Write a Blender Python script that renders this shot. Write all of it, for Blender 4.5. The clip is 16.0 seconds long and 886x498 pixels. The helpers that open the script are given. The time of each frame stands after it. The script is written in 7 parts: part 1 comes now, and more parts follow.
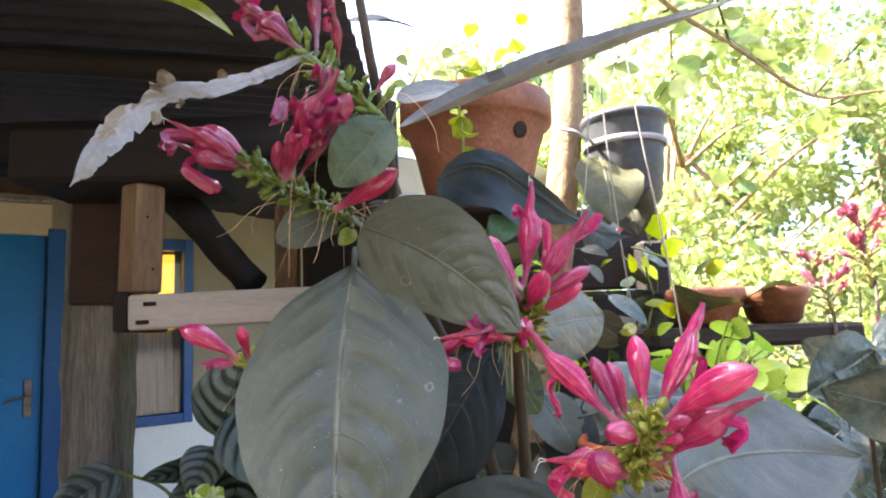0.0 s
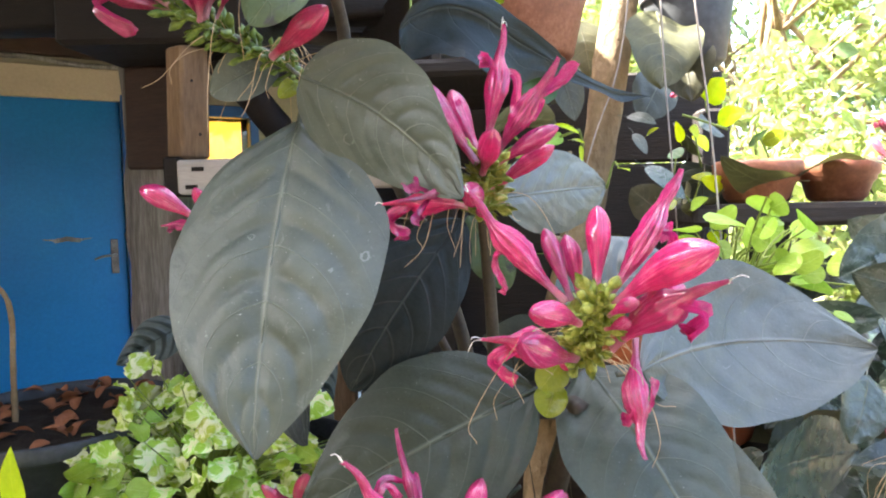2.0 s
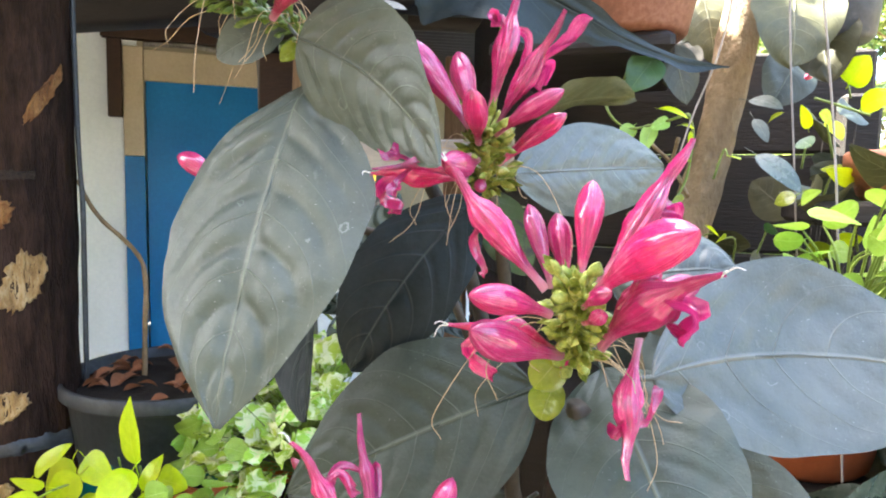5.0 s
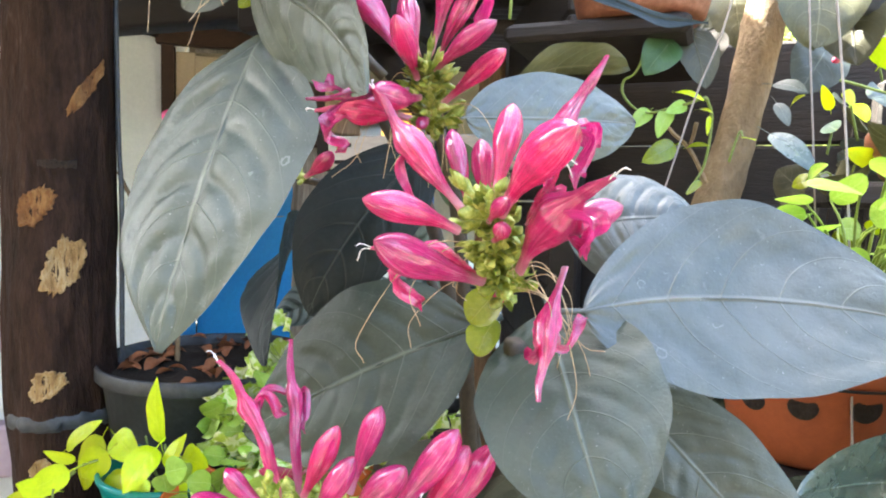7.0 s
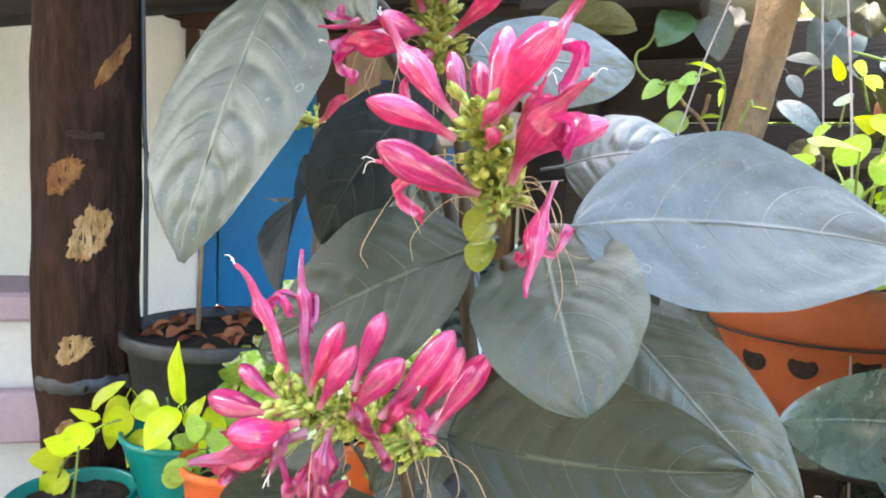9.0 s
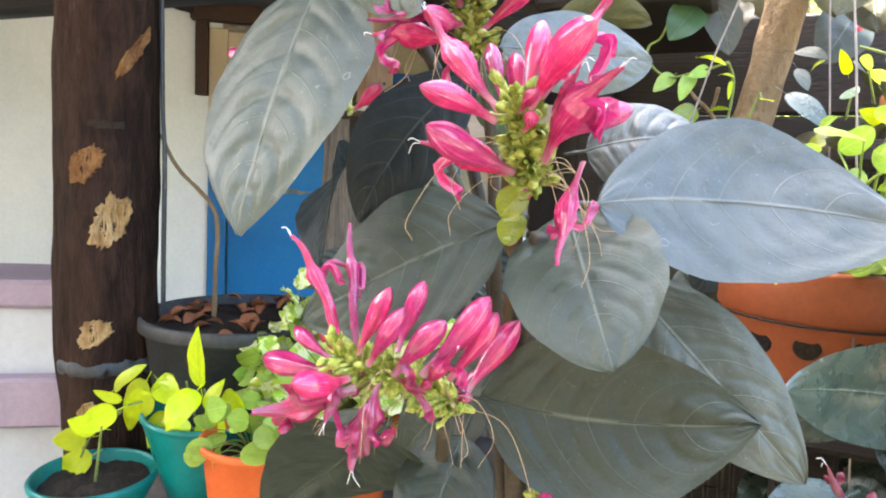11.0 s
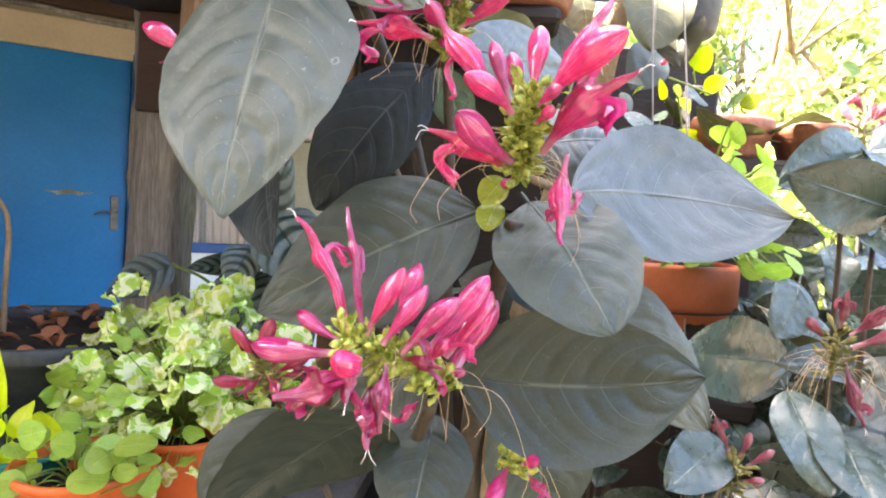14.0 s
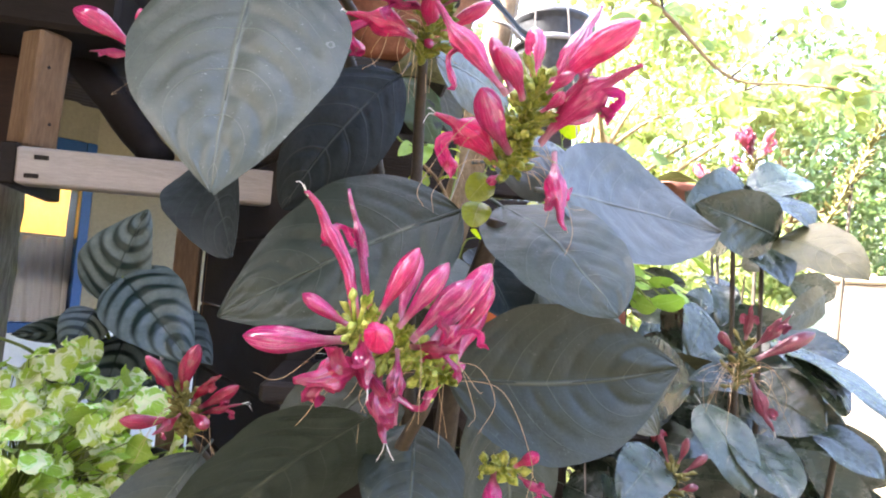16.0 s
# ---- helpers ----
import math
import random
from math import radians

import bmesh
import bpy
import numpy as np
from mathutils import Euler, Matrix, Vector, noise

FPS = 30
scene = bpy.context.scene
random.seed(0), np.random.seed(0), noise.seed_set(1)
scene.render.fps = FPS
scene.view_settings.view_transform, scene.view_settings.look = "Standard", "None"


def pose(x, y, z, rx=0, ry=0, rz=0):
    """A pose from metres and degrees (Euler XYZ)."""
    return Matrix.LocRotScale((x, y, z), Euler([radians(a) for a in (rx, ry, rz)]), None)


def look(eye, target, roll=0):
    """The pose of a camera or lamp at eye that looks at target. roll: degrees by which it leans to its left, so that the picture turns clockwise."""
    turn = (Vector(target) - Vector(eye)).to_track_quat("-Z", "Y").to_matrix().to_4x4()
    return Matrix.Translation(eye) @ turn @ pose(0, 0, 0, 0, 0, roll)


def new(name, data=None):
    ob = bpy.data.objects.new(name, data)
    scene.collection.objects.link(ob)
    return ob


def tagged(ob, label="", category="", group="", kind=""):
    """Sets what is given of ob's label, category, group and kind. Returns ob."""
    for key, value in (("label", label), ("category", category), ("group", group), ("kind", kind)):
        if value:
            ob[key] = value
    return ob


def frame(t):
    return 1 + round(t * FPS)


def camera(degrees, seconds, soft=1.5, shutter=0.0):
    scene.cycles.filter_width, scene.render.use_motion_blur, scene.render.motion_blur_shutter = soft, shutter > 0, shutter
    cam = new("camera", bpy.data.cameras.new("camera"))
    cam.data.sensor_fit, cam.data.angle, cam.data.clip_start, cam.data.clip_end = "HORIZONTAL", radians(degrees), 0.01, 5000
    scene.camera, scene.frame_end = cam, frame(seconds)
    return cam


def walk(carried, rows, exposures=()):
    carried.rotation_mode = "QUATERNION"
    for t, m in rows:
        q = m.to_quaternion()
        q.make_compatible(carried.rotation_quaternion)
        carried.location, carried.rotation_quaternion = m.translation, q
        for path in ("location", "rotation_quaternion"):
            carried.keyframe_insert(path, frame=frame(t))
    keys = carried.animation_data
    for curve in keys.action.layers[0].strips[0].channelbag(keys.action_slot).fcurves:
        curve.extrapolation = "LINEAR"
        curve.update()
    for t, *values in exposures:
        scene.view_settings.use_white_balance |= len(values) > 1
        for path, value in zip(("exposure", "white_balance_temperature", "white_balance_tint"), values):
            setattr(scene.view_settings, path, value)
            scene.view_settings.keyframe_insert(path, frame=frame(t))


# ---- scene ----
cam = camera(68.8, 16.0, soft=2.0)
EXPO = 3.36
METRES, EYE, TILT, LEAN, TURN = 0.48, 1.4, 7.0, 2.4, 0.0
ROWS = [
    (0.0, 0.0, 0.0, 0.0, -0.0, 0.0, -0.0),
    (0.5, 0.0333, 0.0205, -0.0064, 1.35, -2.15, 0.24),
    (1.0, 0.0744, 0.0438, -0.0089, 2.72, -5.4, 0.21),
    (1.5, 0.1062, 0.0645, -0.0123, 4.74, -8.22, -0.31),
    (2.0, 0.1186, 0.0792, -0.0147, 6.34, -11.31, -0.55),
    (2.5, 0.1579, 0.0823, -0.0095, 8.32, -12.56, -0.09),
    (3.0, 0.1712, 0.0909, -0.0138, 9.85, -12.9, -0.17),
    (5.5, 0.2693, 0.1644, -0.0464, 20.04, -12.16, -1.37),
    (6.0, 0.3037, 0.1699, -0.0628, 20.85, -12.05, -1.54),
    (6.5, 0.3183, 0.1758, -0.0823, 21.9, -12.07, -1.37),
    (7.0, 0.3319, 0.172, -0.0952, 22.85, -11.67, -1.11),
    (7.5, 0.3481, 0.1551, -0.1101, 23.62, -11.69, -1.44),
    (8.0, 0.3636, 0.1376, -0.1198, 23.88, -11.52, -1.83),
    (8.5, 0.3683, 0.1305, -0.1349, 24.29, -12.12, -1.9),
    (9.0, 0.3699, 0.1297, -0.1483, 24.7, -12.54, -1.74),
    (9.5, 0.3774, 0.1263, -0.1534, 25.45, -12.67, -1.69),
    (10.0, 0.3885, 0.1106, -0.1569, 26.02, -12.82, -1.38),
    (12.5, 0.2925, 0.001, -0.1545, 18.98, -12.78, -3.4),
    (13.0, 0.2669, -0.0082, -0.1618, 15.0, -12.37, -3.52),
    (13.5, 0.2342, -0.0108, -0.1724, 11.22, -12.55, -4.95),
    (14.0, 0.188, -0.0262, -0.1864, 7.25, -11.14, -5.65),
    (14.5, 0.1245, -0.0106, -0.2235, 3.54, -8.97, -5.78),
    (15.0, 0.0874, 0.0064, -0.2549, -0.8, -6.32, -6.22),
    (15.5, 0.0568, -0.0091, -0.2806, -3.91, -3.64, -6.6),
    (16.0, 0.0379, -0.022, -0.2983, -7.17, -2.26, -7.39),
]
walk(cam, [(t, pose(0, 0, EYE, TILT, LEAN, TURN) @ pose(METRES * x, METRES * y, METRES * z, 90 + pitch, roll, yaw)) for t, x, y, z, yaw, pitch, roll in ROWS],
     exposures=[(t, EXPO + more, kelvin, tint) for t, more, kelvin, tint in ((0.0, 0.08, 6600, 12), (1.5, 0.38, 6550, 9), (3.0, 0.68, 6550, 8), (6.0, 0.90, 6450, 5), (10.0, 1.08, 6550, 6), (13.5, 0.96, 6850, 12), (15.0, 0.86, 6650, 15), (16.0, 0.63, 6400, 16))])

# ---- world and sun ----
SUN_DIR = Vector((-0.62, 0.10, 0.78)).normalized()
world = bpy.data.worlds.new("world")
scene.world = world
world.use_nodes = True
wn = world.node_tree.nodes
sky = wn.new("ShaderNodeTexSky")
sky.sky_type = "NISHITA"
sky.sun_disc = False
sky.sun_elevation = math.asin(SUN_DIR.z)
sky.sun_rotation = math.atan2(SUN_DIR.x, SUN_DIR.y)
sky.dust_density = 6.0
sky.air_density = 0.7
wn["Background"].inputs["Strength"].default_value = 0.15
world.node_tree.links.new(sky.outputs[0], wn["Background"].inputs["Color"])
sun = new("sun", bpy.data.lights.new("sun", "SUN"))
sun.data.energy, sun.data.angle, sun.data.color = 4.5, radians(0.6), (1.0, 0.95, 0.86)
sun.matrix_world = look(SUN_DIR * 20, (0, 0, 0))


# ---- node helpers and materials ----
def material(name, rough=0.6, spec=0.5, metal=0.0, coat=0.0):
    m = bpy.data.materials.new(name)
    m.use_nodes = True
    b = m.node_tree.nodes["Principled BSDF"]
    b.inputs["Roughness"].default_value = rough
    b.inputs["Specular IOR Level"].default_value = spec
    b.inputs["Metallic"].default_value = metal
    b.inputs["Coat Weight"].default_value = coat
    return m, m.node_tree, b


def node(nt, kind, **vals):
    n = nt.nodes.new(kind)
    for k, v in vals.items():
        n.inputs[k].default_value = v
    return n


def mathn(nt, op, a, b=0.0, c=0.0):
    n = nt.nodes.new("ShaderNodeMath")
    n.operation = op
    for i, v in enumerate((a, b, c)):
        if isinstance(v, (int, float)):
            n.inputs[i].default_value = v
        else:
            nt.links.new(v, n.inputs[i])
    return n.outputs[0]


def noisen(nt, scale, detail=4.0, rough=0.6, stretch=None, space="Object", distort=0.0):
    tc = nt.nodes.new("ShaderNodeTexCoord")
    mp = nt.nodes.new("ShaderNodeMapping")
    if stretch:
        mp.inputs["Scale"].default_value = stretch
    n = node(nt, "ShaderNodeTexNoise", Scale=scale, Detail=detail, Roughness=rough, Distortion=distort)
    nt.links.new(tc.outputs[space], mp.inputs["Vector"])
    nt.links.new(mp.outputs[0], n.inputs["Vector"])
    return n.outputs["Fac"]


def rampn(nt, fac, stops):
    r = nt.nodes.new("ShaderNodeValToRGB")
    e = r.color_ramp.elements
    while len(e) < len(stops):
        e.new(0.5)
    for el, (p, c) in zip(e, stops):
        el.position, el.color = p, (*c, 1.0)
    nt.links.new(fac, r.inputs["Fac"])
    return r.outputs["Color"]


def mixn(nt, fac, a, b, mode="MIX"):
    m = nt.nodes.new("ShaderNodeMix")
    m.data_type, m.blend_type = "RGBA", mode
    for sock, v in ((m.inputs[0], fac), (m.inputs[6], a), (m.inputs[7], b)):
        if isinstance(v, (int, float)):
            sock.default_value = v
        elif isinstance(v, tuple):
            sock.default_value = (*v, 1.0)
        else:
            nt.links.new(v, sock)
    return m.outputs[2]


def bumpn(nt, b, height, strength=0.3, dist=0.002):
    n = node(nt, "ShaderNodeBump", Strength=strength, Distance=dist)
    nt.links.new(height, n.inputs["Height"])
    nt.links.new(n.outputs[0], b.inputs["Normal"])


def surface(name, stops, scale=8.0, fine=60.0, rough=0.7, bump=0.3, dist=0.002, stretch=None, spec=0.4, metal=0.0, vary=0.15):
    """A mottled surface: large stains, fine grain, bump and a little difference from piece to piece."""
    m, nt, b = material(name, rough, spec, metal)
    big = noisen(nt, scale, 5.0, 0.6, stretch, distort=0.4)
    small = noisen(nt, fine, 4.0, 0.7, stretch)
    col = rampn(nt, mathn(nt, "MULTIPLY_ADD", small, 0.45, mathn(nt, "MULTIPLY", big, 0.55)), stops)
    oi = nt.nodes.new("ShaderNodeObjectInfo")
    val = mathn(nt, "MULTIPLY_ADD", oi.outputs["Random"], 2 * vary, 1 - vary)
    hs = nt.nodes.new("ShaderNodeHueSaturation")
    nt.links.new(val, hs.inputs["Value"])
    nt.links.new(col, hs.inputs["Color"])
    nt.links.new(hs.outputs[0], b.inputs["Base Color"])
    nt.links.new(mathn(nt, "MULTIPLY_ADD", big, 0.3, rough - 0.15), b.inputs["Roughness"])
    bumpn(nt, b, small, bump, dist)
    return m


def leaf_material(name, low, high, vein, rough=0.45, veins=7.0, vein_w=0.06, slant=0.28, trans=0.15, blotch=None, spec=0.5, dusty=0.0, random_per="object", edge=None, vein_mix=0.85, side_mix=0.55, hue=0.03, rings=False, bloom_tone=(0.092, 0.106, 0.084)):
    """A leaf blade whose map runs from stalk to tip (u) and from edge to edge (v)."""
    m, nt, b = material(name, rough, spec)
    uv = nt.nodes.new("ShaderNodeUVMap")
    sep = nt.nodes.new("ShaderNodeSeparateXYZ")
    nt.links.new(uv.outputs[0], sep.inputs[0])
    s, q = sep.outputs[0], mathn(nt, "ABSOLUTE", mathn(nt, "MULTIPLY_ADD", sep.outputs[1], 2.0, -1.0))
    phase = mathn(nt, "FRACT", mathn(nt, "MULTIPLY", mathn(nt, "SUBTRACT", s, mathn(nt, "MULTIPLY_ADD", q, 0.45 * slant, mathn(nt, "MULTIPLY", mathn(nt, "POWER", q, 2.6), 0.75 * slant))), veins))
    away = mathn(nt, "ABSOLUTE", mathn(nt, "SUBTRACT", phase, 0.5))
    side = mathn(nt, "SMOOTH_MIN", 1.0, mathn(nt, "MAXIMUM", 0.0, mathn(nt, "MULTIPLY", mathn(nt, "SUBTRACT", vein_w, away), 1.0 / vein_w)), 0.1)
    side = mathn(nt, "MULTIPLY", side, mathn(nt, "SUBTRACT", 1.0, mathn(nt, "MULTIPLY", q, 0.75)))
    rib = mathn(nt, "MAXIMUM", 0.0, mathn(nt, "SUBTRACT", 1.0, mathn(nt, "DIVIDE", q, mathn(nt, "MULTIPLY_ADD", s, -0.018, 0.045))))
    mask = mathn(nt, "MINIMUM", 1.0, mathn(nt, "MULTIPLY_ADD", side, side_mix, rib))
    big = noisen(nt, 45.0, 4.0, 0.6)
    fine = noisen(nt, 420.0, 4.0, 0.65)
    tone = mathn(nt, "MULTIPLY_ADD", fine, 0.35, mathn(nt, "MULTIPLY", big, 0.65))
    col = rampn(nt, tone, [(0.3, low), (0.7, high)])
    if rings:
        bloom = rampn(nt, noisen(nt, 22.0, 3.0, 0.55, distort=0.6), [(0.36, (0.15, 0.15, 0.15)), (0.70, (0.62, 0.62, 0.62))])
        col = mixn(nt, bloom, col, bloom_tone)
    if blotch:
        patch = rampn(nt, noisen(nt, blotch[1], 3.0, 0.5, distort=1.2), [(blotch[2], (0, 0, 0)), (blotch[2] + 0.06, (1, 1, 1))])
        col = mixn(nt, patch, col, blotch[0])
    if edge:
        rim = rampn(nt, mathn(nt, "MULTIPLY_ADD", big, 0.35, q), [(0.75, (0, 0, 0)), (0.9, (1, 1, 1))])
        col = mixn(nt, rim, col, edge)
    col = mixn(nt, mathn(nt, "MULTIPLY", mask, vein_mix), col, vein)
    if dusty:
        spots = rampn(nt, noisen(nt, 900.0, 2.0, 0.5), [(0.70, (0, 0, 0)), (0.78, (1, 1, 1))])
        stain = rampn(nt, noisen(nt, 70.0, 6.0, 0.75, distort=1.5), [(0.60, (0, 0, 0)), (0.72, (1, 1, 1))])
        col = mixn(nt, mathn(nt, "MULTIPLY", mathn(nt, "MAXIMUM", mathn(nt, "MULTIPLY", stain, 0.35), spots), dusty), col, (0.42, 0.44, 0.42))
    if rings:
        tc = nt.nodes.new("ShaderNodeTexCoord")
        vo = node(nt, "ShaderNodeTexVoronoi", Scale=75.0, Randomness=1.0)
        nt.links.new(tc.outputs["Object"], vo.inputs["Vector"])
        sc = nt.nodes.new("ShaderNodeSeparateColor")
        nt.links.new(vo.outputs["Color"], sc.inputs[0])
        on = mathn(nt, "GREATER_THAN", sc.outputs[0], 0.82)
        wob = mathn(nt, "MULTIPLY_ADD", noisen(nt, 300.0, 3.0, 0.6), 0.25, vo.outputs["Distance"])
        ring = mathn(nt, "LESS_THAN", mathn(nt, "ABSOLUTE", mathn(nt, "SUBTRACT", wob, mathn(nt, "MULTIPLY_ADD", sc.outputs[1], 0.18, 0.24))), 0.022)
        part_ring = mathn(nt, "GREATER_THAN", noisen(nt, 110.0, 2.0, 0.5), 0.47)
        col = mixn(nt, mathn(nt, "MULTIPLY", mathn(nt, "MULTIPLY", on, ring), mathn(nt, "MULTIPLY", part_ring, 0.20)), col, (0.40, 0.42, 0.40))
    src = nt.nodes.new("ShaderNodeObjectInfo").outputs["Random"] if random_per == "object" else nt.nodes.new("ShaderNodeNewGeometry").outputs["Random Per Island"]
    hs = nt.nodes.new("ShaderNodeHueSaturation")
    nt.links.new(mathn(nt, "MULTIPLY_ADD", src, 0.4, 0.8), hs.inputs["Value"])
    nt.links.new(mathn(nt, "MULTIPLY_ADD", src, hue, 0.5 - hue / 2), hs.inputs["Hue"])
    nt.links.new(col, hs.inputs["Color"])
    nt.links.new(hs.outputs[0], b.inputs["Base Color"])
    nt.links.new(mathn(nt, "MULTIPLY_ADD", big, 0.3, rough - 0.15), b.inputs["Roughness"])
    height = mathn(nt, "SUBTRACT", mathn(nt, "MULTIPLY", fine, 0.35), mask)
    if dusty:
        # the net of small veins
        tc2 = nt.nodes.new("ShaderNodeTexCoord")
        net = node(nt, "ShaderNodeTexVoronoi", Scale=330.0, Randomness=0.9)
        net.feature = "DISTANCE_TO_EDGE"
        nt.links.new(tc2.outputs["Object"], net.inputs["Vector"])
        height = mathn(nt, "MULTIPLY_ADD", mathn(nt, "MINIMUM", net.outputs["Distance"], 0.2), 0.22, height)
    bumpn(nt, b, height, 0.5, 0.0015)
    if trans:
        t = nt.nodes.new("ShaderNodeBsdfTranslucent")
        lift = mixn(nt, 1.0, hs.outputs[0], (1.22, 1.26, 0.85), "MULTIPLY")
        nt.links.new(lift, t.inputs["Color"])
        mx = node(nt, "ShaderNodeMixShader", Fac=trans)
        nt.links.new(b.outputs[0], mx.inputs[1])
        nt.links.new(t.outputs[0], mx.inputs[2])
        nt.links.new(mx.outputs[0], nt.nodes["Material Output"].inputs["Surface"])
    return m


def petal_material(name, low, high, pale):
    """A thin shining petal with lengthwise veins and creases."""
    m, nt, b = material(name, 0.40, 0.5, coat=0.8)
    b.inputs["Coat Roughness"].default_value = 0.09
    b.inputs["Coat IOR"].default_value = 1.9
    uv = nt.nodes.new("ShaderNodeUVMap")

    def along(u, v, scale, detail):
        mp = node(nt, "ShaderNodeMapping", Scale=(u, v, 1.0))
        tex = node(nt, "ShaderNodeTexNoise", Scale=scale, Detail=detail, Roughness=0.6)
        nt.links.new(uv.outputs[0], mp.inputs[0])
        nt.links.new(mp.outputs[0], tex.inputs["Vector"])
        return tex.outputs["Fac"]

    streak = along(1.6, 26.0, 1.6, 4.0)
    vein = along(1.2, 60.0, 1.4, 2.0)
    crease = along(11.0, 9.0, 1.4, 4.0)
    mott = noisen(nt, 160.0, 4.0, 0.6)
    sep = nt.nodes.new("ShaderNodeSeparateXYZ")
    nt.links.new(uv.outputs[0], sep.inputs[0])
    # The pale stop gives pale lines and also paints in white highlight streaks.
    col = rampn(nt, mathn(nt, "MULTIPLY_ADD", streak, 0.65, mathn(nt, "MULTIPLY", mott, 0.35)), [(0.34, low), (0.53, high), (0.71, pale)])
    col = mixn(nt, rampn(nt, vein, [(0.56, (0, 0, 0)), (0.66, (0.55, 0.55, 0.55))]), col, low)
    col = mixn(nt, rampn(nt, sep.outputs[0], [(0.0, (0.75, 0.75, 0.75)), (0.22, (0, 0, 0))]), col, (0.84, 0.46, 0.56))
    oi = nt.nodes.new("ShaderNodeObjectInfo")
    hs = nt.nodes.new("ShaderNodeHueSaturation")
    nt.links.new(mathn(nt, "MULTIPLY_ADD", oi.outputs["Random"], 0.40, 0.86), hs.inputs["Value"])
    nt.links.new(mathn(nt, "MULTIPLY_ADD", oi.outputs["Random"], 0.014, 0.494), hs.inputs["Hue"])
    nt.links.new(col, hs.inputs["Color"])
    nt.links.new(hs.outputs[0], b.inputs["Base Color"])
    relief = mathn(nt, "ADD", mathn(nt, "MULTIPLY_ADD", mott, 0.25, streak), mathn(nt, "MULTIPLY_ADD", crease, 0.7, mathn(nt, "MULTIPLY", vein, 0.4)))
    bumpn(nt, b, relief, 0.9, 0.0026)
    glow = nt.nodes.new("ShaderNodeBsdfTranslucent")
    nt.links.new(mixn(nt, 1.0, hs.outputs[0], (1.2, 1.25, 1.15), "MULTIPLY"), glow.inputs["Color"])
    mx = node(nt, "ShaderNodeMixShader", Fac=0.28)
    nt.links.new(b.outputs[0], mx.inputs[1])
    nt.links.new(glow.outputs[0], mx.inputs[2])
    nt.links.new(mx.outputs[0], nt.nodes["Material Output"].inputs["Surface"])
    return m


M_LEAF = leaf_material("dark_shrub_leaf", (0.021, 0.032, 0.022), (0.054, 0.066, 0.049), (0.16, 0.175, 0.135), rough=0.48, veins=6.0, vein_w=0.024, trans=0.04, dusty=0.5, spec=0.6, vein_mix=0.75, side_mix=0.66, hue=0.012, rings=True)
# Lighter copy of the shrub leaf: dusty bloom plus sky sheen put into the colour.
M_LEAF_PALE = leaf_material("pale_bloom_and_sheen_shrub_leaf", (0.027, 0.040, 0.033), (0.068, 0.082, 0.070), (0.18, 0.195, 0.165), rough=0.46, veins=6.0, vein_w=0.024, trans=0.04, dusty=0.5, spec=0.65, vein_mix=0.75, side_mix=0.5, hue=0.012, rings=True, bloom_tone=(0.138, 0.148, 0.132))
M_LEAF_GREEN = leaf_material("soft_green_shrub_leaf", (0.030, 0.055, 0.020), (0.075, 0.110, 0.045), (0.16, 0.20, 0.11), rough=0.42, veins=5.0, vein_w=0.03, trans=0.08, dusty=0.2, blotch=((0.030, 0.032, 0.034), 60.0, 0.56), hue=0.012)
# Greener than the main leaf, and darker: shade on lower leaves is in its colour.
M_LEAF_DEEP = leaf_material("shaded_deep_green_shrub_leaf", (0.013, 0.024, 0.015), (0.032, 0.046, 0.031), (0.125, 0.145, 0.105), rough=0.52, veins=6.0, vein_w=0.024, trans=0.04, dusty=0.25, spec=0.5, vein_mix=0.75, side_mix=0.5, hue=0.012)
M_LEAF_OLD = leaf_material("olive_old_leaf", (0.035, 0.036, 0.014), (0.085, 0.080, 0.034), (0.14, 0.13, 0.07), rough=0.5, trans=0.12, dusty=0.2)
M_DRY = leaf_material("withered_grey_leaf", (0.14, 0.14, 0.138), (0.30, 0.30, 0.298), (0.24, 0.225, 0.20), rough=0.40, veins=9.0, vein_w=0.03, trans=0.08, blotch=((0.17, 0.13, 0.085), 55.0, 0.56), dusty=0.4, side_mix=0.35)
M_TORN = surface("torn_beige_leaf_edge", [(0.3, (0.05, 0.032, 0.018)), (0.5, (0.13, 0.10, 0.065)), (0.7, (0.26, 0.225, 0.175))], 70, 300, 0.7, 0.5, 0.0008)
M_DUSTY = leaf_material("pale_dusty_leaf", (0.12, 0.122, 0.118), (0.26, 0.262, 0.255), (0.34, 0.33, 0.30), rough=0.5, trans=0.05, dusty=0.9, hue=0.01, blotch=((0.10, 0.085, 0.065), 50.0, 0.64))
# Near-black copy of the shrub leaf; the shade is put into its colour.
M_LEAF_SHADED = leaf_material("shaded_blue_black_leaf", (0.009, 0.014, 0.014), (0.021, 0.029, 0.030), (0.06, 0.072, 0.066), rough=0.52, trans=0.03, spec=0.2, hue=0.01)
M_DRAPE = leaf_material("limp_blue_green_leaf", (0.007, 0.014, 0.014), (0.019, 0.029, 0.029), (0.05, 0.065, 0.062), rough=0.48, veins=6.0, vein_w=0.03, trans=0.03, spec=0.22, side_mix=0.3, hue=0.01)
M_LEAF_SHINY = leaf_material("shiny_shrub_leaf", (0.021, 0.038, 0.025), (0.052, 0.074, 0.053), (0.13, 0.16, 0.11), rough=0.27, veins=6.0, vein_w=0.026, trans=0.05, dusty=0.3, spec=0.75, vein_mix=0.8, side_mix=0.5, hue=0.02)
M_YOUNG = leaf_material("young_green_leaf", (0.16, 0.21, 0.008), (0.32, 0.38, 0.025), (0.40, 0.44, 0.10), rough=0.22, trans=0.35, spec=0.7)
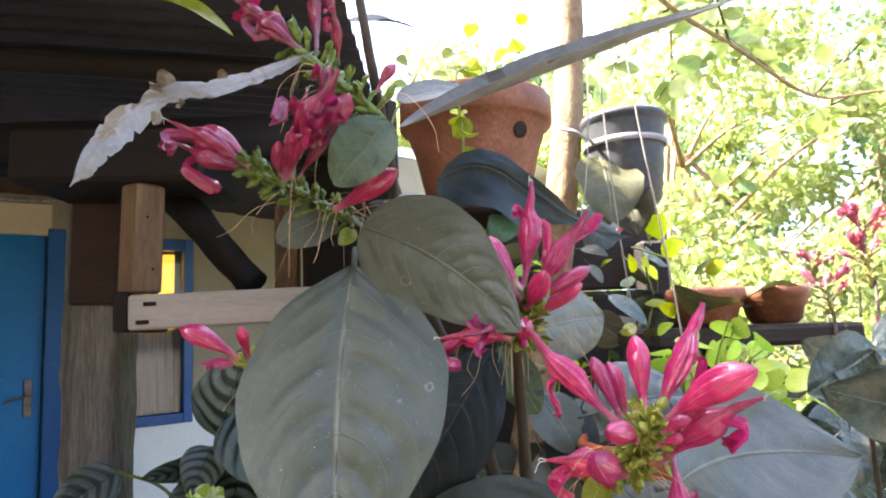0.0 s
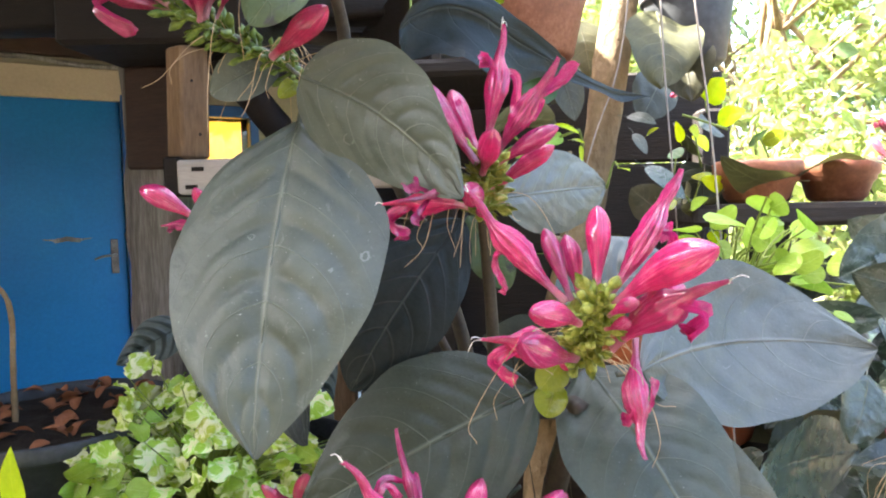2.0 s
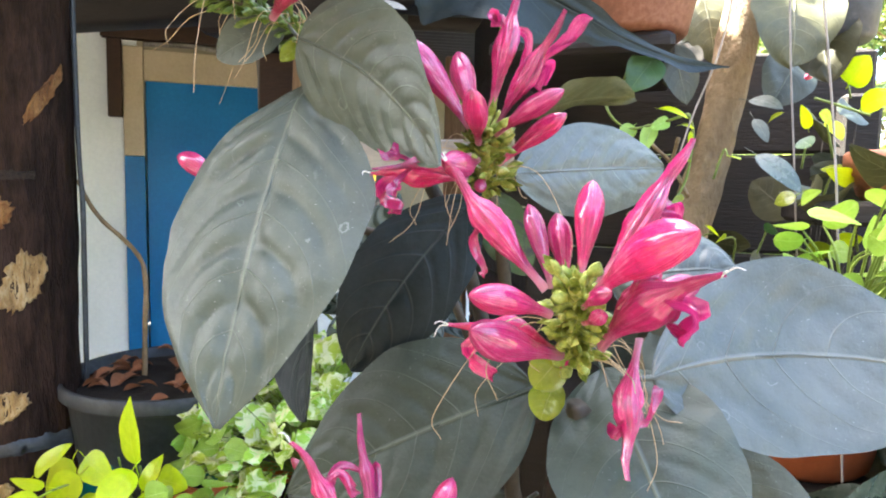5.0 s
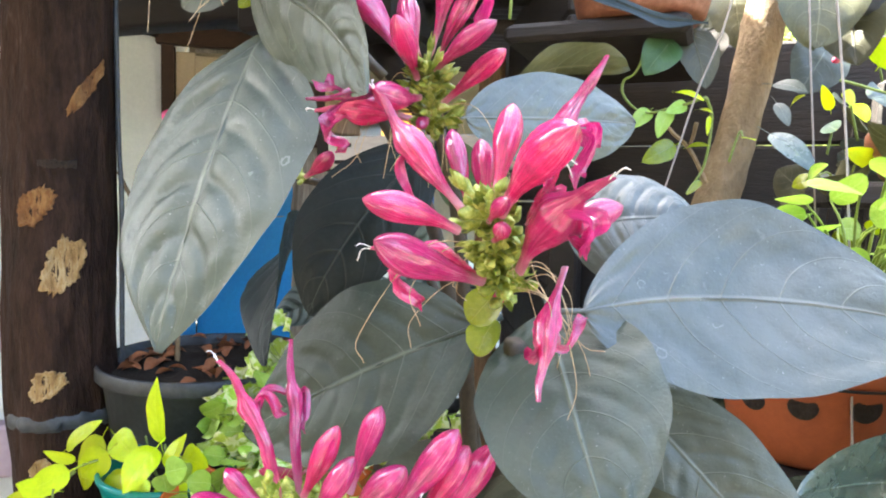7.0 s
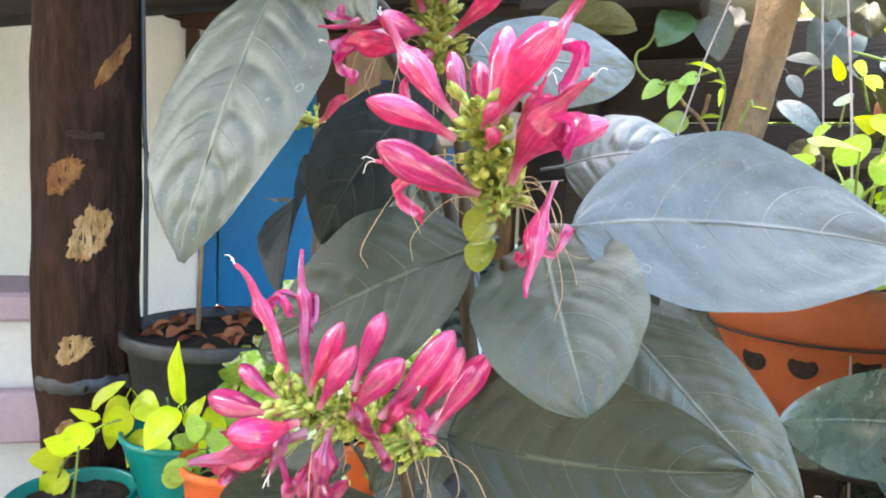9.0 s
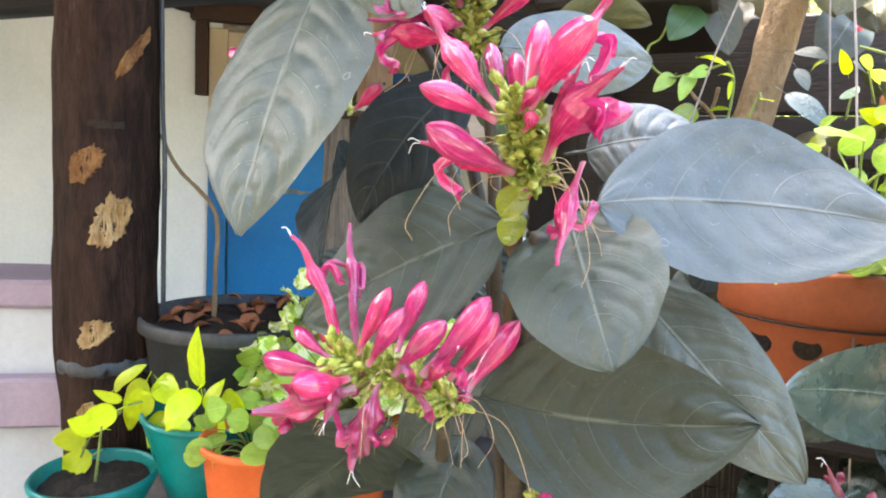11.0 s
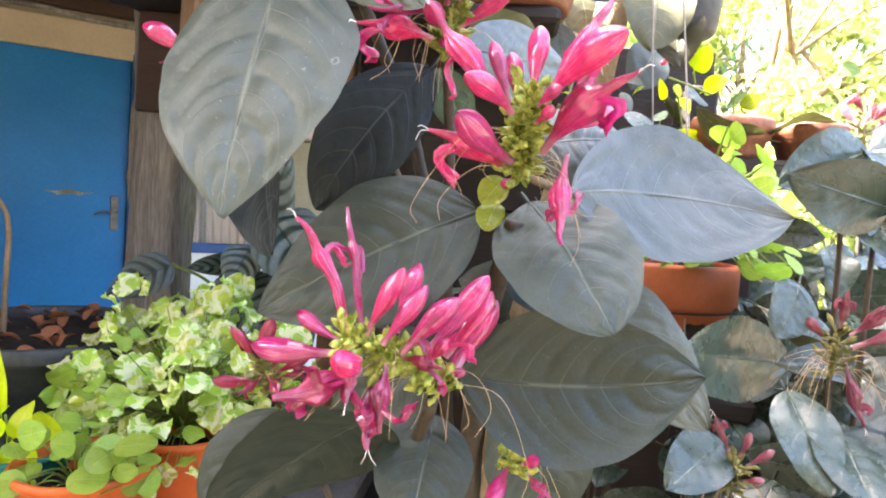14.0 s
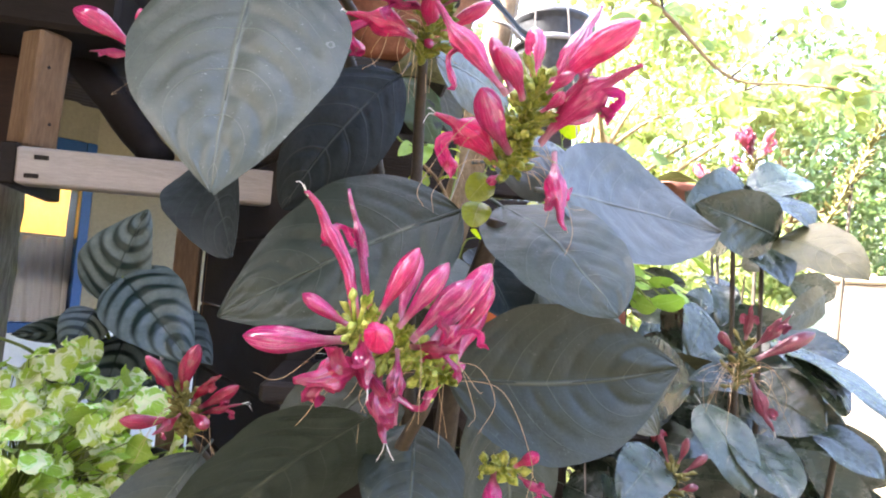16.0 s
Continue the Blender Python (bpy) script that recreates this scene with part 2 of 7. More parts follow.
M_LIME = leaf_material("lime_leaf", (0.46, 0.60, 0.004), (0.68, 0.78, 0.012), (0.66, 0.74, 0.05), rough=0.34, veins=5.0, vein_w=0.03, trans=0.4, hue=0.02)
M_PEP = leaf_material("round_green_leaf", (0.20, 0.35, 0.035), (0.40, 0.55, 0.10), (0.46, 0.58, 0.20), rough=0.34, veins=3.0, vein_w=0.03, trans=0.35)
M_VARIEG = leaf_material("variegated_leaf", (0.30, 0.48, 0.038), (0.54, 0.69, 0.10), (0.64, 0.73, 0.28), rough=0.42, veins=5.0, vein_w=0.03, trans=0.35, blotch=((0.82, 0.86, 0.55), 42.0, 0.455), hue=0.05)
M_ALOC = leaf_material("silver_green_striped_leaf", (0.060, 0.090, 0.088), (0.155, 0.200, 0.196), (0.005, 0.020, 0.016), rough=0.36, veins=6.0, vein_w=0.30, slant=0.22, trans=0.05, vein_mix=0.95, side_mix=2.3)
M_VINE = leaf_material("dark_green_vine_leaf", (0.030, 0.085, 0.028), (0.070, 0.150, 0.050), (0.14, 0.22, 0.10), rough=0.4, veins=5.0, vein_w=0.03, trans=0.2)
M_PETAL = petal_material("pink_petal", (0.46, 0.003, 0.120), (0.78, 0.016, 0.225), (0.92, 0.34, 0.56))
M_PETAL_OLD = petal_material("wilted_magenta_petal", (0.34, 0.004, 0.080), (0.60, 0.016, 0.150), (0.76, 0.15, 0.33))
M_PETAL_CRIMSON = petal_material("crimson_petal", (0.28, 0.003, 0.062), (0.52, 0.012, 0.128), (0.72, 0.14, 0.30))
M_PETAL_RED = petal_material("deep_red_petal", (0.34, 0.003, 0.050), (0.60, 0.010, 0.105), (0.74, 0.12, 0.24))
# Rose petal with the haze over the farther flowers mixed into its colour.
M_PETAL_HAZED = petal_material("hazed_rose_petal", (0.24, 0.020, 0.055), (0.40, 0.055, 0.115), (0.56, 0.24, 0.29))
M_CALYX = surface("green_calyx", [(0.32, (0.07, 0.10, 0.012)), (0.45, (0.22, 0.27, 0.034)), (0.58, (0.44, 0.46, 0.10)), (0.70, (0.76, 0.72, 0.40))], 190, 600, 0.40, 0.3, 0.0006, vary=0.25)
M_CALYX_GREEN = surface("fresh_green_calyx", [(0.32, (0.035, 0.065, 0.008)), (0.48, (0.11, 0.17, 0.020)), (0.64, (0.24, 0.31, 0.050)), (0.76, (0.44, 0.46, 0.15))], 190, 600, 0.42, 0.3, 0.0006, vary=0.25)
M_CALYX_DRY = surface("drying_calyx", [(0.28, (0.06, 0.07, 0.015)), (0.50, (0.17, 0.16, 0.04)), (0.72, (0.34, 0.27, 0.11))], 190, 600, 0.55, 0.3, 0.0006, vary=0.25)
M_THREAD = surface("dry_thread", [(0.3, (0.36, 0.22, 0.10)), (0.7, (0.62, 0.46, 0.28))], 60, 300, 0.6)
M_STAMEN = surface("white_stamen", [(0.3, (0.6, 0.55, 0.5)), (0.7, (0.85, 0.82, 0.78))], 60, 300, 0.5)
M_STEM = surface("brown_stem", [(0.3, (0.020, 0.015, 0.009)), (0.7, (0.075, 0.055, 0.030))], 50, 300, 0.6)
M_GSTEM = surface("green_stem", [(0.3, (0.12, 0.18, 0.03)), (0.7, (0.28, 0.34, 0.08))], 50, 300, 0.5)
M_BARK = surface("tan_bark", [(0.3, (0.12, 0.075, 0.035)), (0.55, (0.28, 0.195, 0.105)), (0.75, (0.43, 0.33, 0.20))], 16, 90, 0.8, 1.0, 0.006, (1, 1, 0.6))
M_LOG = surface("dark_rough_log", [(0.3, (0.004, 0.002, 0.0015)), (0.46, (0.014, 0.0075, 0.005)), (0.62, (0.042, 0.023, 0.016)), (0.76, (0.13, 0.09, 0.068))], 6, 50, 0.7, 1.0, 0.012, (1, 1, 0.25), spec=0.12)
M_CHIP = surface("pale_chipped_wood", [(0.3, (0.16, 0.08, 0.025)), (0.48, (0.42, 0.26, 0.10)), (0.66, (0.66, 0.52, 0.30))], 35, 110, 0.8, 1.0, 0.012, (1, 1, 0.35))
M_CHIP_DARK = surface("orange_brown_torn_wood", [(0.3, (0.07, 0.025, 0.008)), (0.48, (0.20, 0.085, 0.025)), (0.66, (0.40, 0.22, 0.08))], 35, 110, 0.8, 1.0, 0.012, (1, 1, 0.35))
M_GREYWOOD = surface("weathered_grey_wood", [(0.3, (0.06, 0.050, 0.042)), (0.48, (0.20, 0.182, 0.162)), (0.70, (0.46, 0.44, 0.405))], 4, 60, 0.8, 0.9, 0.006, (3, 3, 0.2))
M_PALEWOOD = surface("pale_sawn_wood", [(0.3, (0.30, 0.26, 0.22)), (0.6, (0.45, 0.40, 0.35)), (0.8, (0.55, 0.50, 0.45))], 5, 60, 0.75, 0.5, 0.003, (0.3, 4, 4))
M_BROWNWOOD = surface("brown_wood_post", [(0.3, (0.14, 0.075, 0.036)), (0.55, (0.31, 0.19, 0.10)), (0.78, (0.46, 0.32, 0.19))], 9, 60, 0.7, 0.8, 0.005, (3, 3, 0.4))
M_DARKWOOD = surface("dark_stained_wood", [(0.3, (0.006, 0.004, 0.003)), (0.6, (0.020, 0.013, 0.009)), (0.8, (0.045, 0.030, 0.021))], 6, 60, 0.7, 0.6, 0.004, (0.4, 4, 4))
M_RUSTWOOD = surface("dark_brown_board", [(0.3, (0.022, 0.011, 0.007)), (0.6, (0.055, 0.028, 0.018)), (0.8, (0.10, 0.058, 0.040))], 6, 60, 0.7, 0.6, 0.004, (0.4, 4, 4))
M_TERRA = surface("terracotta", [(0.3, (0.11, 0.038, 0.020)), (0.52, (0.24, 0.088, 0.045)), (0.68, (0.36, 0.17, 0.105)), (0.78, (0.48, 0.34, 0.27))], 11, 160, 0.55, 0.35, 0.001)
# Orange clay, darkened in colour for the shade on the hanging pot.
M_CLAY = surface("shaded_orange_clay", [(0.3, (0.24, 0.055, 0.016)), (0.6, (0.34, 0.085, 0.026)), (0.8, (0.38, 0.13, 0.05))], 10, 120, 0.6, 0.25, 0.001, vary=0.05)
M_ORANGE = surface("orange_plastic", [(0.3, (0.50, 0.090, 0.015)), (0.6, (0.62, 0.13, 0.025)), (0.8, (0.60, 0.17, 0.05))], 10, 90, 0.45, 0.1, 0.0006, vary=0.05)
M_TEAL = surface("teal_plastic", [(0.3, (0.0, 0.13, 0.12)), (0.7, (0.005, 0.21, 0.19))], 8, 90, 0.32, 0.1, 0.0006, vary=0.05)
M_BLACKP = surface("dusty_black_plastic", [(0.3, (0.020, 0.022, 0.025)), (0.55, (0.052, 0.057, 0.062)), (0.75, (0.13, 0.137, 0.145))], 9, 90, 0.5, 0.2, 0.0008)
M_BAND = surface("grey_strap", [(0.3, (0.22, 0.22, 0.23)), (0.7, (0.36, 0.36, 0.37))], 20, 90, 0.6)
M_SOIL = surface("dark_potting_soil", [(0.3, (0.012, 0.008, 0.006)), (0.6, (0.04, 0.027, 0.018)), (0.8, (0.10, 0.07, 0.05))], 40, 150, 0.95, 1.0, 0.01)
M_LITTER = surface("rust_dead_leaf", [(0.3, (0.16, 0.05, 0.02)), (0.7, (0.36, 0.14, 0.06))], 30, 150, 0.8)
M_WALL = surface("white_painted_plaster", [(0.3, (0.60, 0.64, 0.66)), (0.6, (0.72, 0.76, 0.77)), (0.8, (0.78, 0.81, 0.82))], 2, 50, 0.8, 0.25, 0.002)
M_CREAM = surface("cream_painted_wood", [(0.3, (0.44, 0.35, 0.24)), (0.6, (0.56, 0.46, 0.33)), (0.8, (0.62, 0.52, 0.39))], 3, 60, 0.6, 0.2, 0.001)
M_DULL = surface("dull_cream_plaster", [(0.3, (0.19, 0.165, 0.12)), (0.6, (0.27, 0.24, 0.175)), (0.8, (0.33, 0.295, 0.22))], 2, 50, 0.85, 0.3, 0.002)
M_BLUE = surface("blue_painted_door", [(0.3, (0.004, 0.125, 0.34)), (0.6, (0.008, 0.175, 0.46)), (0.8, (0.04, 0.24, 0.53))], 2, 50, 0.38, 0.2, 0.001)
M_BLUEFRAME = surface("deep_blue_frame", [(0.3, (0.002, 0.05, 0.19)), (0.7, (0.006, 0.09, 0.29))], 3, 60, 0.4)
M_PALEBLUE = surface("pale_blue_paint", [(0.3, (0.36, 0.52, 0.56)), (0.6, (0.48, 0.66, 0.70)), (0.8, (0.60, 0.74, 0.76))], 6, 60, 0.6, 0.3, 0.001)
M_LILAC = surface("lilac_painted_trim", [(0.3, (0.34, 0.27, 0.33)), (0.7, (0.46, 0.38, 0.45))], 3, 60, 0.7)
M_STEEL = surface("old_handle_steel", [(0.3, (0.10, 0.09, 0.08)), (0.7, (0.30, 0.28, 0.26))], 30, 120, 0.4, metal=0.8)
M_WIRE = surface("grey_wire", [(0.3, (0.20, 0.17, 0.15)), (0.7, (0.36, 0.32, 0.29))], 30, 120, 0.6)
M_ROOF = surface("sooty_corrugated_sheet", [(0.3, (0.032, 0.031, 0.037)), (0.6, (0.070, 0.069, 0.079)), (0.8, (0.13, 0.128, 0.140))], 1.5, 40, 0.6, 0.2, 0.002, metal=0.2)
M_CURTAIN = surface("pale_grey_curtain", [(0.3, (0.30, 0.30, 0.31)), (0.7, (0.45, 0.45, 0.46))], 5, 60, 0.9)
# Soil kept dark so that the ground throws up less bounce light.
M_GROUND = surface("darkened_garden_soil", [(0.3, (0.050, 0.043, 0.033)), (0.6, (0.100, 0.088, 0.070)), (0.8, (0.17, 0.152, 0.124))], 0.7, 14, 0.95, 0.8, 0.02)
M_CONCRETE = surface("grey_concrete", [(0.3, (0.16, 0.155, 0.15)), (0.6, (0.27, 0.26, 0.25)), (0.8, (0.34, 0.33, 0.31))], 3, 60, 0.9, 0.5, 0.004)
# Both tree greens are paled so that they carry the garden's haze.
M_TREE_A = leaf_material("sunlit_yellow_green_leaf", (0.17, 0.215, 0.07), (0.30, 0.345, 0.13), (0.33, 0.36, 0.17), rough=0.5, veins=4.0, vein_w=0.02, trans=0.45, random_per="island", hue=0.05)
M_TREE_B = leaf_material("mid_green_tree_leaf", (0.09, 0.145, 0.06), (0.17, 0.235, 0.11), (0.2, 0.26, 0.14), rough=0.5, veins=4.0, vein_w=0.02, trans=0.4, random_per="island", hue=0.05)

m_glass, _nt, _b = material("window_glass", 0.05, 0.5)
_b.inputs["Transmission Weight"].default_value = 1.0
_b.inputs["IOR"].default_value = 1.45
M_GLASS = m_glass
m_lamp, _nt, _b = material("lit_yellow_shade", 0.7, 0.3)
_b.inputs["Base Color"].default_value = (0.7, 0.45, 0.08, 1)
_b.inputs["Emission Color"].default_value = (1.0, 0.50, 0.05, 1)
_b.inputs["Emission Strength"].default_value = 0.20
M_LAMP = m_lamp


# ---- mesh helpers ----
def mesh_of(name, verts, faces, mat, uvs=None, smooth=True):
    me = bpy.data.meshes.new(name)
    me.from_pydata([tuple(v) for v in verts], [], faces)
    if uvs is not None:
        layer = me.uv_layers.new(name="UVMap")
        idx = np.empty(len(me.loops), dtype=np.int32)
        me.loops.foreach_get("vertex_index", idx)
        layer.data.foreach_set("uv", np.asarray(uvs, dtype=np.float32)[idx].ravel())
    if smooth:
        me.polygons.foreach_set("use_smooth", [True] * len(me.polygons))
    me.materials.append(mat)
    me.update()
    return me


def part(name, me, parent=None, label="", m=None):
    ob = new(name, me)
    ob.parent = parent
    if m is not None:
        ob.matrix_basis = m
    if label:
        ob["label"] = label
    return ob


def thing(name, loc, label, category, group="", kind=""):
    ob = new(name)
    ob.location = loc
    ob.empty_display_size = 0.02
    return tagged(ob, label, category, group, kind)


class Build:
    """Gathers vertices, faces and map places for one mesh."""

    def __init__(self):
        self.v, self.f, self.uv = [], [], []

    def grid(self, rows, closed=False, cap=False, u0=0.0):
        base, n, k = len(self.v), len(rows), len(rows[0])
        for i, r in enumerate(rows):
            for j, p in enumerate(r):
                self.v.append(tuple(p))
                self.uv.append((u0 + (1 - u0) * i / max(1, n - 1), j / (k if closed else max(1, k - 1))))
        for i in range(n - 1):
            for j in range(k if closed else k - 1):
                a, b = base + i * k + j, base + i * k + (j + 1) % k
                self.f.append((a, b, b + k, a + k))
        if cap:
            self.f.append(tuple(base + j for j in range(k))[::-1])
            self.f.append(tuple(base + (n - 1) * k + j for j in range(k)))
        return self

    def tube(self, pts, radii, sides=8, cap=True, wob=0.0, rng=None):
        pts = [Vector(p) for p in pts]
        if isinstance(radii, (int, float)):
            radii = [radii] * len(pts)
        rows, ref = [], Vector((0.31, 0.17, 0.93))
        for i, p in enumerate(pts):
            d = (pts[min(i + 1, len(pts) - 1)] - pts[max(i - 1, 0)]).normalized()
            if abs(d.dot(ref)) > 0.95:
                ref = Vector((0.93, 0.31, 0.1))
            a = (ref - d * ref.dot(d)).normalized()
            b = d.cross(a)
            ring = []
            for j in range(sides):
                t = 2 * math.pi * j / sides
                r = radii[i] * (1 + (rng.uniform(-wob, wob) if rng and wob else 0))
                ring.append(p + a * math.cos(t) * r + b * math.sin(t) * r)
            rows.append(ring)
        return self.grid(rows, True, cap)

    def box(self, lo, hi, m=None, bevel=0.004):
        x0, y0, z0 = lo
        x1, y1, z1 = hi
        e = min(bevel, (x1 - x0) / 3, (y1 - y0) / 3, (z1 - z0) / 3)
        rows = []
        for z, k in ((z0, e), (z0 + e, 0), (z1 - e, 0), (z1, e)):
            rows.append([Vector(p) for p in ((x0 + k + e, y0 + k, z), (x1 - k - e, y0 + k, z), (x1 - k, y0 + k + e, z), (x1 - k, y1 - k - e, z),
                                             (x1 - k - e, y1 - k, z), (x0 + k + e, y1 - k, z), (x0 + k, y1 - k - e, z), (x0 + k, y0 + k + e, z))])
        if m is not None:
            rows = [[m @ p for p in r] for r in rows]
        return self.grid(rows, True, True)

    def revolve(self, profile, centre=(0, 0, 0), sides=40, squash=None):
        rows = []
        for r, z in profile:
            rows.append([Vector((centre[0] + r * math.cos(2 * math.pi * j / sides), centre[1] + r * math.sin(2 * math.pi * j / sides), centre[2] + z)) for j in range(sides)])
        return self.grid(rows, True)

    def mesh(self, name, mat, smooth=True):
        return mesh_of(name, self.v, self.f, mat, self.uv, smooth)


def bend(points, steps=8):
    """A smooth line through the given points."""
    p = [Vector(q) for q in points]
    p = [p[0] * 2 - p[1]] + p + [p[-1] * 2 - p[-2]]
    out = []
    for i in range(1, len(p) - 2):
        for k in range(steps):
            t = k / steps
            out.append(0.5 * ((2 * p[i]) + (p[i + 1] - p[i - 1]) * t + (2 * p[i - 1] - 5 * p[i] + 4 * p[i + 1] - p[i + 2]) * t * t
                              + (3 * p[i] - p[i - 1] - 3 * p[i + 1] + p[i + 2]) * t ** 3))
    out.append(p[-2])
    return out


def taper(r0, r1, n):
    return [r0 + (r1 - r0) * i / (n - 1) for i in range(n)]


# ---- leaves ----
def leaf_mesh(name, length, w, mat, bow=0.03, cup=0.05, side=0.0, a=0.65, b=0.8, veins=7, quilt=0.03, wave=0.0, ns=40, nq=16, seed=0, torn=0.0, stalk=0.0):
    """A blade along +Y from the origin with its face to +Z: midrib bow, cupped edges, raised fields between the veins."""
    rng = random.Random(seed)
    pk = a / (a + b)
    top = pk ** a * (1 - pk) ** b
    ph = [rng.uniform(0, 6.28) for _ in range(4)]
    rows = []
    for i in range(ns + 1):
        s = i / ns
        h = w * (s ** a * (1 - s) ** b / top) + w * 0.012
        row = []
        for j in range(nq + 1):
            q = 2 * j / nq - 1
            hh = h
            if torn:
                hh = h * (1 - torn * max(0, noise.noise(Vector((s * 9, q * 1.2, seed))) + 0.6 * noise.noise(Vector((s * 31, q * 2, seed)))) * abs(q))
            f = (s - 0.126 * abs(q) - 0.21 * abs(q) ** 2.6) * veins
            fr = f - math.floor(f)
            field = (1 - abs(2 * fr - 1) ** 5) * (1 - abs(q) ** 3) * min(1, abs(q) * 5) * min(1, 6 * s, 6 * (1 - s))
            z = 4 * s * (1 - s) * bow * length + cup * (hh * q) ** 2 / w + quilt * w * field
            z += wave * w * abs(q) ** 2 * math.sin(9 * s + ph[0] + (1.7 if q > 0 else 0)) * min(1, 4 * s)
            z += 0.05 * w * noise.noise(Vector((s * 4, q * 2.0, seed * 3.1))) + 0.02 * w * noise.noise(Vector((s * 14, q * 6, seed * 1.7)))
            x = hh * q * (1 + 0.012 * math.sin(23 * s + ph[1] + q)) + 4 * s * (1 - s) * side * length
            row.append((-x, s * length, z))
        rows.append(row)
    bl = Build().grid(rows)
    if stalk:
        ribs = [(-4 * t * (1 - t) * side * length, t * length, 4 * t * (1 - t) * bow * length - w * 0.016) for t in (0.0, 0.1, 0.2, 0.35, 0.5, 0.7)]
        bl.tube([(0, -stalk, -stalk * 0.2), (0, -stalk * 0.4, -0.001)] + ribs, [w * 0.036, w * 0.034, w * 0.032, w * 0.028, w * 0.024, w * 0.018, w * 0.013, w * 0.006], 6)
    return bl.mesh(name, mat)


def frame_of(base, tip, roll, ref=(0, -1, 0.3)):
    """The pose of a blade: +Y to the tip, +Z its face, turned by roll from facing ref."""
    base, u = Vector(base), (Vector(tip) - Vector(base)).normalized()
    ref = Vector(ref)
    n0 = (ref - u * ref.dot(u)).normalized()
    v0 = n0.cross(u)
    n = n0 * math.cos(roll) + v0 * math.sin(roll)
    x = u.cross(n)
    m = Matrix((x, u, n)).transposed().to_4x4()
    m.translation = base
    return m


def leaf_part(parent, base, tip, roll, w, bow, cup, side, a, b, mat=None, seed=0, label="", name="leaf", **kw):
    length = (Vector(tip) - Vector(base)).length
    me = leaf_mesh(name, length, w, mat or M_LEAF, bow, cup, side, a, b, seed=seed, **kw)
    m = frame_of(base, tip, roll)
    return part(name, me, parent, label, parent.matrix_basis.inverted() @ m)


def draped_leaf(parent, spine, front, back, fall, mat, seed, label, ripple=0.0, torn=0.0, name="leaf"):
    """A limp blade laid along a bent spine; its two halves hang by the widths front and back along the direction fall."""
    line = bend(spine, 16)
    fall = Vector(fall).normalized()
    n, half = len(line) - 1, 11
    rows = []
    for i, p in enumerate(line):
        s = i / n
        u = s * (len(front) - 1)
        k = min(int(u), len(front) - 2)
        e = (u - k) ** 2 * (3 - 2 * (u - k))
        along = (line[min(i + 1, n)] - line[max(i - 1, 0)]).normalized()
        out = along.cross(fall).normalized()
        row = []
        for j in range(-half, half + 1):
            q = j / half
            w = (front if j > 0 else back)[k] * (1 - e) + (front if j > 0 else back)[k + 1] * e
            rag = torn * max(0.0, noise.noise(Vector((s * 11, q, seed))) + 0.7 * noise.noise(Vector((s * 37, 2 * q, seed)))) * abs(q) ** 2
            d = w * q * (1 - min(0.85, rag))
            lift = ripple * w * abs(q) ** 1.4 * math.sin(13 * s + seed + 1.3 * q) + 0.13 * w * (1 - q * q) * (0.4 if j < 0 else 1) + 0.06 * w * noise.noise(Vector((s * 9, q * 3, seed)))
            row.append(p + fall * d + out * lift)
        rows.append(row)
    return part(name, Build().grid(rows).mesh(name, mat), parent, label, parent.matrix_basis.inverted())


def torn_flap(parent, root, heading, length, width, curl, mat):
    """A small curled strip of a torn leaf edge."""
    root, heading = Vector(root), Vector(heading).normalized()
    side = heading.cross(Vector((0.1, -1, 0.3))).normalized()
    out = side.cross(heading)
    rows = []
    for i in range(9):
        s = i / 8
        c = root + heading * length * math.sin(curl * s) / curl + out * length * (1 - math.cos(curl * s)) / curl
        w = width * (1 - 0.75 * s * s) * (1 + 0.3 * noise.noise(c * 300))
        rows.append([c - side * w, c - side * w * 0.3 + out * w * 0.2, c + side * w * 0.4 + out * w * 0.2, c + side * w])
    return part("torn_flap", Build().grid(rows).mesh("torn_flap", mat), parent, "curled brown torn leaf edge", parent.matrix_basis.inverted())


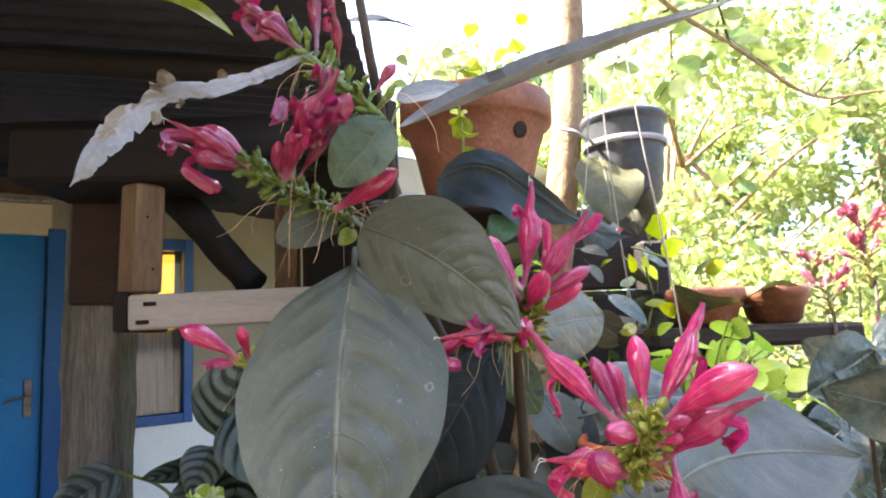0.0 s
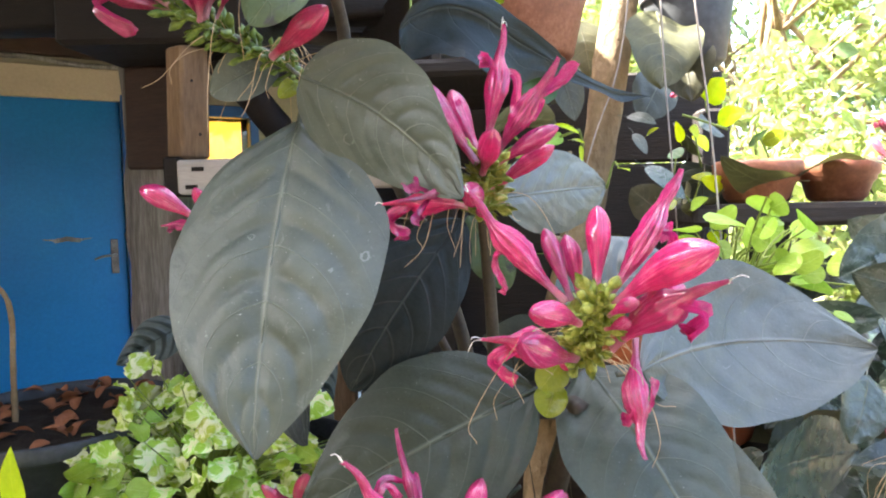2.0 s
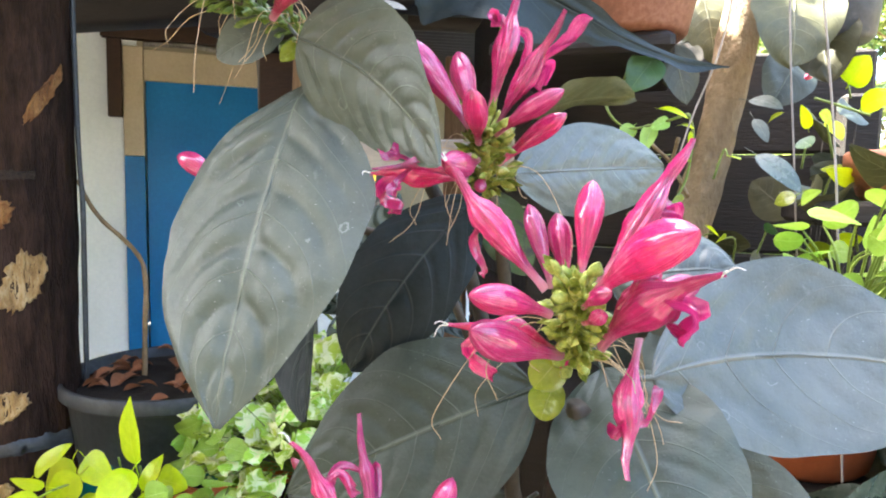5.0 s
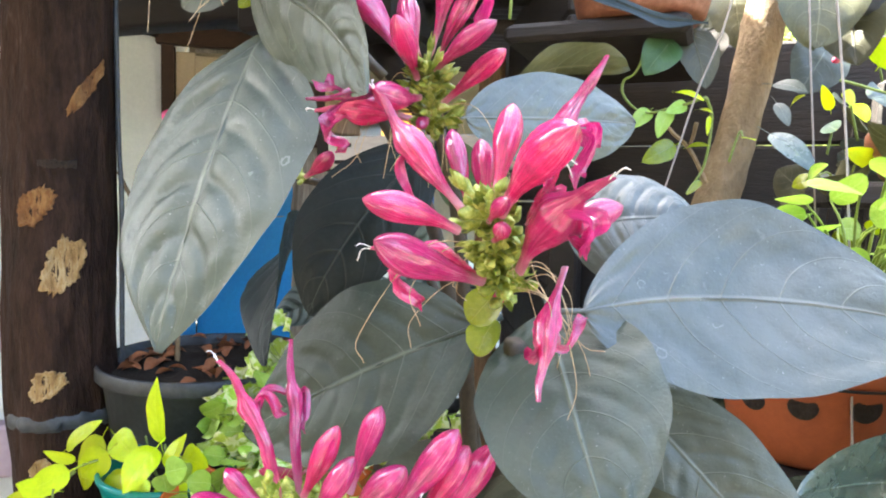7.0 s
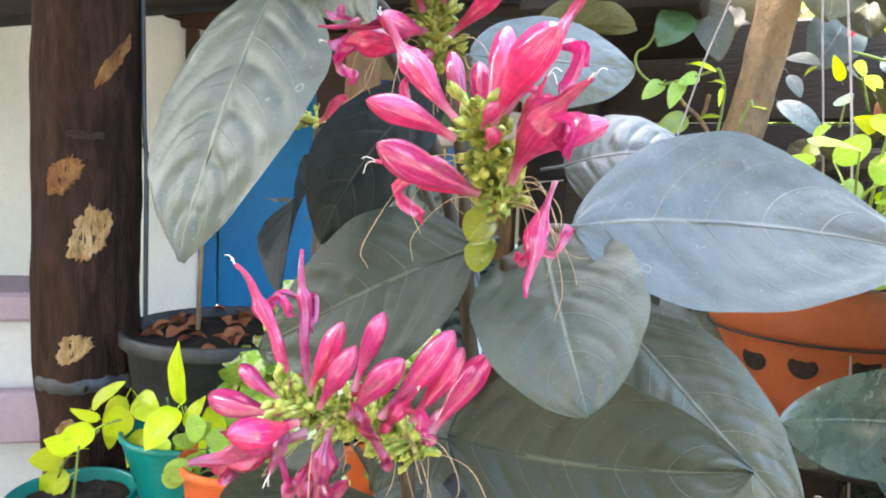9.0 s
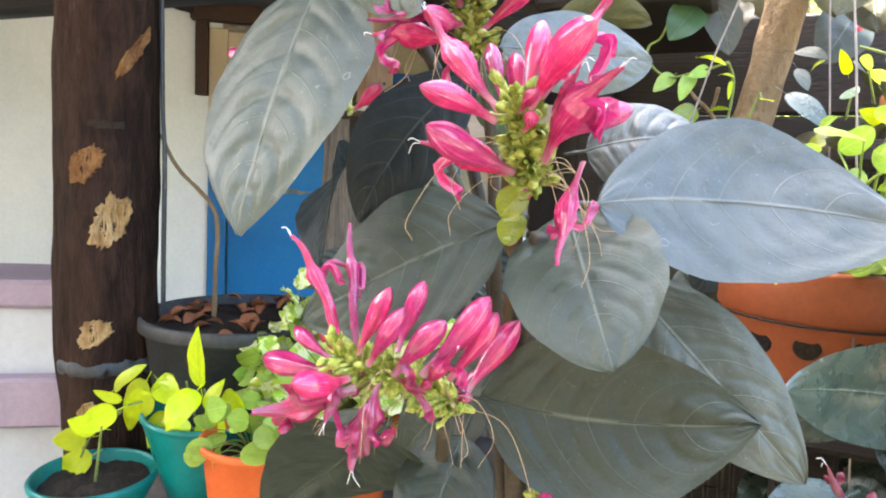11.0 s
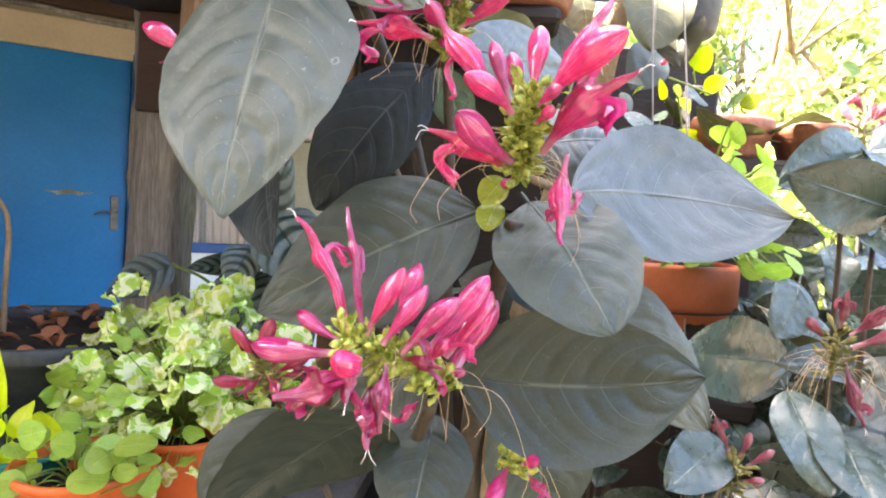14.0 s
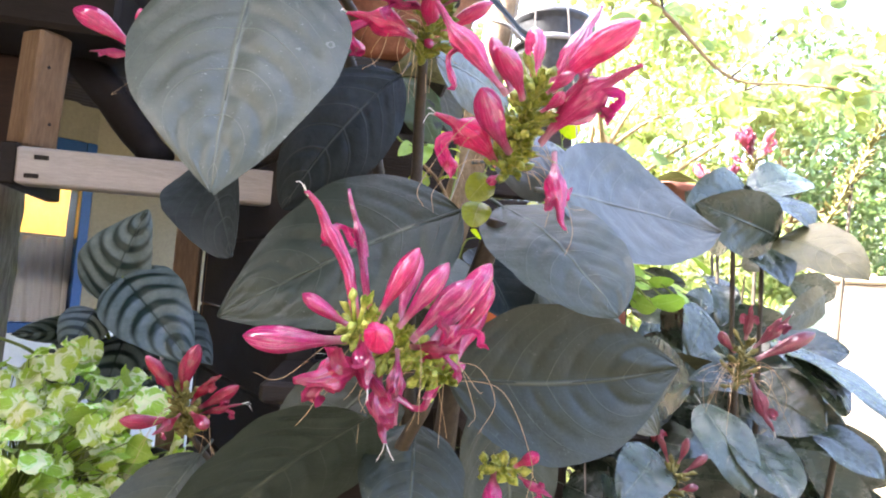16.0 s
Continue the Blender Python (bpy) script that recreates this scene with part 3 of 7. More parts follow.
# ---- flowers ----
def flower_mesh(base, tip, style, seed, mat, ends=(), wide=1.0):
    """One corolla from its calyx to its tip: a closed bud, an open two-lipped tube, or a wilted, folded one. ends: where its side lobes hang to."""
    rng = random.Random(seed)
    base, tip = Vector(base), Vector(tip)
    d = tip - base
    ln = d.length
    u = d.normalized()
    ref = Vector((rng.uniform(-1, 1), rng.uniform(-1, 1), rng.uniform(-0.3, 1))).normalized()
    a = (ref - u * ref.dot(u)).normalized()
    b = u.cross(a)
    sag = rng.uniform(-0.06, 0.08) * ln
    bl = Build()
    sides, n = 36, 36
    fat = max(0.0026, min(0.0068, ln * 0.140)) * rng.uniform(0.92, 1.10) * wide
    ph = rng.uniform(0, 6.28)
    peak = rng.uniform(0.62, 0.72)

    def along(s):
        c = base + d * s + a * sag * 4 * s * (1 - s)
        if style in ("wilted", "spent"):
            c = c + b * 0.030 * ln * math.sin(6 * s + ph) * s * (1 - s) * 2 + a * 0.016 * ln * math.sin(13 * s + ph) * s
        return c

    def ease(s, s0, s1):
        t = min(1, max(0, (s - s0) / (s1 - s0)))
        return t * t * (3 - 2 * t)

    rows = []
    for i in range(n + 1):
        s = i / n
        c = along(s)
        if style == "bud":
            r = fat * (0.30 + 0.70 * ease(s, 0.12, peak)) * max(0.0, 1 - max(0, (s - peak) / (1 - peak)) ** 2.3) ** 0.8 + 0.0002
            flat = 0.88
        elif style == "open":
            r = fat * ((0.26 + 0.84 * ease(s, 0.10, 0.55)) * (1 - 0.72 * ease(s, 0.55, 0.78)) * (1 - 0.62 * ease(s, 0.80, 1.0)))
            flat = 0.70 - 0.22 * ease(s, 0.5, 0.8)
        elif style == "spent":
            r = fat * (0.30 + 0.16 * ease(s, 0.0, 0.35) + 0.24 * math.exp(-((s - 0.64) / 0.06) ** 2)) * (1 - 0.30 * ease(s, 0.66, 0.74)) * (1 - 0.45 * ease(s, 0.78, 1.0))
            flat = 0.62
        else:
            r = fat * (0.25 + 0.56 * ease(s, 0.12, 0.48)) * (1 + 0.12 * math.sin(11 * s + ph)) * (1 - 0.55 * ease(s, 0.56, 0.76)) * (1 - 0.60 * ease(s, 0.80, 1.0))
            flat = 0.48
        ring = []
        for j in range(sides):
            t = 2 * math.pi * j / sides
            rough_k = noise.noise(Vector((s * 5, math.cos(t) * 1.6, math.sin(t) * 1.6 + seed)))
            if style == "bud":
                k = 1 - 0.13 * (1 - abs(math.sin(2.5 * t + ph + 0.7 * s))) ** 4 + 0.06 * rough_k
            else:
                op = style == "open"
                pleat = abs(math.sin((2.5 if op else 5.5) * t + ph + 1.4 * s + 0.9 * rough_k))
                k = 1.16 - (0.30 if op else 0.62) * (1 - pleat) ** 2 + (0.20 if op else 0.36) * rough_k + (0.06 if op else 0.16) * noise.noise(Vector((s * 26, math.cos(t) * 3, math.sin(t) * 3 + seed)))
            ring.append(c + (a * math.cos(t) + b * math.sin(t) * flat) * r * k)
        rows.append(ring)
    bl.grid(rows, True)
    hang = [(Vector(e), True) for e in ends]
    if style != "bud":
        for k in range(0 if hang else 2):
            t = rng.uniform(0, 6.28)
            out = a * math.cos(t) + b * math.sin(t)
            hang.append((along(0.62) + (u * rng.uniform(0.0, 0.5) + out * rng.uniform(0.5, 0.9) + Vector((0, 0, -0.35))) * ln * rng.uniform(0.16, 0.26), False))
    for k, (end, given) in enumerate(hang):
        s0 = 0.63 if style == "spent" else rng.uniform(0.50, 0.60)
        root = along(s0)
        w = end - root
        out = (w - u * w.dot(u)).normalized()
        mid = root + u * fat * (1.6 if style == "open" else 0.9) + out * fat * 0.7 + w * 0.36
        side0 = u.cross(out)
        twist = rng.uniform(-1.6, 1.6) / wide ** 2
        line = bend([root, mid, root + w * 0.75 + out * fat * 0.3, end, end + (w.normalized() * 0.4 - u * rng.uniform(-0.6, 0.8) + out * 0.3) * fat * 0.9], 5)
        lr = []
        for i, c in enumerate(line):
            s = i / (len(line) - 1)
            way = (line[min(i + 1, len(line) - 1)] - line[max(i - 1, 0)]).normalized()
            wd = fat * (0.62 if style == "open" else 0.42) * (0.35 + 0.75 * math.sin(math.pi * (0.12 + 0.72 * s))) * (1 - 0.86 * ease(s, 0.72, 1.0))
            sd = (side0 - way * side0.dot(way)).normalized()
            nn = way.cross(sd)
            sd, nn = sd * math.cos(twist * s) + nn * math.sin(twist * s), nn * math.cos(twist * s) - sd * math.sin(twist * s)
            lr.append([c + sd * wd * q + nn * wd * (0.75 * q * q + 0.24 * math.sin(8 * s + 6 * q + seed) + 0.12 * math.sin(19 * s - 11 * q)) for q in (-1, -0.75, -0.5, -0.25, 0, 0.25, 0.5, 0.75, 1)])
        bl.grid(lr, u0=0.5)
    return bl.mesh("flower", mat)


def stamen_mesh(base, tip, seed):
    rng = random.Random(seed)
    base, tip = Vector(base), Vector(tip)
    d = tip - base
    bl = Build()
    for k in range(2):
        w = Vector((rng.uniform(-1, 1), rng.uniform(-1, 1), rng.uniform(-1, 1))) * 0.25
        p1 = tip + (d.normalized() + w * 2) * 0.0025
        p2 = p1 + (d.normalized() * 0.3 + Vector((0, 0, -0.8)) + w * 3) * 0.003
        line = bend([tip - d * 0.04, p1, p2], 4)
        bl.tube(line, taper(0.00022, 0.00018, len(line)), 5)
    return bl.mesh("stamen", M_STAMEN)


def calyx_mesh(lo, hi, spread, count, seed, slim=1.0, mat=None):
    """The green head: plump ridged buds and small cups of sepals crowded round the axis."""
    rng = random.Random(seed)
    lo, hi = Vector(lo), Vector(hi)
    ax = hi - lo
    u = ax.normalized()
    a = u.orthogonal().normalized()
    b = u.cross(a)
    bl = Build()
    bl.tube([lo - ax * 0.08, lo, lo + ax * 0.5, hi], [0.0012, 0.0026, 0.0026, 0.0014], 7)
    for k in range(count):
        h = (k + rng.random()) / count
        t = k * 2.39996 + rng.uniform(-0.3, 0.3)
        out = a * math.cos(t) + b * math.sin(t)
        p = lo + ax * h
        way = (out * (1.0 - 0.45 * h) + u * rng.uniform(0.30, 0.85) + Vector((rng.uniform(-.35, .35), rng.uniform(-.35, .35), rng.uniform(-.3, .45)))).normalized()
        reach = spread * rng.uniform(0.45, 1.0)
        q = p + way * reach
        size = rng.uniform(0.70, 1.22)
        # pedicel, then a pointed ridged bud or an open cup of five sepals
        bl.tube([p, p + way * reach * 0.5, q], [0.0011, 0.0010, 0.0013 * size], 6)
        o2 = way.orthogonal().normalized()
        o3 = way.cross(o2)
        if rng.random() < 0.66:
            ll = rng.uniform(0.0048, 0.0072) * size * (2 - slim)
            rows = []
            for i, r in enumerate((0.0012, 0.0018, 0.0021, 0.0019, 0.0012, 0.0002)):
                c = q + way * (ll * i / 5 - 0.001) + o2 * 0.0005 * math.sin(i + k)
                rows.append([c + (o2 * math.cos(x * 0.628) + o3 * math.sin(x * 0.628)) * r * size * slim * (1.12 if x % 2 else 0.86) for x in range(10)])
            bl.grid(rows, True)
            continue
        for j in range(5):
            tt = 2 * math.pi * j / 5 + k
            oo = o2 * math.cos(tt) + o3 * math.sin(tt)
            ss = way.cross(oo)
            ll = 0.0066 * size * rng.uniform(0.7, 1.2) * (2 - slim)
            r0 = q - way * 0.001
            open_ = rng.uniform(0.6, 1.9)
            rows = []
            for f, o, wd, dip in ((0.0, 0.0009, 0.0010, 0.0002), (0.35, 0.0018, 0.0015, 0.0006), (0.7, 0.0017 * open_, 0.0011, 0.0004), (1.0, 0.0014 * open_, 0.0001, 0.0)):
                m0 = r0 + way * ll * f + oo * o * size
                rows.append([m0 - ss * wd * size - oo * dip, m0 + oo * 0.0002, m0 + ss * wd * size - oo * dip])
            bl.grid(rows)
    return bl.mesh("flower_head", mat or M_CALYX)


def thread_mesh(lo, hi, spread, count, seed):
    rng = random.Random(seed)
    bl = Build()
    lo, hi = Vector(lo), Vector(hi)
    for k in range(count):
        p = lo.lerp(hi, rng.uniform(0.0, 0.6))
        t = rng.uniform(0, 6.28)
        out = Vector((math.cos(t) * 1.3, 0.6 * math.sin(t) - 0.35, rng.uniform(-0.3, 0.5)))
        ln = rng.uniform(0.022, 0.058)
        p1 = p + out * ln * 0.35 + Vector((0, 0, rng.uniform(-0.002, 0.006)))
        p2 = p + out * ln * rng.uniform(0.45, 0.75) + Vector((0, 0, -ln * rng.uniform(0.2, 0.55)))
        p3 = p2 + out * ln * rng.uniform(-0.12, 0.2) + Vector((0, 0, -ln * rng.uniform(0.0, 0.55)))
        line = bend([p, p1, p2, p3], 6)
        bl.tube(line, taper(0.00020, 0.00013, len(line)), 5)
    return bl.mesh("dry_threads", M_THREAD)


def cluster(parent, lo, hi, flowers, spread=0.011, count=40, seed=1, threads=10, mats=None, label="", slim=1.0, green=None, root=0.5):
    """A flower head on the shrub, with each corolla under it."""
    inv = parent.matrix_basis.inverted()
    head = part("flower_head", calyx_mesh(lo, hi, spread, count, seed, slim, green), parent, label or "green calyx head with pink tubular flowers", inv)
    lo, hi = Vector(lo), Vector(hi)
    for k, (tip, style, *more) in enumerate(flowers):
        tip = Vector(tip)
        ax = hi - lo
        h = max(0.05, min(0.9, (tip - lo).dot(ax) / ax.length_squared * 0.48 + 0.02))
        if more:
            foot = Vector(more[0])
            near = lo + ax * max(0.0, min(1.0, (foot - lo).dot(ax) / ax.length_squared))
            foot = foot.lerp(near, 0.0 if tip.z < lo.z - 0.02 else root)
        elif tip.z < lo.z:
            # a drooping flower leaves the side of the head
            foot = lo + ax * 0.4
            out = Vector((tip.x - foot.x, tip.y - foot.y, 0)).normalized()
            foot = foot + out * spread * 0.85
        else:
            foot = lo + ax * h
            foot = foot + (tip - foot).normalized() * min(spread * 0.95, (tip - foot).length * 0.4)
        mat = (mats or {"bud": M_PETAL, "open": M_PETAL, "wilted": M_PETAL, "spent": M_PETAL, "faded": M_PETAL_OLD})[style]
        wide = 1.0
        if style == "faded":
            style, wide = "wilted", 1.3
        part("flower", flower_mesh(foot, tip, style, seed * 31 + k, mat, more[1] if len(more) > 1 else (), more[2] if len(more) > 2 else wide), head, {"bud": "closed glossy pink bud", "open": "open two-lipped pink flower", "wilted": "wilted crumpled pink flower", "spent": "narrow spent pink flower"}[style])
        if style != "bud" and k % 2 == 0:
            part("stamen", stamen_mesh(foot, tip, seed * 57 + k), head)
    if threads:
        part("dry_thread", thread_mesh(lo, hi, spread, threads, seed + 5), head, "thin dry beige threads")
    return head


# ---- ground and house ----
def build_ground():
    n, size = 90, 120.0
    rows = []
    for i in range(n + 1):
        y = -size / 2 + size * i / n
        rows.append([(-size / 2 + size * j / n, y, 0.03 * noise.noise(Vector((j * 0.7, i * 0.7, 0))) - 0.03) for j in range(n + 1)])
    ob = new("ground", Build().grid(rows).mesh("ground", M_GROUND))
    tagged(ob, "dry sunlit garden soil running to the horizon", "ground", kind="structure")


build_ground()

# The house front: a plane whose line runs at 36 degrees; s along it, k out of it, z up.
WU, WN, W0 = Vector((0.809, 0.588, 0)), Vector((0.588, -0.809, 0)), Vector((-2.20, 3.60, 0))
WM = Matrix((WU, -WN, Vector((0, 0, 1)))).transposed().to_4x4()
WM.translation = W0


def wbox(bl, s0, s1, z0, z1, k0, k1, bevel=0.004):
    """A box on the house front; k is metres out of the wall."""
    return bl.box((s0, -k1, z0), (s1, -k0, z1), WM, bevel)


def build_wall():
    # pieces round the door opening (-0.72..0.02) and the window opening (0.24..0.70)
    w = thing("wall_house", W0, "white plaster house wall, dull cream above", "wall", kind="structure")
    inv = w.matrix_basis.inverted()
    white = [(-4.6, -0.74, 0, 2.75), (0.03, 0.20, 0, 0.98), (0.20, 0.79, 0, 0.90), (0.79, 3.2, 0, 0.98)]
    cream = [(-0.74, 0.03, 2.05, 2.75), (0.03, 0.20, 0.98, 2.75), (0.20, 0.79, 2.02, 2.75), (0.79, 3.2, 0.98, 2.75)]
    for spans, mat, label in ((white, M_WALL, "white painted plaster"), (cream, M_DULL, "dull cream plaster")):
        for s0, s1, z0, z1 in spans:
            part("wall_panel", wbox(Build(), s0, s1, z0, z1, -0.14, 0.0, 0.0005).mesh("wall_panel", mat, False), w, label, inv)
    bl = Build()
    for s0, s1, z0, z1 in ((-4.6, -4.5, 0, 2.75), (3.1, 3.2, 0, 2.75)):
        bl.box((s0, 0.14, z0), (s1, 3.0, z1), WM)
    bl.box((-4.6, 3.0, 0), (3.2, 3.1, 2.75), WM)
    bl.box((-4.6, 0.0, 2.76), (3.2, 3.1, 2.84), WM)
    ob = new("wall_room", bl.mesh("wall_room", M_WALL, False))
    tagged(ob, "plain inner walls and slab of the house", "wall", kind="structure")


def build_door():
    d = thing("door_1", W0, "closed blue painted wooden door in a cream frame", "door", kind="structure")
    inv = d.matrix_basis.inverted()
    bl = wbox(Build(), -0.70, 0.0, 0.02, 2.04, -0.05, -0.015)
    leaf = part("door_leaf", bl.mesh("door_leaf", M_BLUE, False), d, "blue painted door leaf", inv)
    rows = [[WM @ Vector((-0.30 + 0.11 * q * math.cos(t) * (1 + 0.25 * math.sin(3 * t)), 0.0132, 1.225 + 0.014 * q * math.sin(t) * (1 + 0.5 * math.sin(5 * t)))) for t in [2 * math.pi * j / 20 for j in range(20)]] for q in (1.0, 0.6, 0.01)]
    part("scuff", Build().grid(rows, True).mesh("scuff", M_GREYWOOD), leaf, "pale scuff in the paint", None)
    part("lintel", wbox(Build(), -0.703, 0.02, 2.008, 2.185, 0.0, 0.025).mesh("lintel", M_CREAM, False), d, "cream wooden board over the door", inv)
    part("jamb", wbox(Build(), -0.815, -0.705, 1.573, 2.20, 0.0, 0.027).mesh("jamb", M_CREAM, False), d, "cream wooden jamb board", inv)
    part("jamb", wbox(Build(), -0.815, -0.705, 0.0, 1.571, 0.0, 0.022).mesh("jamb", M_BLUE, False), d, "blue painted lower jamb", inv)
    part("hood_board", wbox(Build(), -0.92, 0.12, 2.235, 2.345, 0.0, 0.07).mesh("hood_board", M_RUSTWOOD, False), d, "dark brown board over the door", inv)
    part("side_board", wbox(Build(), -0.892, -0.818, 1.792, 2.232, 0.0, 0.05).mesh("side_board", M_RUSTWOOD, False), d, "dark brown short upright board", inv)
    line = bend([WM @ Vector((-1.05, -0.06, 2.318)), WM @ Vector((-0.99, -0.07, 2.30)), WM @ Vector((-0.90, -0.06, 2.285))], 4)
    part("stub", Build().tube(line, 0.022, 8, True, 0.15, random.Random(2)).mesh("stub", M_DARKWOOD), d, "dark rough stub of wood", inv)
    line = bend([WM @ Vector((-0.70, -0.03, 2.212)), WM @ Vector((-0.45, -0.035, 2.222)), WM @ Vector((-0.2, -0.03, 2.196)), WM @ Vector((0.1, -0.035, 2.205))], 6)
    part("batten", Build().tube(line, 0.014, 7, True, 0.25, random.Random(4)).mesh("batten", M_GREYWOOD), d, "rough grey batten under the board", inv)
    part("jamb", wbox(Build(), 0.002, 0.09, 0.0, 2.047, 0.0, 0.03).mesh("jamb", M_BLUEFRAME, False), d, "deep blue door jamb", inv)
    h = part("handle", wbox(Build(), -0.085, -0.045, 1.02, 1.22, -0.013, -0.004, 0.003).mesh("handle", M_STEEL, False), d, "worn steel handle plate", inv)
    bl = Build()
    line = bend([WM @ Vector((-0.065, 0.0, 1.13)), WM @ Vector((-0.065, -0.045, 1.13)), WM @ Vector((-0.13, -0.05, 1.125)), WM @ Vector((-0.17, -0.045, 1.11))], 5)
    bl.tube(line, taper(0.008, 0.006, len(line)), 8)
    part("lever", bl.mesh("lever", M_STEEL), h, "", None)


def build_window():
    w = thing("window_1", WM @ Vector((0.45, 0, 0.9)), "blue framed house window with pale curtains", "window", kind="structure")
    inv = w.matrix_basis.inverted()
    for s0, s1, z0, z1 in ((0.20, 0.26, 0.90, 2.02), (0.735, 0.79, 0.90, 2.02), (0.262, 0.733, 0.90, 0.96), (0.262, 0.733, 1.95, 2.02)):
        part("window_frame", wbox(Build(), s0, s1, z0, z1, -0.06, 0.02).mesh("window_frame", M_BLUEFRAME, False), w, "blue painted frame", inv)
    part("pane", wbox(Build(), 0.262, 0.733, 0.962, 1.948, -0.03, -0.026, 0.0005).mesh("pane", M_GLASS, False), w, "clear glass pane", inv).visible_shadow = False
    rows = []
    for i in range(12):
        z = 0.95 + 0.50 * i / 11
        rows.append([WM @ Vector((0.26 + 0.47 * j / 40, 0.16 + 0.018 * math.sin(j * 1.4 + 0.2 * i), z)) for j in range(41)])
    part("curtain", Build().grid(rows).mesh("curtain", M_CURTAIN), w, "pale grey gathered curtain", inv)
    rows = []
    for i in range(8):
        z = 1.465 + 0.475 * i / 7
        rows.append([WM @ Vector((0.45 + 0.26 * j / 16, 0.135 + 0.012 * math.sin(j * 0.9 + i * 0.5), z)) for j in range(17)])
    lamp = thing("window_lamp", WM @ Vector((0.58, 0.13, 1.465)), "lit yellow lamp shade behind the window", "lamp")
    part("shade", Build().grid(rows).mesh("shade", M_LAMP), lamp, "glowing yellow shade", lamp.matrix_basis.inverted())


def build_roof():
    bl = Build()
    rows = []
    for i in range(2):
        x = -5.2 + 5.02 * i
        z = 2.62 - 0.53 * i
        rows.append([(x, -0.20 + 5.80 * j / 520, z + 0.009 * math.sin(2 * math.pi * (-0.20 + 5.80 * j / 520) / 0.076)) for j in range(521)])
    bl.grid(rows)
    r = thing("roof", (-2.5, 2, 2.3), "sooty corrugated metal veranda roof", "roof", kind="structure")
    inv = r.matrix_basis.inverted()
    part("roof_sheet", bl.mesh("roof_sheet", M_ROOF), r, "", inv)
    top = Build().grid([[(p[0], p[1], p[2] + 0.004) for p in row] for row in rows])
    part("roof_sheet", top.mesh("roof_sheet", M_ROOF), r, "", inv)
    for y, z in ((1.56, 0.0), (2.7, 0.0), (0.5, 0.0)):
        bl = Build()
        bl.tube([(-5.1, y, 2.54), (-3.0, y + 0.02, 2.33), (-0.34, y, 2.045)], [0.032, 0.035, 0.03], 10, True, 0.06, random.Random(3))
        part("rafter", bl.mesh("rafter", M_DARKWOOD), r, "dark round rafter", inv)


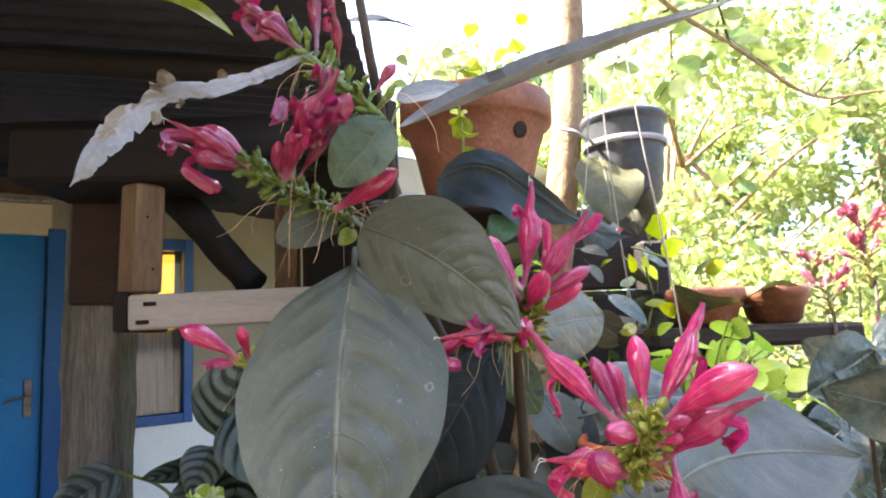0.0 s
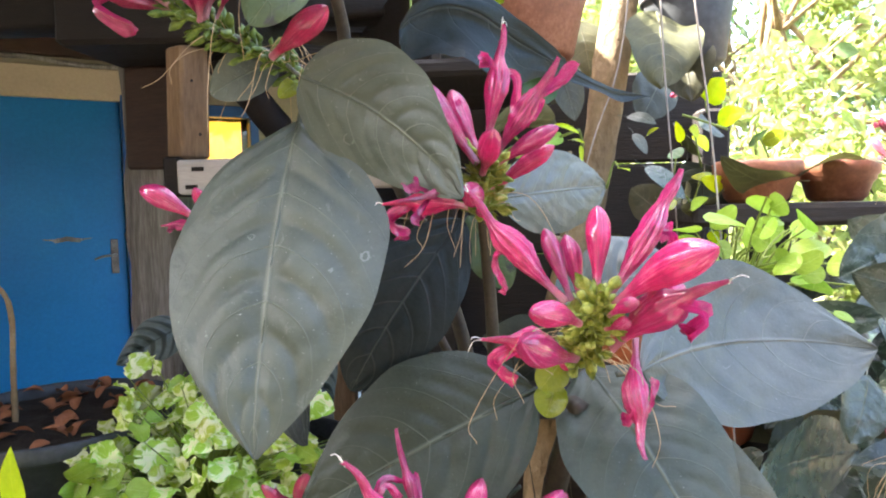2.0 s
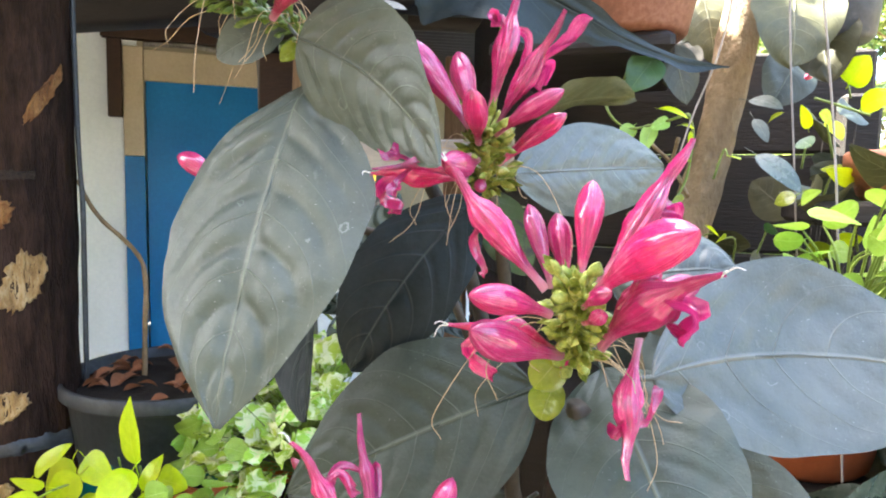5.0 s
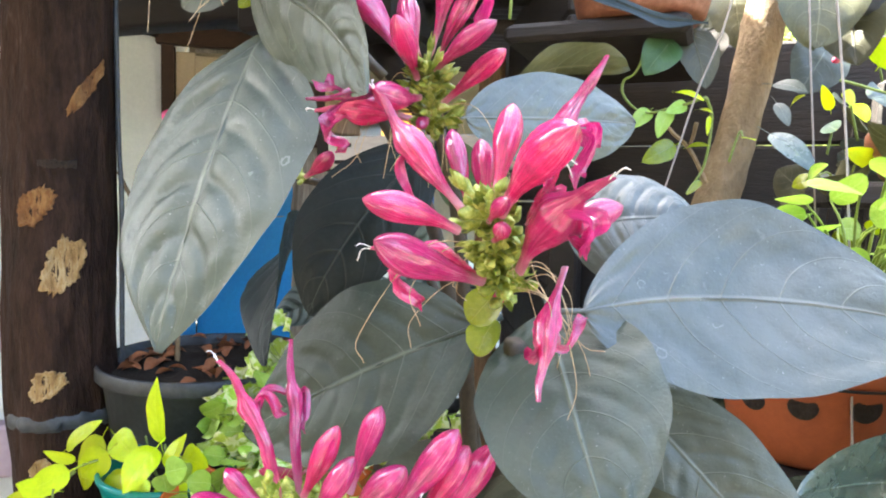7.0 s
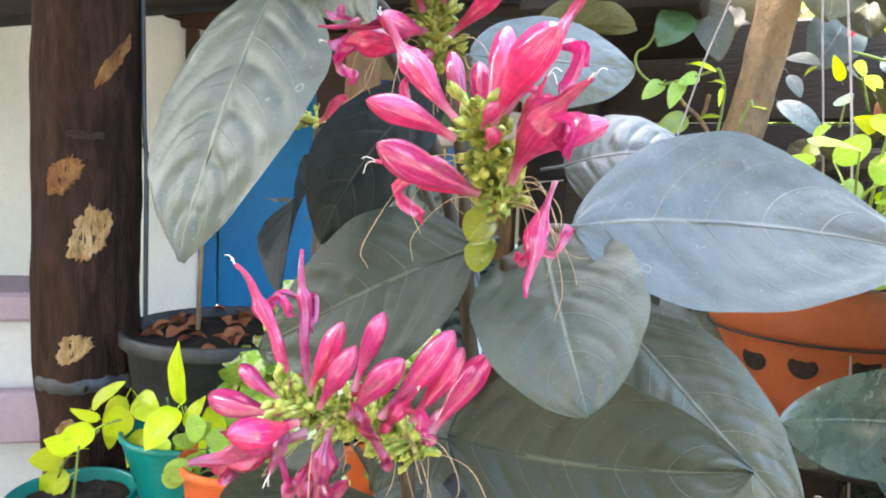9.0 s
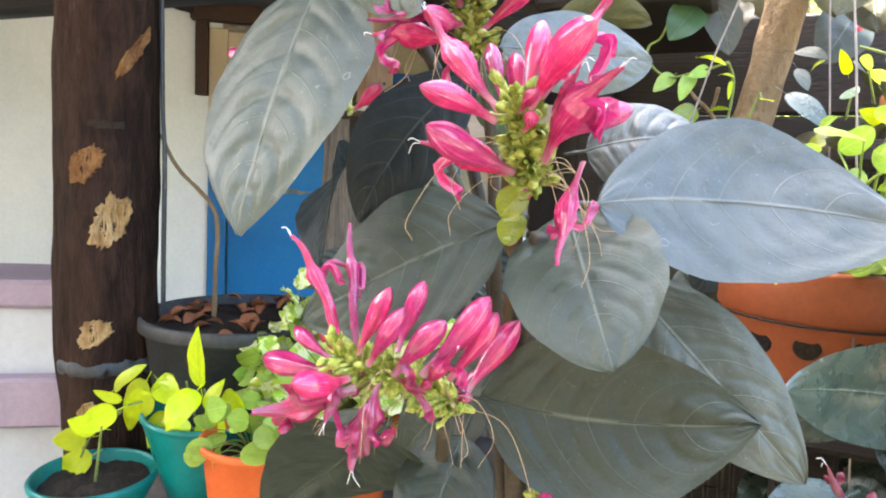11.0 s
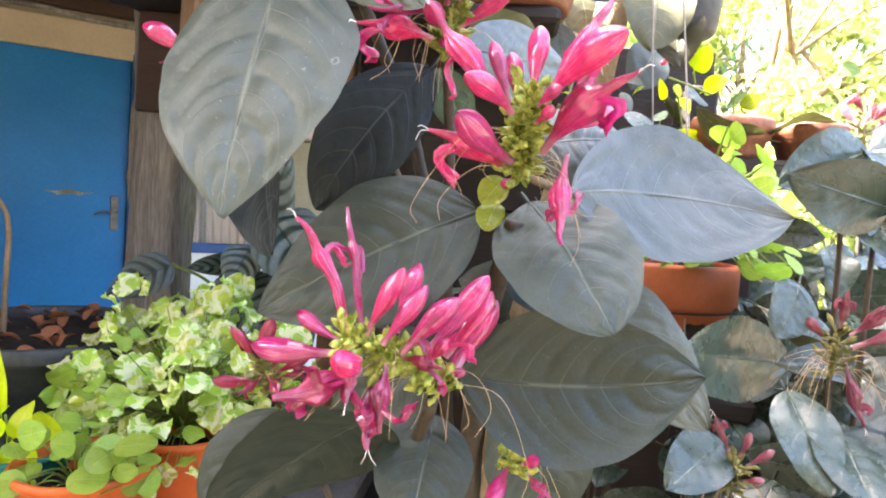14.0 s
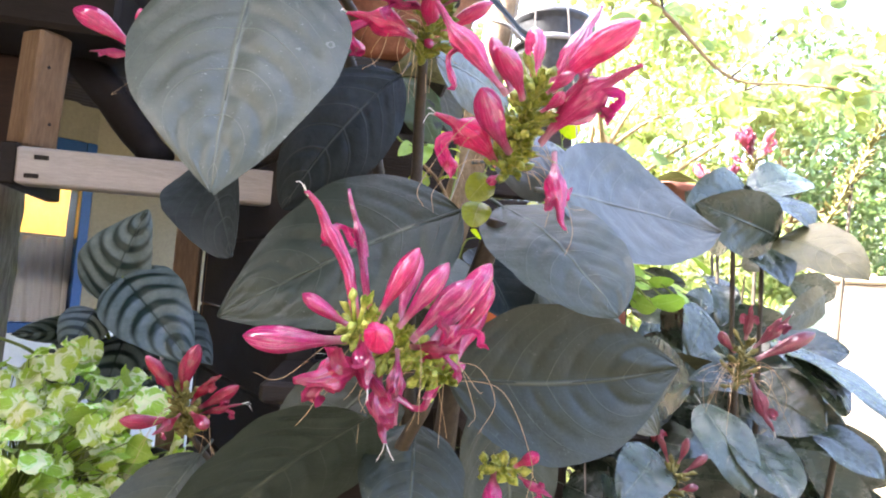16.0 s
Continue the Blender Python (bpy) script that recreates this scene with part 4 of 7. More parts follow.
def build_frame():
    """The veranda's timber: beam, posts, prop, brace and the pale cross piece."""
    rng = random.Random(7)
    bl = Build()
    m = pose(-0.80, 1.60, 1.895, 0, 0.4, 1.5)
    bl.box((-2.9, -0.05, -0.055), (0.62, 0.05, 0.055), m, 0.01)
    tagged(new("beam", bl.mesh("beam", M_DARKWOOD)), "dark stained wooden beam under the roof", "beam", kind="structure")
    bl = Build()
    rows = []
    for i in range(26):
        z = 1.88 * i / 25 - 0.03
        k = 1 + 0.04 * math.sin(i * 1.1)
        rows.append([(-0.902 + 0.080 * k * (abs(math.cos(t)) ** 0.5 * math.copysign(1, math.cos(t))) + 0.006 * rng.uniform(-1, 1), 1.72 + 0.06 * (abs(math.sin(t)) ** 0.5 * math.copysign(1, math.sin(t))) + 0.004 * rng.uniform(-1, 1), z)
                     for t in [2 * math.pi * j / 20 for j in range(20)]])
    bl.grid(rows, True, True)
    tagged(new("grey_post", bl.mesh("grey_post", M_GREYWOOD)), "weathered grey wooden veranda post", "post")
    # dark timbers added at the head of the post, standing in for its shade
    hb = thing("head_shade_block", (-0.76, 1.47, 1.755), "dark timber block added under the beam for the shade there", "timber")
    inv = hb.matrix_basis.inverted()
    m = pose(-0.76, 1.47, 1.755, 0, 1.0, 2)
    part("block", Build().box((-0.19, -0.075, 0.0), (0.24, 0.22, 0.125), m, 0.010).mesh("block", M_DARKWOOD, False), hb, "", inv)
    part("cheek", Build().box((-0.166, 0.155, -0.262), (-0.022, 0.175, 0.0), m, 0.006).mesh("cheek", M_RUSTWOOD, False), hb, "dark board in place of the shade on the post", inv)
    # cross piece with its dark notch
    cp = thing("cross_piece", (-0.66, 1.39, 1.46), "pale sawn timber nailed across the post", "timber")
    inv = cp.matrix_basis.inverted()
    m = pose(-0.665, 1.39, 1.46, 0, -1.0, 8)
    part("board", Build().box((0, -0.025, -0.037), (0.62, 0.03, 0.037), m, 0.004).mesh("board", M_PALEWOOD, False), cp, "", inv)
    part("end_block", Build().box((-0.033, -0.015, -0.04), (-0.001, 0.29, 0.046), m, 0.004).mesh("end_block", M_DARKWOOD, False), cp, "dark wooden end block", inv)
    for x, z in ((0.045, 0.016), (0.03, -0.022)):
        part("notch", Build().box((x - 0.013, -0.0275, z - 0.004), (x + 0.013, -0.024, z + 0.005), m, 0.001).mesh("notch", M_DARKWOOD, False), cp, "dark nail notch", inv)
    m = pose(-0.676, 1.45, 1.505, 0, 3, -35)
    sp = thing("short_prop", (-0.676, 1.45, 1.505), "short brown wooden prop under the beam", "post")
    inv = sp.matrix_basis.inverted()
    part("block", Build().box((-0.036, -0.034, 0), (0.036, 0.034, 0.246), m, 0.006).mesh("block", M_BROWNWOOD, False), sp, "", inv)
    for y, z in ((0.008, 0.055), (-0.010, 0.17)):
        part("nail", Build().tube([m @ Vector((0.0375, y, z)), m @ Vector((0.030, y, z))], 0.0035, 8).mesh("nail", M_DARKWOOD), sp, "dark nail head", inv)
    line = [(-0.74, 1.65, 1.83), (-0.60, 1.60, 1.69), (-0.45, 1.55, 1.52)]
    bl = Build()
    pts = bend(line, 5)
    bl.tube(pts, taper(0.045, 0.036, len(pts)), 12, True, 0.14, rng)
    tagged(new("brace", bl.mesh("brace", M_DARKWOOD)), "dark rough diagonal wooden brace", "timber")
    for x, y, w, z1 in ((-0.45, 1.90, 0.034, 1.78), (-0.385, 1.93, 0.018, 1.66)):
        tagged(new("thin_post", Build().box((x - w, y - 0.02, 0), (x + w, y + 0.02, z1), None, 0.004).mesh("thin_post", M_BROWNWOOD, False)), "thin brown wooden upright", "post")
    # dark log post with pale chips
    lp = thing("log_post", (-1.010, 0.976, 0), "dark rough log post with pale chipped patches", "post")
    inv = lp.matrix_basis.inverted()
    bl = Build()
    def log_centre(z):
        return -1.013 - 0.02 * (z - 1.2) + 0.010 * math.sin(z * 4)

    def log_radius(t, z):
        x, y = math.cos(t), math.sin(t)
        return 0.096 * (1 + 0.10 * noise.noise(Vector((x * 1.5, y * 1.5, z * 2.5))) + 0.05 * noise.noise(Vector((x * 6, y * 6, z * 9))) + 0.018 * noise.noise(Vector((x * 14, y * 14, z * 6))))

    rows = []
    for i in range(141):
        z = 2.2 * i / 140 - 0.03
        rows.append([(log_centre(z) + math.cos(t) * log_radius(t, z), 0.976 + math.sin(t) * log_radius(t, z), z) for t in [2 * math.pi * j / 72 for j in range(72)]])
    bl.grid(rows, True, True)
    part("log", bl.mesh("log", M_LOG), lp, "", inv)
    chips = [(-1.055, 1.328, 0.029, 0.038, 1), (-0.59, 1.219, 0.036, 0.053, 2), (-0.965, 0.996, 0.031, 0.029, 3), (-0.22, 1.545, 0.013, 0.050, 4), (-1.21, 0.834, 0.018, 0.024, 5)]
    for ang, z, w, h, sd in chips:
        rows = []
        for ring in range(21):
            q = ring / 20
            rr = []
            for j in range(56):
                t = 2 * math.pi * j / 56
                k = q * (1 + 0.38 * noise.noise(Vector((math.cos(t) * 2, math.sin(t) * 2, sd * 5.3))) + q * 0.30 * noise.noise(Vector((math.cos(t) * 7, math.sin(t) * 7, sd * 2.1))))
                dz = h * k * math.sin(t) + 0.3 * w * k * math.cos(t)
                da = (w * k * math.cos(t) + (0.55 * dz if sd == 4 else 0.12 * dz)) / 0.096
                cz = z + dz
                # a torn hollow with a raised splintered rim
                rise = 0.0012 + 0.0045 * math.exp(-((q - 0.86) / 0.12) ** 2) - 0.004 * max(0, q - 0.93) / 0.07
                r = log_radius(ang + da, cz) + rise + 0.0035 * (1 - q ** 4) * noise.noise(Vector((da * 30, dz * 40, sd))) + 0.002 * (1 - q ** 6) * noise.noise(Vector((da * 90, dz * 60, sd)))
                rr.append((log_centre(cz) + r * math.cos(ang + da), 0.976 + r * math.sin(ang + da), cz))
            rows.append(rr)
        part("chip", Build().grid(rows, True).mesh("chip", M_CHIP_DARK if sd in (1, 4) else M_CHIP), lp, "orange-brown torn patch" if sd in (1, 4) else "pale splintered chip", inv)

    def log_strip(a0, a1, z0, z1, proud, rough):
        rows = []
        for i in range(5):
            row = []
            for j in range(41):
                t, z = a0 + (a1 - a0) * j / 40, z0 + (z1 - z0) * i / 4
                z += rough * noise.noise(Vector((t * 4, i * 0.7, z0)))
                r = log_radius(t, z) + proud * (1 if 0 < i < 4 and 0 < j < 40 else -0.3)
                row.append((log_centre(z) + r * math.cos(t), 0.976 + r * math.sin(t), z))
            rows.append(row)
        return Build().grid(rows)

    part("saw_cut", log_strip(-1.05, -0.35, 1.398, 1.412, 0.0015, 0.006).mesh("saw_cut", M_SOIL), lp, "dark saw cut in the log", inv)
    part("band", log_strip(-2.0, 0.9, 0.905, 0.935, 0.004, 0.010).mesh("band", M_BLACKP), lp, "dark rubber band round the log", inv)
    bl = Build()
    pts = bend([(-0.925, 1.030, 0.6), (-0.928, 1.034, 1.1), (-0.924, 1.032, 1.35), (-0.936, 1.036, 1.5), (-0.942, 1.034, 2.1)], 8)
    bl.tube(pts, 0.005, 6)
    tagged(new("black_cable", bl.mesh("black_cable", M_BLACKP)), "thin black cable running down the log post", "cable")
    # lilac ledges by the wall
    lb = thing("painted_bench", (-1.72, 1.45, 0), "low white bench with lilac painted boards", "bench")
    inv = lb.matrix_basis.inverted()
    m = pose(-1.72, 1.42, 0, 0, 0, 36)
    part("seat", Build().box((-0.5, -0.17, 0.90), (0.14, 0.2, 0.985), m, 0.012).mesh("seat", M_LILAC, False), lb, "lilac painted top board", inv)
    part("front_panel", Build().box((-0.48, -0.13, 0.0), (0.12, 0.18, 0.898), m, 0.006).mesh("front_panel", M_WALL, False), lb, "white panel", inv)
    part("lower_board", Build().box((-0.5, -0.20, 0.55), (0.16, -0.132, 0.70), m, 0.01).mesh("lower_board", M_LILAC, False), lb, "lilac painted lower board", inv)


def build_yard_shade_wall():
    """An unseen plain plaster wall behind the walk, added to hold back sky light."""
    bl = Build()
    for k in range(5):
        bl.box((-4.7 + k, -1.75, -0.05), (-4.7 + k + 0.994, -1.60, 3.2), None, 0.006)
    bl.box((-4.72, -1.77, 3.202), (0.32, -1.58, 3.26), None, 0.01)
    tagged(new("wall_yard", bl.mesh("wall_yard", M_DULL, False)), "unseen dull plaster wall added to block sky light", "wall", kind="structure")


def build_side_shade_wall():
    """An unseen grey wall bending away from the house, added to block low sky."""
    bl = Build()
    m = pose(0.335, -1.62, 0, 0, 0, -27)
    for k in range(3):
        bl.box((k, -0.14, -0.05), (k + 0.994, 0.0, 3.0), m, 0.006)
    bl.box((0, -0.16, 3.002), (3.0, 0.02, 3.06), m, 0.01)
    tagged(new("wall_side", bl.mesh("wall_side", M_CONCRETE, False)), "unseen grey wall added to block low sky light", "wall", kind="structure")


def build_partition():
    """Dark planks between the veranda posts and the rack, added to darken the gap."""
    p = thing("plank_partition", (-0.22, 1.6, 0), "dark plank partition added to fill a dark gap on the veranda", "partition")
    inv = p.matrix_basis.inverted()
    a, b = Vector((-0.405, 1.95, 0)), Vector((-0.085, 1.262, 0))
    ang = math.degrees(math.atan2(b.y - a.y, b.x - a.x))
    for k in range(11):
        m = pose(a.x, a.y, 0.02 + 0.168 * k, 0, 0, ang)
        part("plank", Build().box((0, -0.012, 0), ((b - a).length, 0.012, 0.164), m, 0.004).mesh("plank", M_DARKWOOD, False), p, "", inv)


def build_left_shade_wall():
    bl = Build()
    # Added out of view to keep light from the left off the veranda.
    bl.box((-5.3, -1.6, -0.05), (-5.15, 1.6, 2.5), None, 0.01)
    tagged(new("wall_yard", bl.mesh("wall_yard", M_CONCRETE, False)), "unseen grey wall added to block light from the left", "wall", kind="structure")


build_left_shade_wall()
build_partition()
build_wall()
build_door()
build_window()
build_yard_shade_wall()
build_side_shade_wall()
build_roof()
build_frame()


# ---- the flowering shrub in front ----
def build_shrub():
    sh = thing("flowering_shrub", (0.06, 0.44, 0.0), "dark-leaved shrub with heads of pink tubular flowers", "shrub")
    inv = sh.matrix_basis.inverted()
    stems = [
        [(0.06, 0.44, -0.03), (0.065, 0.43, 0.6), (0.07, 0.40, 1.05), (0.072, 0.365, 1.22), (0.086, 0.345, 1.30)],
        [(0.06, 0.44, 0.5), (0.02, 0.43, 0.95), (0.035, 0.36, 1.14), (0.052, 0.317, 1.208)],
        [(0.068, 0.40, 1.05), (0.05, 0.40, 1.2), (0.044, 0.385, 1.34), (0.041, 0.362, 1.39)],
        [(0.055, 0.41, 1.18), (0.02, 0.41, 1.34), (-0.02, 0.372, 1.44), (-0.025, 0.345, 1.49), (-0.03, 0.31, 1.53), (-0.04, 0.31, 1.60)],
        [(0.0, 0.385, 1.42), (-0.03, 0.36, 1.452), (-0.055, 0.352, 1.466), (-0.075, 0.325, 1.474)],
        [(0.045, 0.41, 1.25), (-0.01, 0.43, 1.345), (-0.07, 0.42, 1.368), (-0.115, 0.40, 1.372)],
        [(0.06, 0.44, 0.6), (0.0, 0.48, 0.95), (-0.06, 0.49, 1.10), (-0.088, 0.472, 1.152)],
    ]
    radii = [(0.009, 0.0055), (0.006, 0.0032), (0.005, 0.0028), (0.0045, 0.0022), (0.003, 0.002), (0.003, 0.002), (0.004, 0.002)]
    for k, (p, r) in enumerate(zip(stems, radii)):
        line = bend(p, 8)
        part("stem", Build().tube(line, taper(r[0], r[1], len(line)), 9, True, 0.08, random.Random(k)).mesh("stem", M_STEM), sh, "", inv)
    big = [
        ((-0.047, 0.349, 1.436), (-0.049, 0.284, 1.293), -0.08, 0.052, 0.025, -0.06, -0.017, 0.84, 1.06),
        ((-0.040, 0.332, 1.454), (0.036, 0.303, 1.397), -0.57, 0.029, -0.076, -0.02, 0.054, 0.50, 0.92),
        ((0.049, 0.374, 1.397), (0.116, 0.467, 1.404), -0.41, 0.024, 0.017, -0.12, 0.004, 0.62, 0.69),
        ((0.114, 0.337, 1.317), (0.250, 0.404, 1.313), 0.14, 0.042, -0.089, 0.10, 0.084, 0.71, 0.81),
        ((0.093, 0.367, 1.311), (0.134, 0.292, 1.253), 0.16, 0.035, 0.085, 0.02, -0.005, 0.67, 0.70),
        ((0.066, 0.350, 1.304), (-0.053, 0.343, 1.239), -0.15, 0.041, 0.051, 0.01, -0.002, 0.65, 0.95),
        ((0.030, 0.383, 1.386), (-0.029, 0.363, 1.298), 0.42, 0.026, 0.103, 0.22, -0.051, 0.70, 0.73),
        ((0.063, 0.335, 1.217), (0.189, 0.337, 1.228), -0.14, 0.040, -0.028, 0.31, -0.044, 0.68, 0.88),
        ((0.024, 0.302, 1.201), (-0.077, 0.340, 1.116), 1.01, 0.042, -0.095, 0.05, 0.096, 0.50, 0.89),
        ((-0.101, 0.461, 1.335), (-0.052, 0.359, 1.270), -0.50, 0.027, 0.059, 0.45, 0.072, 0.57, 0.68),
        ((0.092, 0.405, 1.345), (0.152, 0.42, 1.352), 0.2, 0.030, 0.12, -0.3, 0.0, 0.6, 0.7),
        ((0.118, 0.405, 1.275), (0.215, 0.41, 1.178), 0.1, 0.030, 0.04, 0.0, 0.0, 0.65, 0.8),
        ((0.05, 0.348, 1.19), (0.046, 0.312, 1.140), 0.0, 0.026, 0.06, 0.0, 0.0, 0.65, 0.75),
        ((0.10, 0.39, 1.21), (0.12, 0.40, 1.10), 0.3, 0.035, 0.05, 0.1, 0.0, 0.65, 0.75),
        ((0.05, 0.41, 1.22), (-0.03, 0.43, 1.13), -0.3, 0.035, 0.05, 0.1, 0.0, 0.65, 0.75),
        ((-0.08, 0.47, 1.14), (-0.125, 0.44, 1.06), -0.2, 0.03, 0.05, 0.1, 0.0, 0.65, 0.75),
    ]
    for k, v in enumerate(big):
        # Leaves that sit in shade take the darker leaf copies.
        leaf_part(sh, *v, seed=k + 1, veins=6, quilt=(0.066, 0.055, 0.03, 0.018, 0.03)[k] if k < 5 else 0.045, wave=0.04, ns=96, nq=32, stalk=0.012, mat=M_LEAF_SHADED if k in (6, 9) else M_LEAF_PALE if k in (2, 3, 10) else M_LEAF_DEEP if k in (4, 5, 7, 8, 12, 13, 14, 15, 16) else None, label="large leaf coloured blue-black for the shade on it" if k in (6, 9) else "large deep green leaf with pale veins, darkened for its shade" if k in (4, 5, 7, 8, 12, 13, 14, 15, 16) else "large dusty dark grey-green leaf")
    # top leaves, dry ones and small ones
    draped_leaf(sh, [(-0.057, 0.308, 1.540), (-0.080, 0.297, 1.525), (-0.102, 0.286, 1.514), (-0.119, 0.278, 1.507), (-0.134, 0.267, 1.492), (-0.1425, 0.260, 1.477), (-0.148, 0.256, 1.463)],
                (0.0005, 0.0042, 0.0052, 0.0030, 0.0095, 0.0075, 0.0003), (0.0005, 0.0034, 0.0045, 0.0060, 0.0070, 0.0040, 0.0003), (0.45, 0.10, -0.88), M_DRY, 3, "withered torn grey leaf with brown edge", 0.22, 0.75)
    for root, heading, size, width, curl in (((-0.097, 0.288, 1.519), (-0.2, 0, 1), 0.0065, 0.0022, 2.2), ((-0.117, 0.276, 1.512), (-0.6, -0.2, 1), 0.009, 0.0036, 1.6), ((-0.122, 0.274, 1.509), (0.4, -0.2, 1), 0.007, 0.0030, 2.4),
                                             ((-0.121, 0.272, 1.499), (0.25, -0.1, -1), 0.013, 0.0024, 1.2), ((-0.113, 0.276, 1.503), (0.8, -0.2, -0.6), 0.010, 0.0020, 2.0)):
        torn_flap(sh, root, heading, size, width, curl, M_TORN)
    leaf_part(sh, (-0.017, 0.303, 1.497), (0.172, 0.338, 1.575), 0.62, 0.0085, -0.02, 1.1, 0.04, 0.45, 0.7, M_DUSTY, 32, "long dusty grey leaf seen edge-on", quilt=0.03, wave=0.02, torn=0.06, ns=90, nq=18)
    draped_leaf(sh, [(0.000, 0.372, 1.484), (0.006, 0.376, 1.491), (0.018, 0.381, 1.497), (0.030, 0.386, 1.498), (0.043, 0.395, 1.495), (0.060, 0.412, 1.486), (0.078, 0.428, 1.478), (0.092, 0.442, 1.472), (0.111, 0.462, 1.467), (0.127, 0.480, 1.464), (0.150, 0.500, 1.465)],
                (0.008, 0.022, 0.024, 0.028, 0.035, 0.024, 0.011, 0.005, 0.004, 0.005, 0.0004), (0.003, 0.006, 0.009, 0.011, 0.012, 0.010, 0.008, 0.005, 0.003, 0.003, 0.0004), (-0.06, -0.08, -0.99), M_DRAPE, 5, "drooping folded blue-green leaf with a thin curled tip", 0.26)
    leaf_part(sh, (-0.042, 0.323, 1.562), (-0.007, 0.345, 1.567), 0.6, 0.010, 0.05, 0.2, 0.0, 0.6, 0.8, None, 34, "small grey leaf")
    leaf_part(sh, (-0.020, 0.345, 1.525), (0.028, 0.385, 1.545), 0.4, 0.013, 0.05, 0.2, 0.0, 0.6, 0.8, None, 35, "small grey-green leaf")
    leaf_part(sh, (-0.022, 0.300, 1.500), (-0.047, 0.292, 1.467), 0.2, 0.0145, 0.05, 0.2, 0.0, 0.6, 0.7, M_LEAF_GREEN, 36, "small round dark green leaf")
    leaf_part(sh, (0.032, 0.392, 1.388), (0.054, 0.388, 1.348), 0.0, 0.013, 0.05, 0.1, 0.0, 0.6, 0.7, M_LEAF_GREEN, 37, "small dark leaf")
    # Added leaf: its dark blade covers the orange pot where shade belongs.
    leaf_part(sh, (0.082, 0.405, 1.288), (0.113, 0.393, 1.240), 0.3, 0.021, 0.10, 0.5, 0.0, 0.6, 0.8, M_DRAPE, 46, "small curled dark leaf added to hide the lit pot", quilt=0.05, wave=0.3)
    leaf_part(sh, (0.079, 0.340, 1.322), (0.068, 0.336, 1.308), 0.1, 0.0078, 0.08, 0.3, 0.0, 0.6, 0.6, M_YOUNG, 38, "small glossy green leaf")
    leaf_part(sh, (0.076, 0.345, 1.309), (0.071, 0.338, 1.294), -0.2, 0.0078, 0.08, 0.3, 0.0, 0.6, 0.6, M_YOUNG, 45, "small glossy yellow-green leaf")
    leaf_part(sh, (-0.055, 0.345, 1.466), (-0.085, 0.335, 1.448), 0.3, 0.012, 0.05, 0.2, 0.0, 0.6, 0.7, None, 40, "small grey leaf")
    leaf_part(sh, (-0.045, 0.345, 1.455), (-0.053, 0.338, 1.446), 0.3, 0.0045, 0.05, 0.2, 0.0, 0.6, 0.7, M_YOUNG, 41, "small green leaf")
    leaf_part(sh, (-0.030, 0.350, 1.470), (0.004, 0.350, 1.468), 0.9, 0.010, 0.05, 0.2, 0.0, 0.6, 0.7, None, 42, "small grey leaf")
    leaf_part(sh, (0.033, 0.509, 1.440), (0.093, 0.608, 1.464), 1.45, 0.020, 0.05, 0.3, 0.0, 0.6, 0.75, M_LEAF_OLD, 43, "olive leaf seen edge-on", quilt=0.05, wave=0.15)
    leaf_part(sh, (-0.192, 0.426, 1.634), (-0.128, 0.40, 1.594), 0.3, 0.006, 0.12, 0.3, 0.0, 0.6, 0.8, M_YOUNG, 44, "slender green leaf under the roof")
    # flower heads
    cluster(sh, (0.085, 0.331, 1.322), (0.089, 0.290, 1.356), [
        ((0.038, 0.305, 1.399), "wilted", (0.073, 0.302, 1.356), ((0.053, 0.310, 1.358),), 0.88),
        ((0.069, 0.307, 1.384), "bud", (0.076, 0.302, 1.357)), ((0.078, 0.314, 1.381), "bud", (0.082, 0.308, 1.357)),
        ((0.091, 0.311, 1.393), "bud", (0.089, 0.301, 1.360)), ((0.124, 0.260, 1.379), "bud", (0.097, 0.288, 1.354)),
        ((0.123, 0.308, 1.407), "wilted", (0.096, 0.303, 1.359), ((0.117, 0.317, 1.378), (0.114, 0.305, 1.368)), 1.15),
        ((0.115, 0.283, 1.369), "wilted", (0.108, 0.291, 1.350)), ((0.129, 0.322, 1.358), "bud", (0.106, 0.306, 1.342)),
        ((0.132, 0.274, 1.366), "open", (0.100, 0.306, 1.332), ((0.121, 0.288, 1.345),)),
        ((0.108, 0.296, 1.292), "wilted", (0.109, 0.324, 1.335), ((0.116, 0.322, 1.316), (0.102, 0.306, 1.304)), 0.72),
        ((0.062, 0.256, 1.358), "bud", (0.078, 0.284, 1.346)), ((0.059, 0.269, 1.345), "bud", (0.080, 0.308, 1.327)),
        ((0.043, 0.296, 1.340), "open", (0.077, 0.326, 1.326), ((0.055, 0.314, 1.319),)),
        ((0.098, 0.279, 1.351), "bud", (0.093, 0.290, 1.343)), ((0.101, 0.275, 1.359), "bud", (0.093, 0.283, 1.350)),
        ((0.078, 0.340, 1.318), "bud", (0.082, 0.334, 1.322))],
        0.0115, 96, 3, 17, root=0.28)
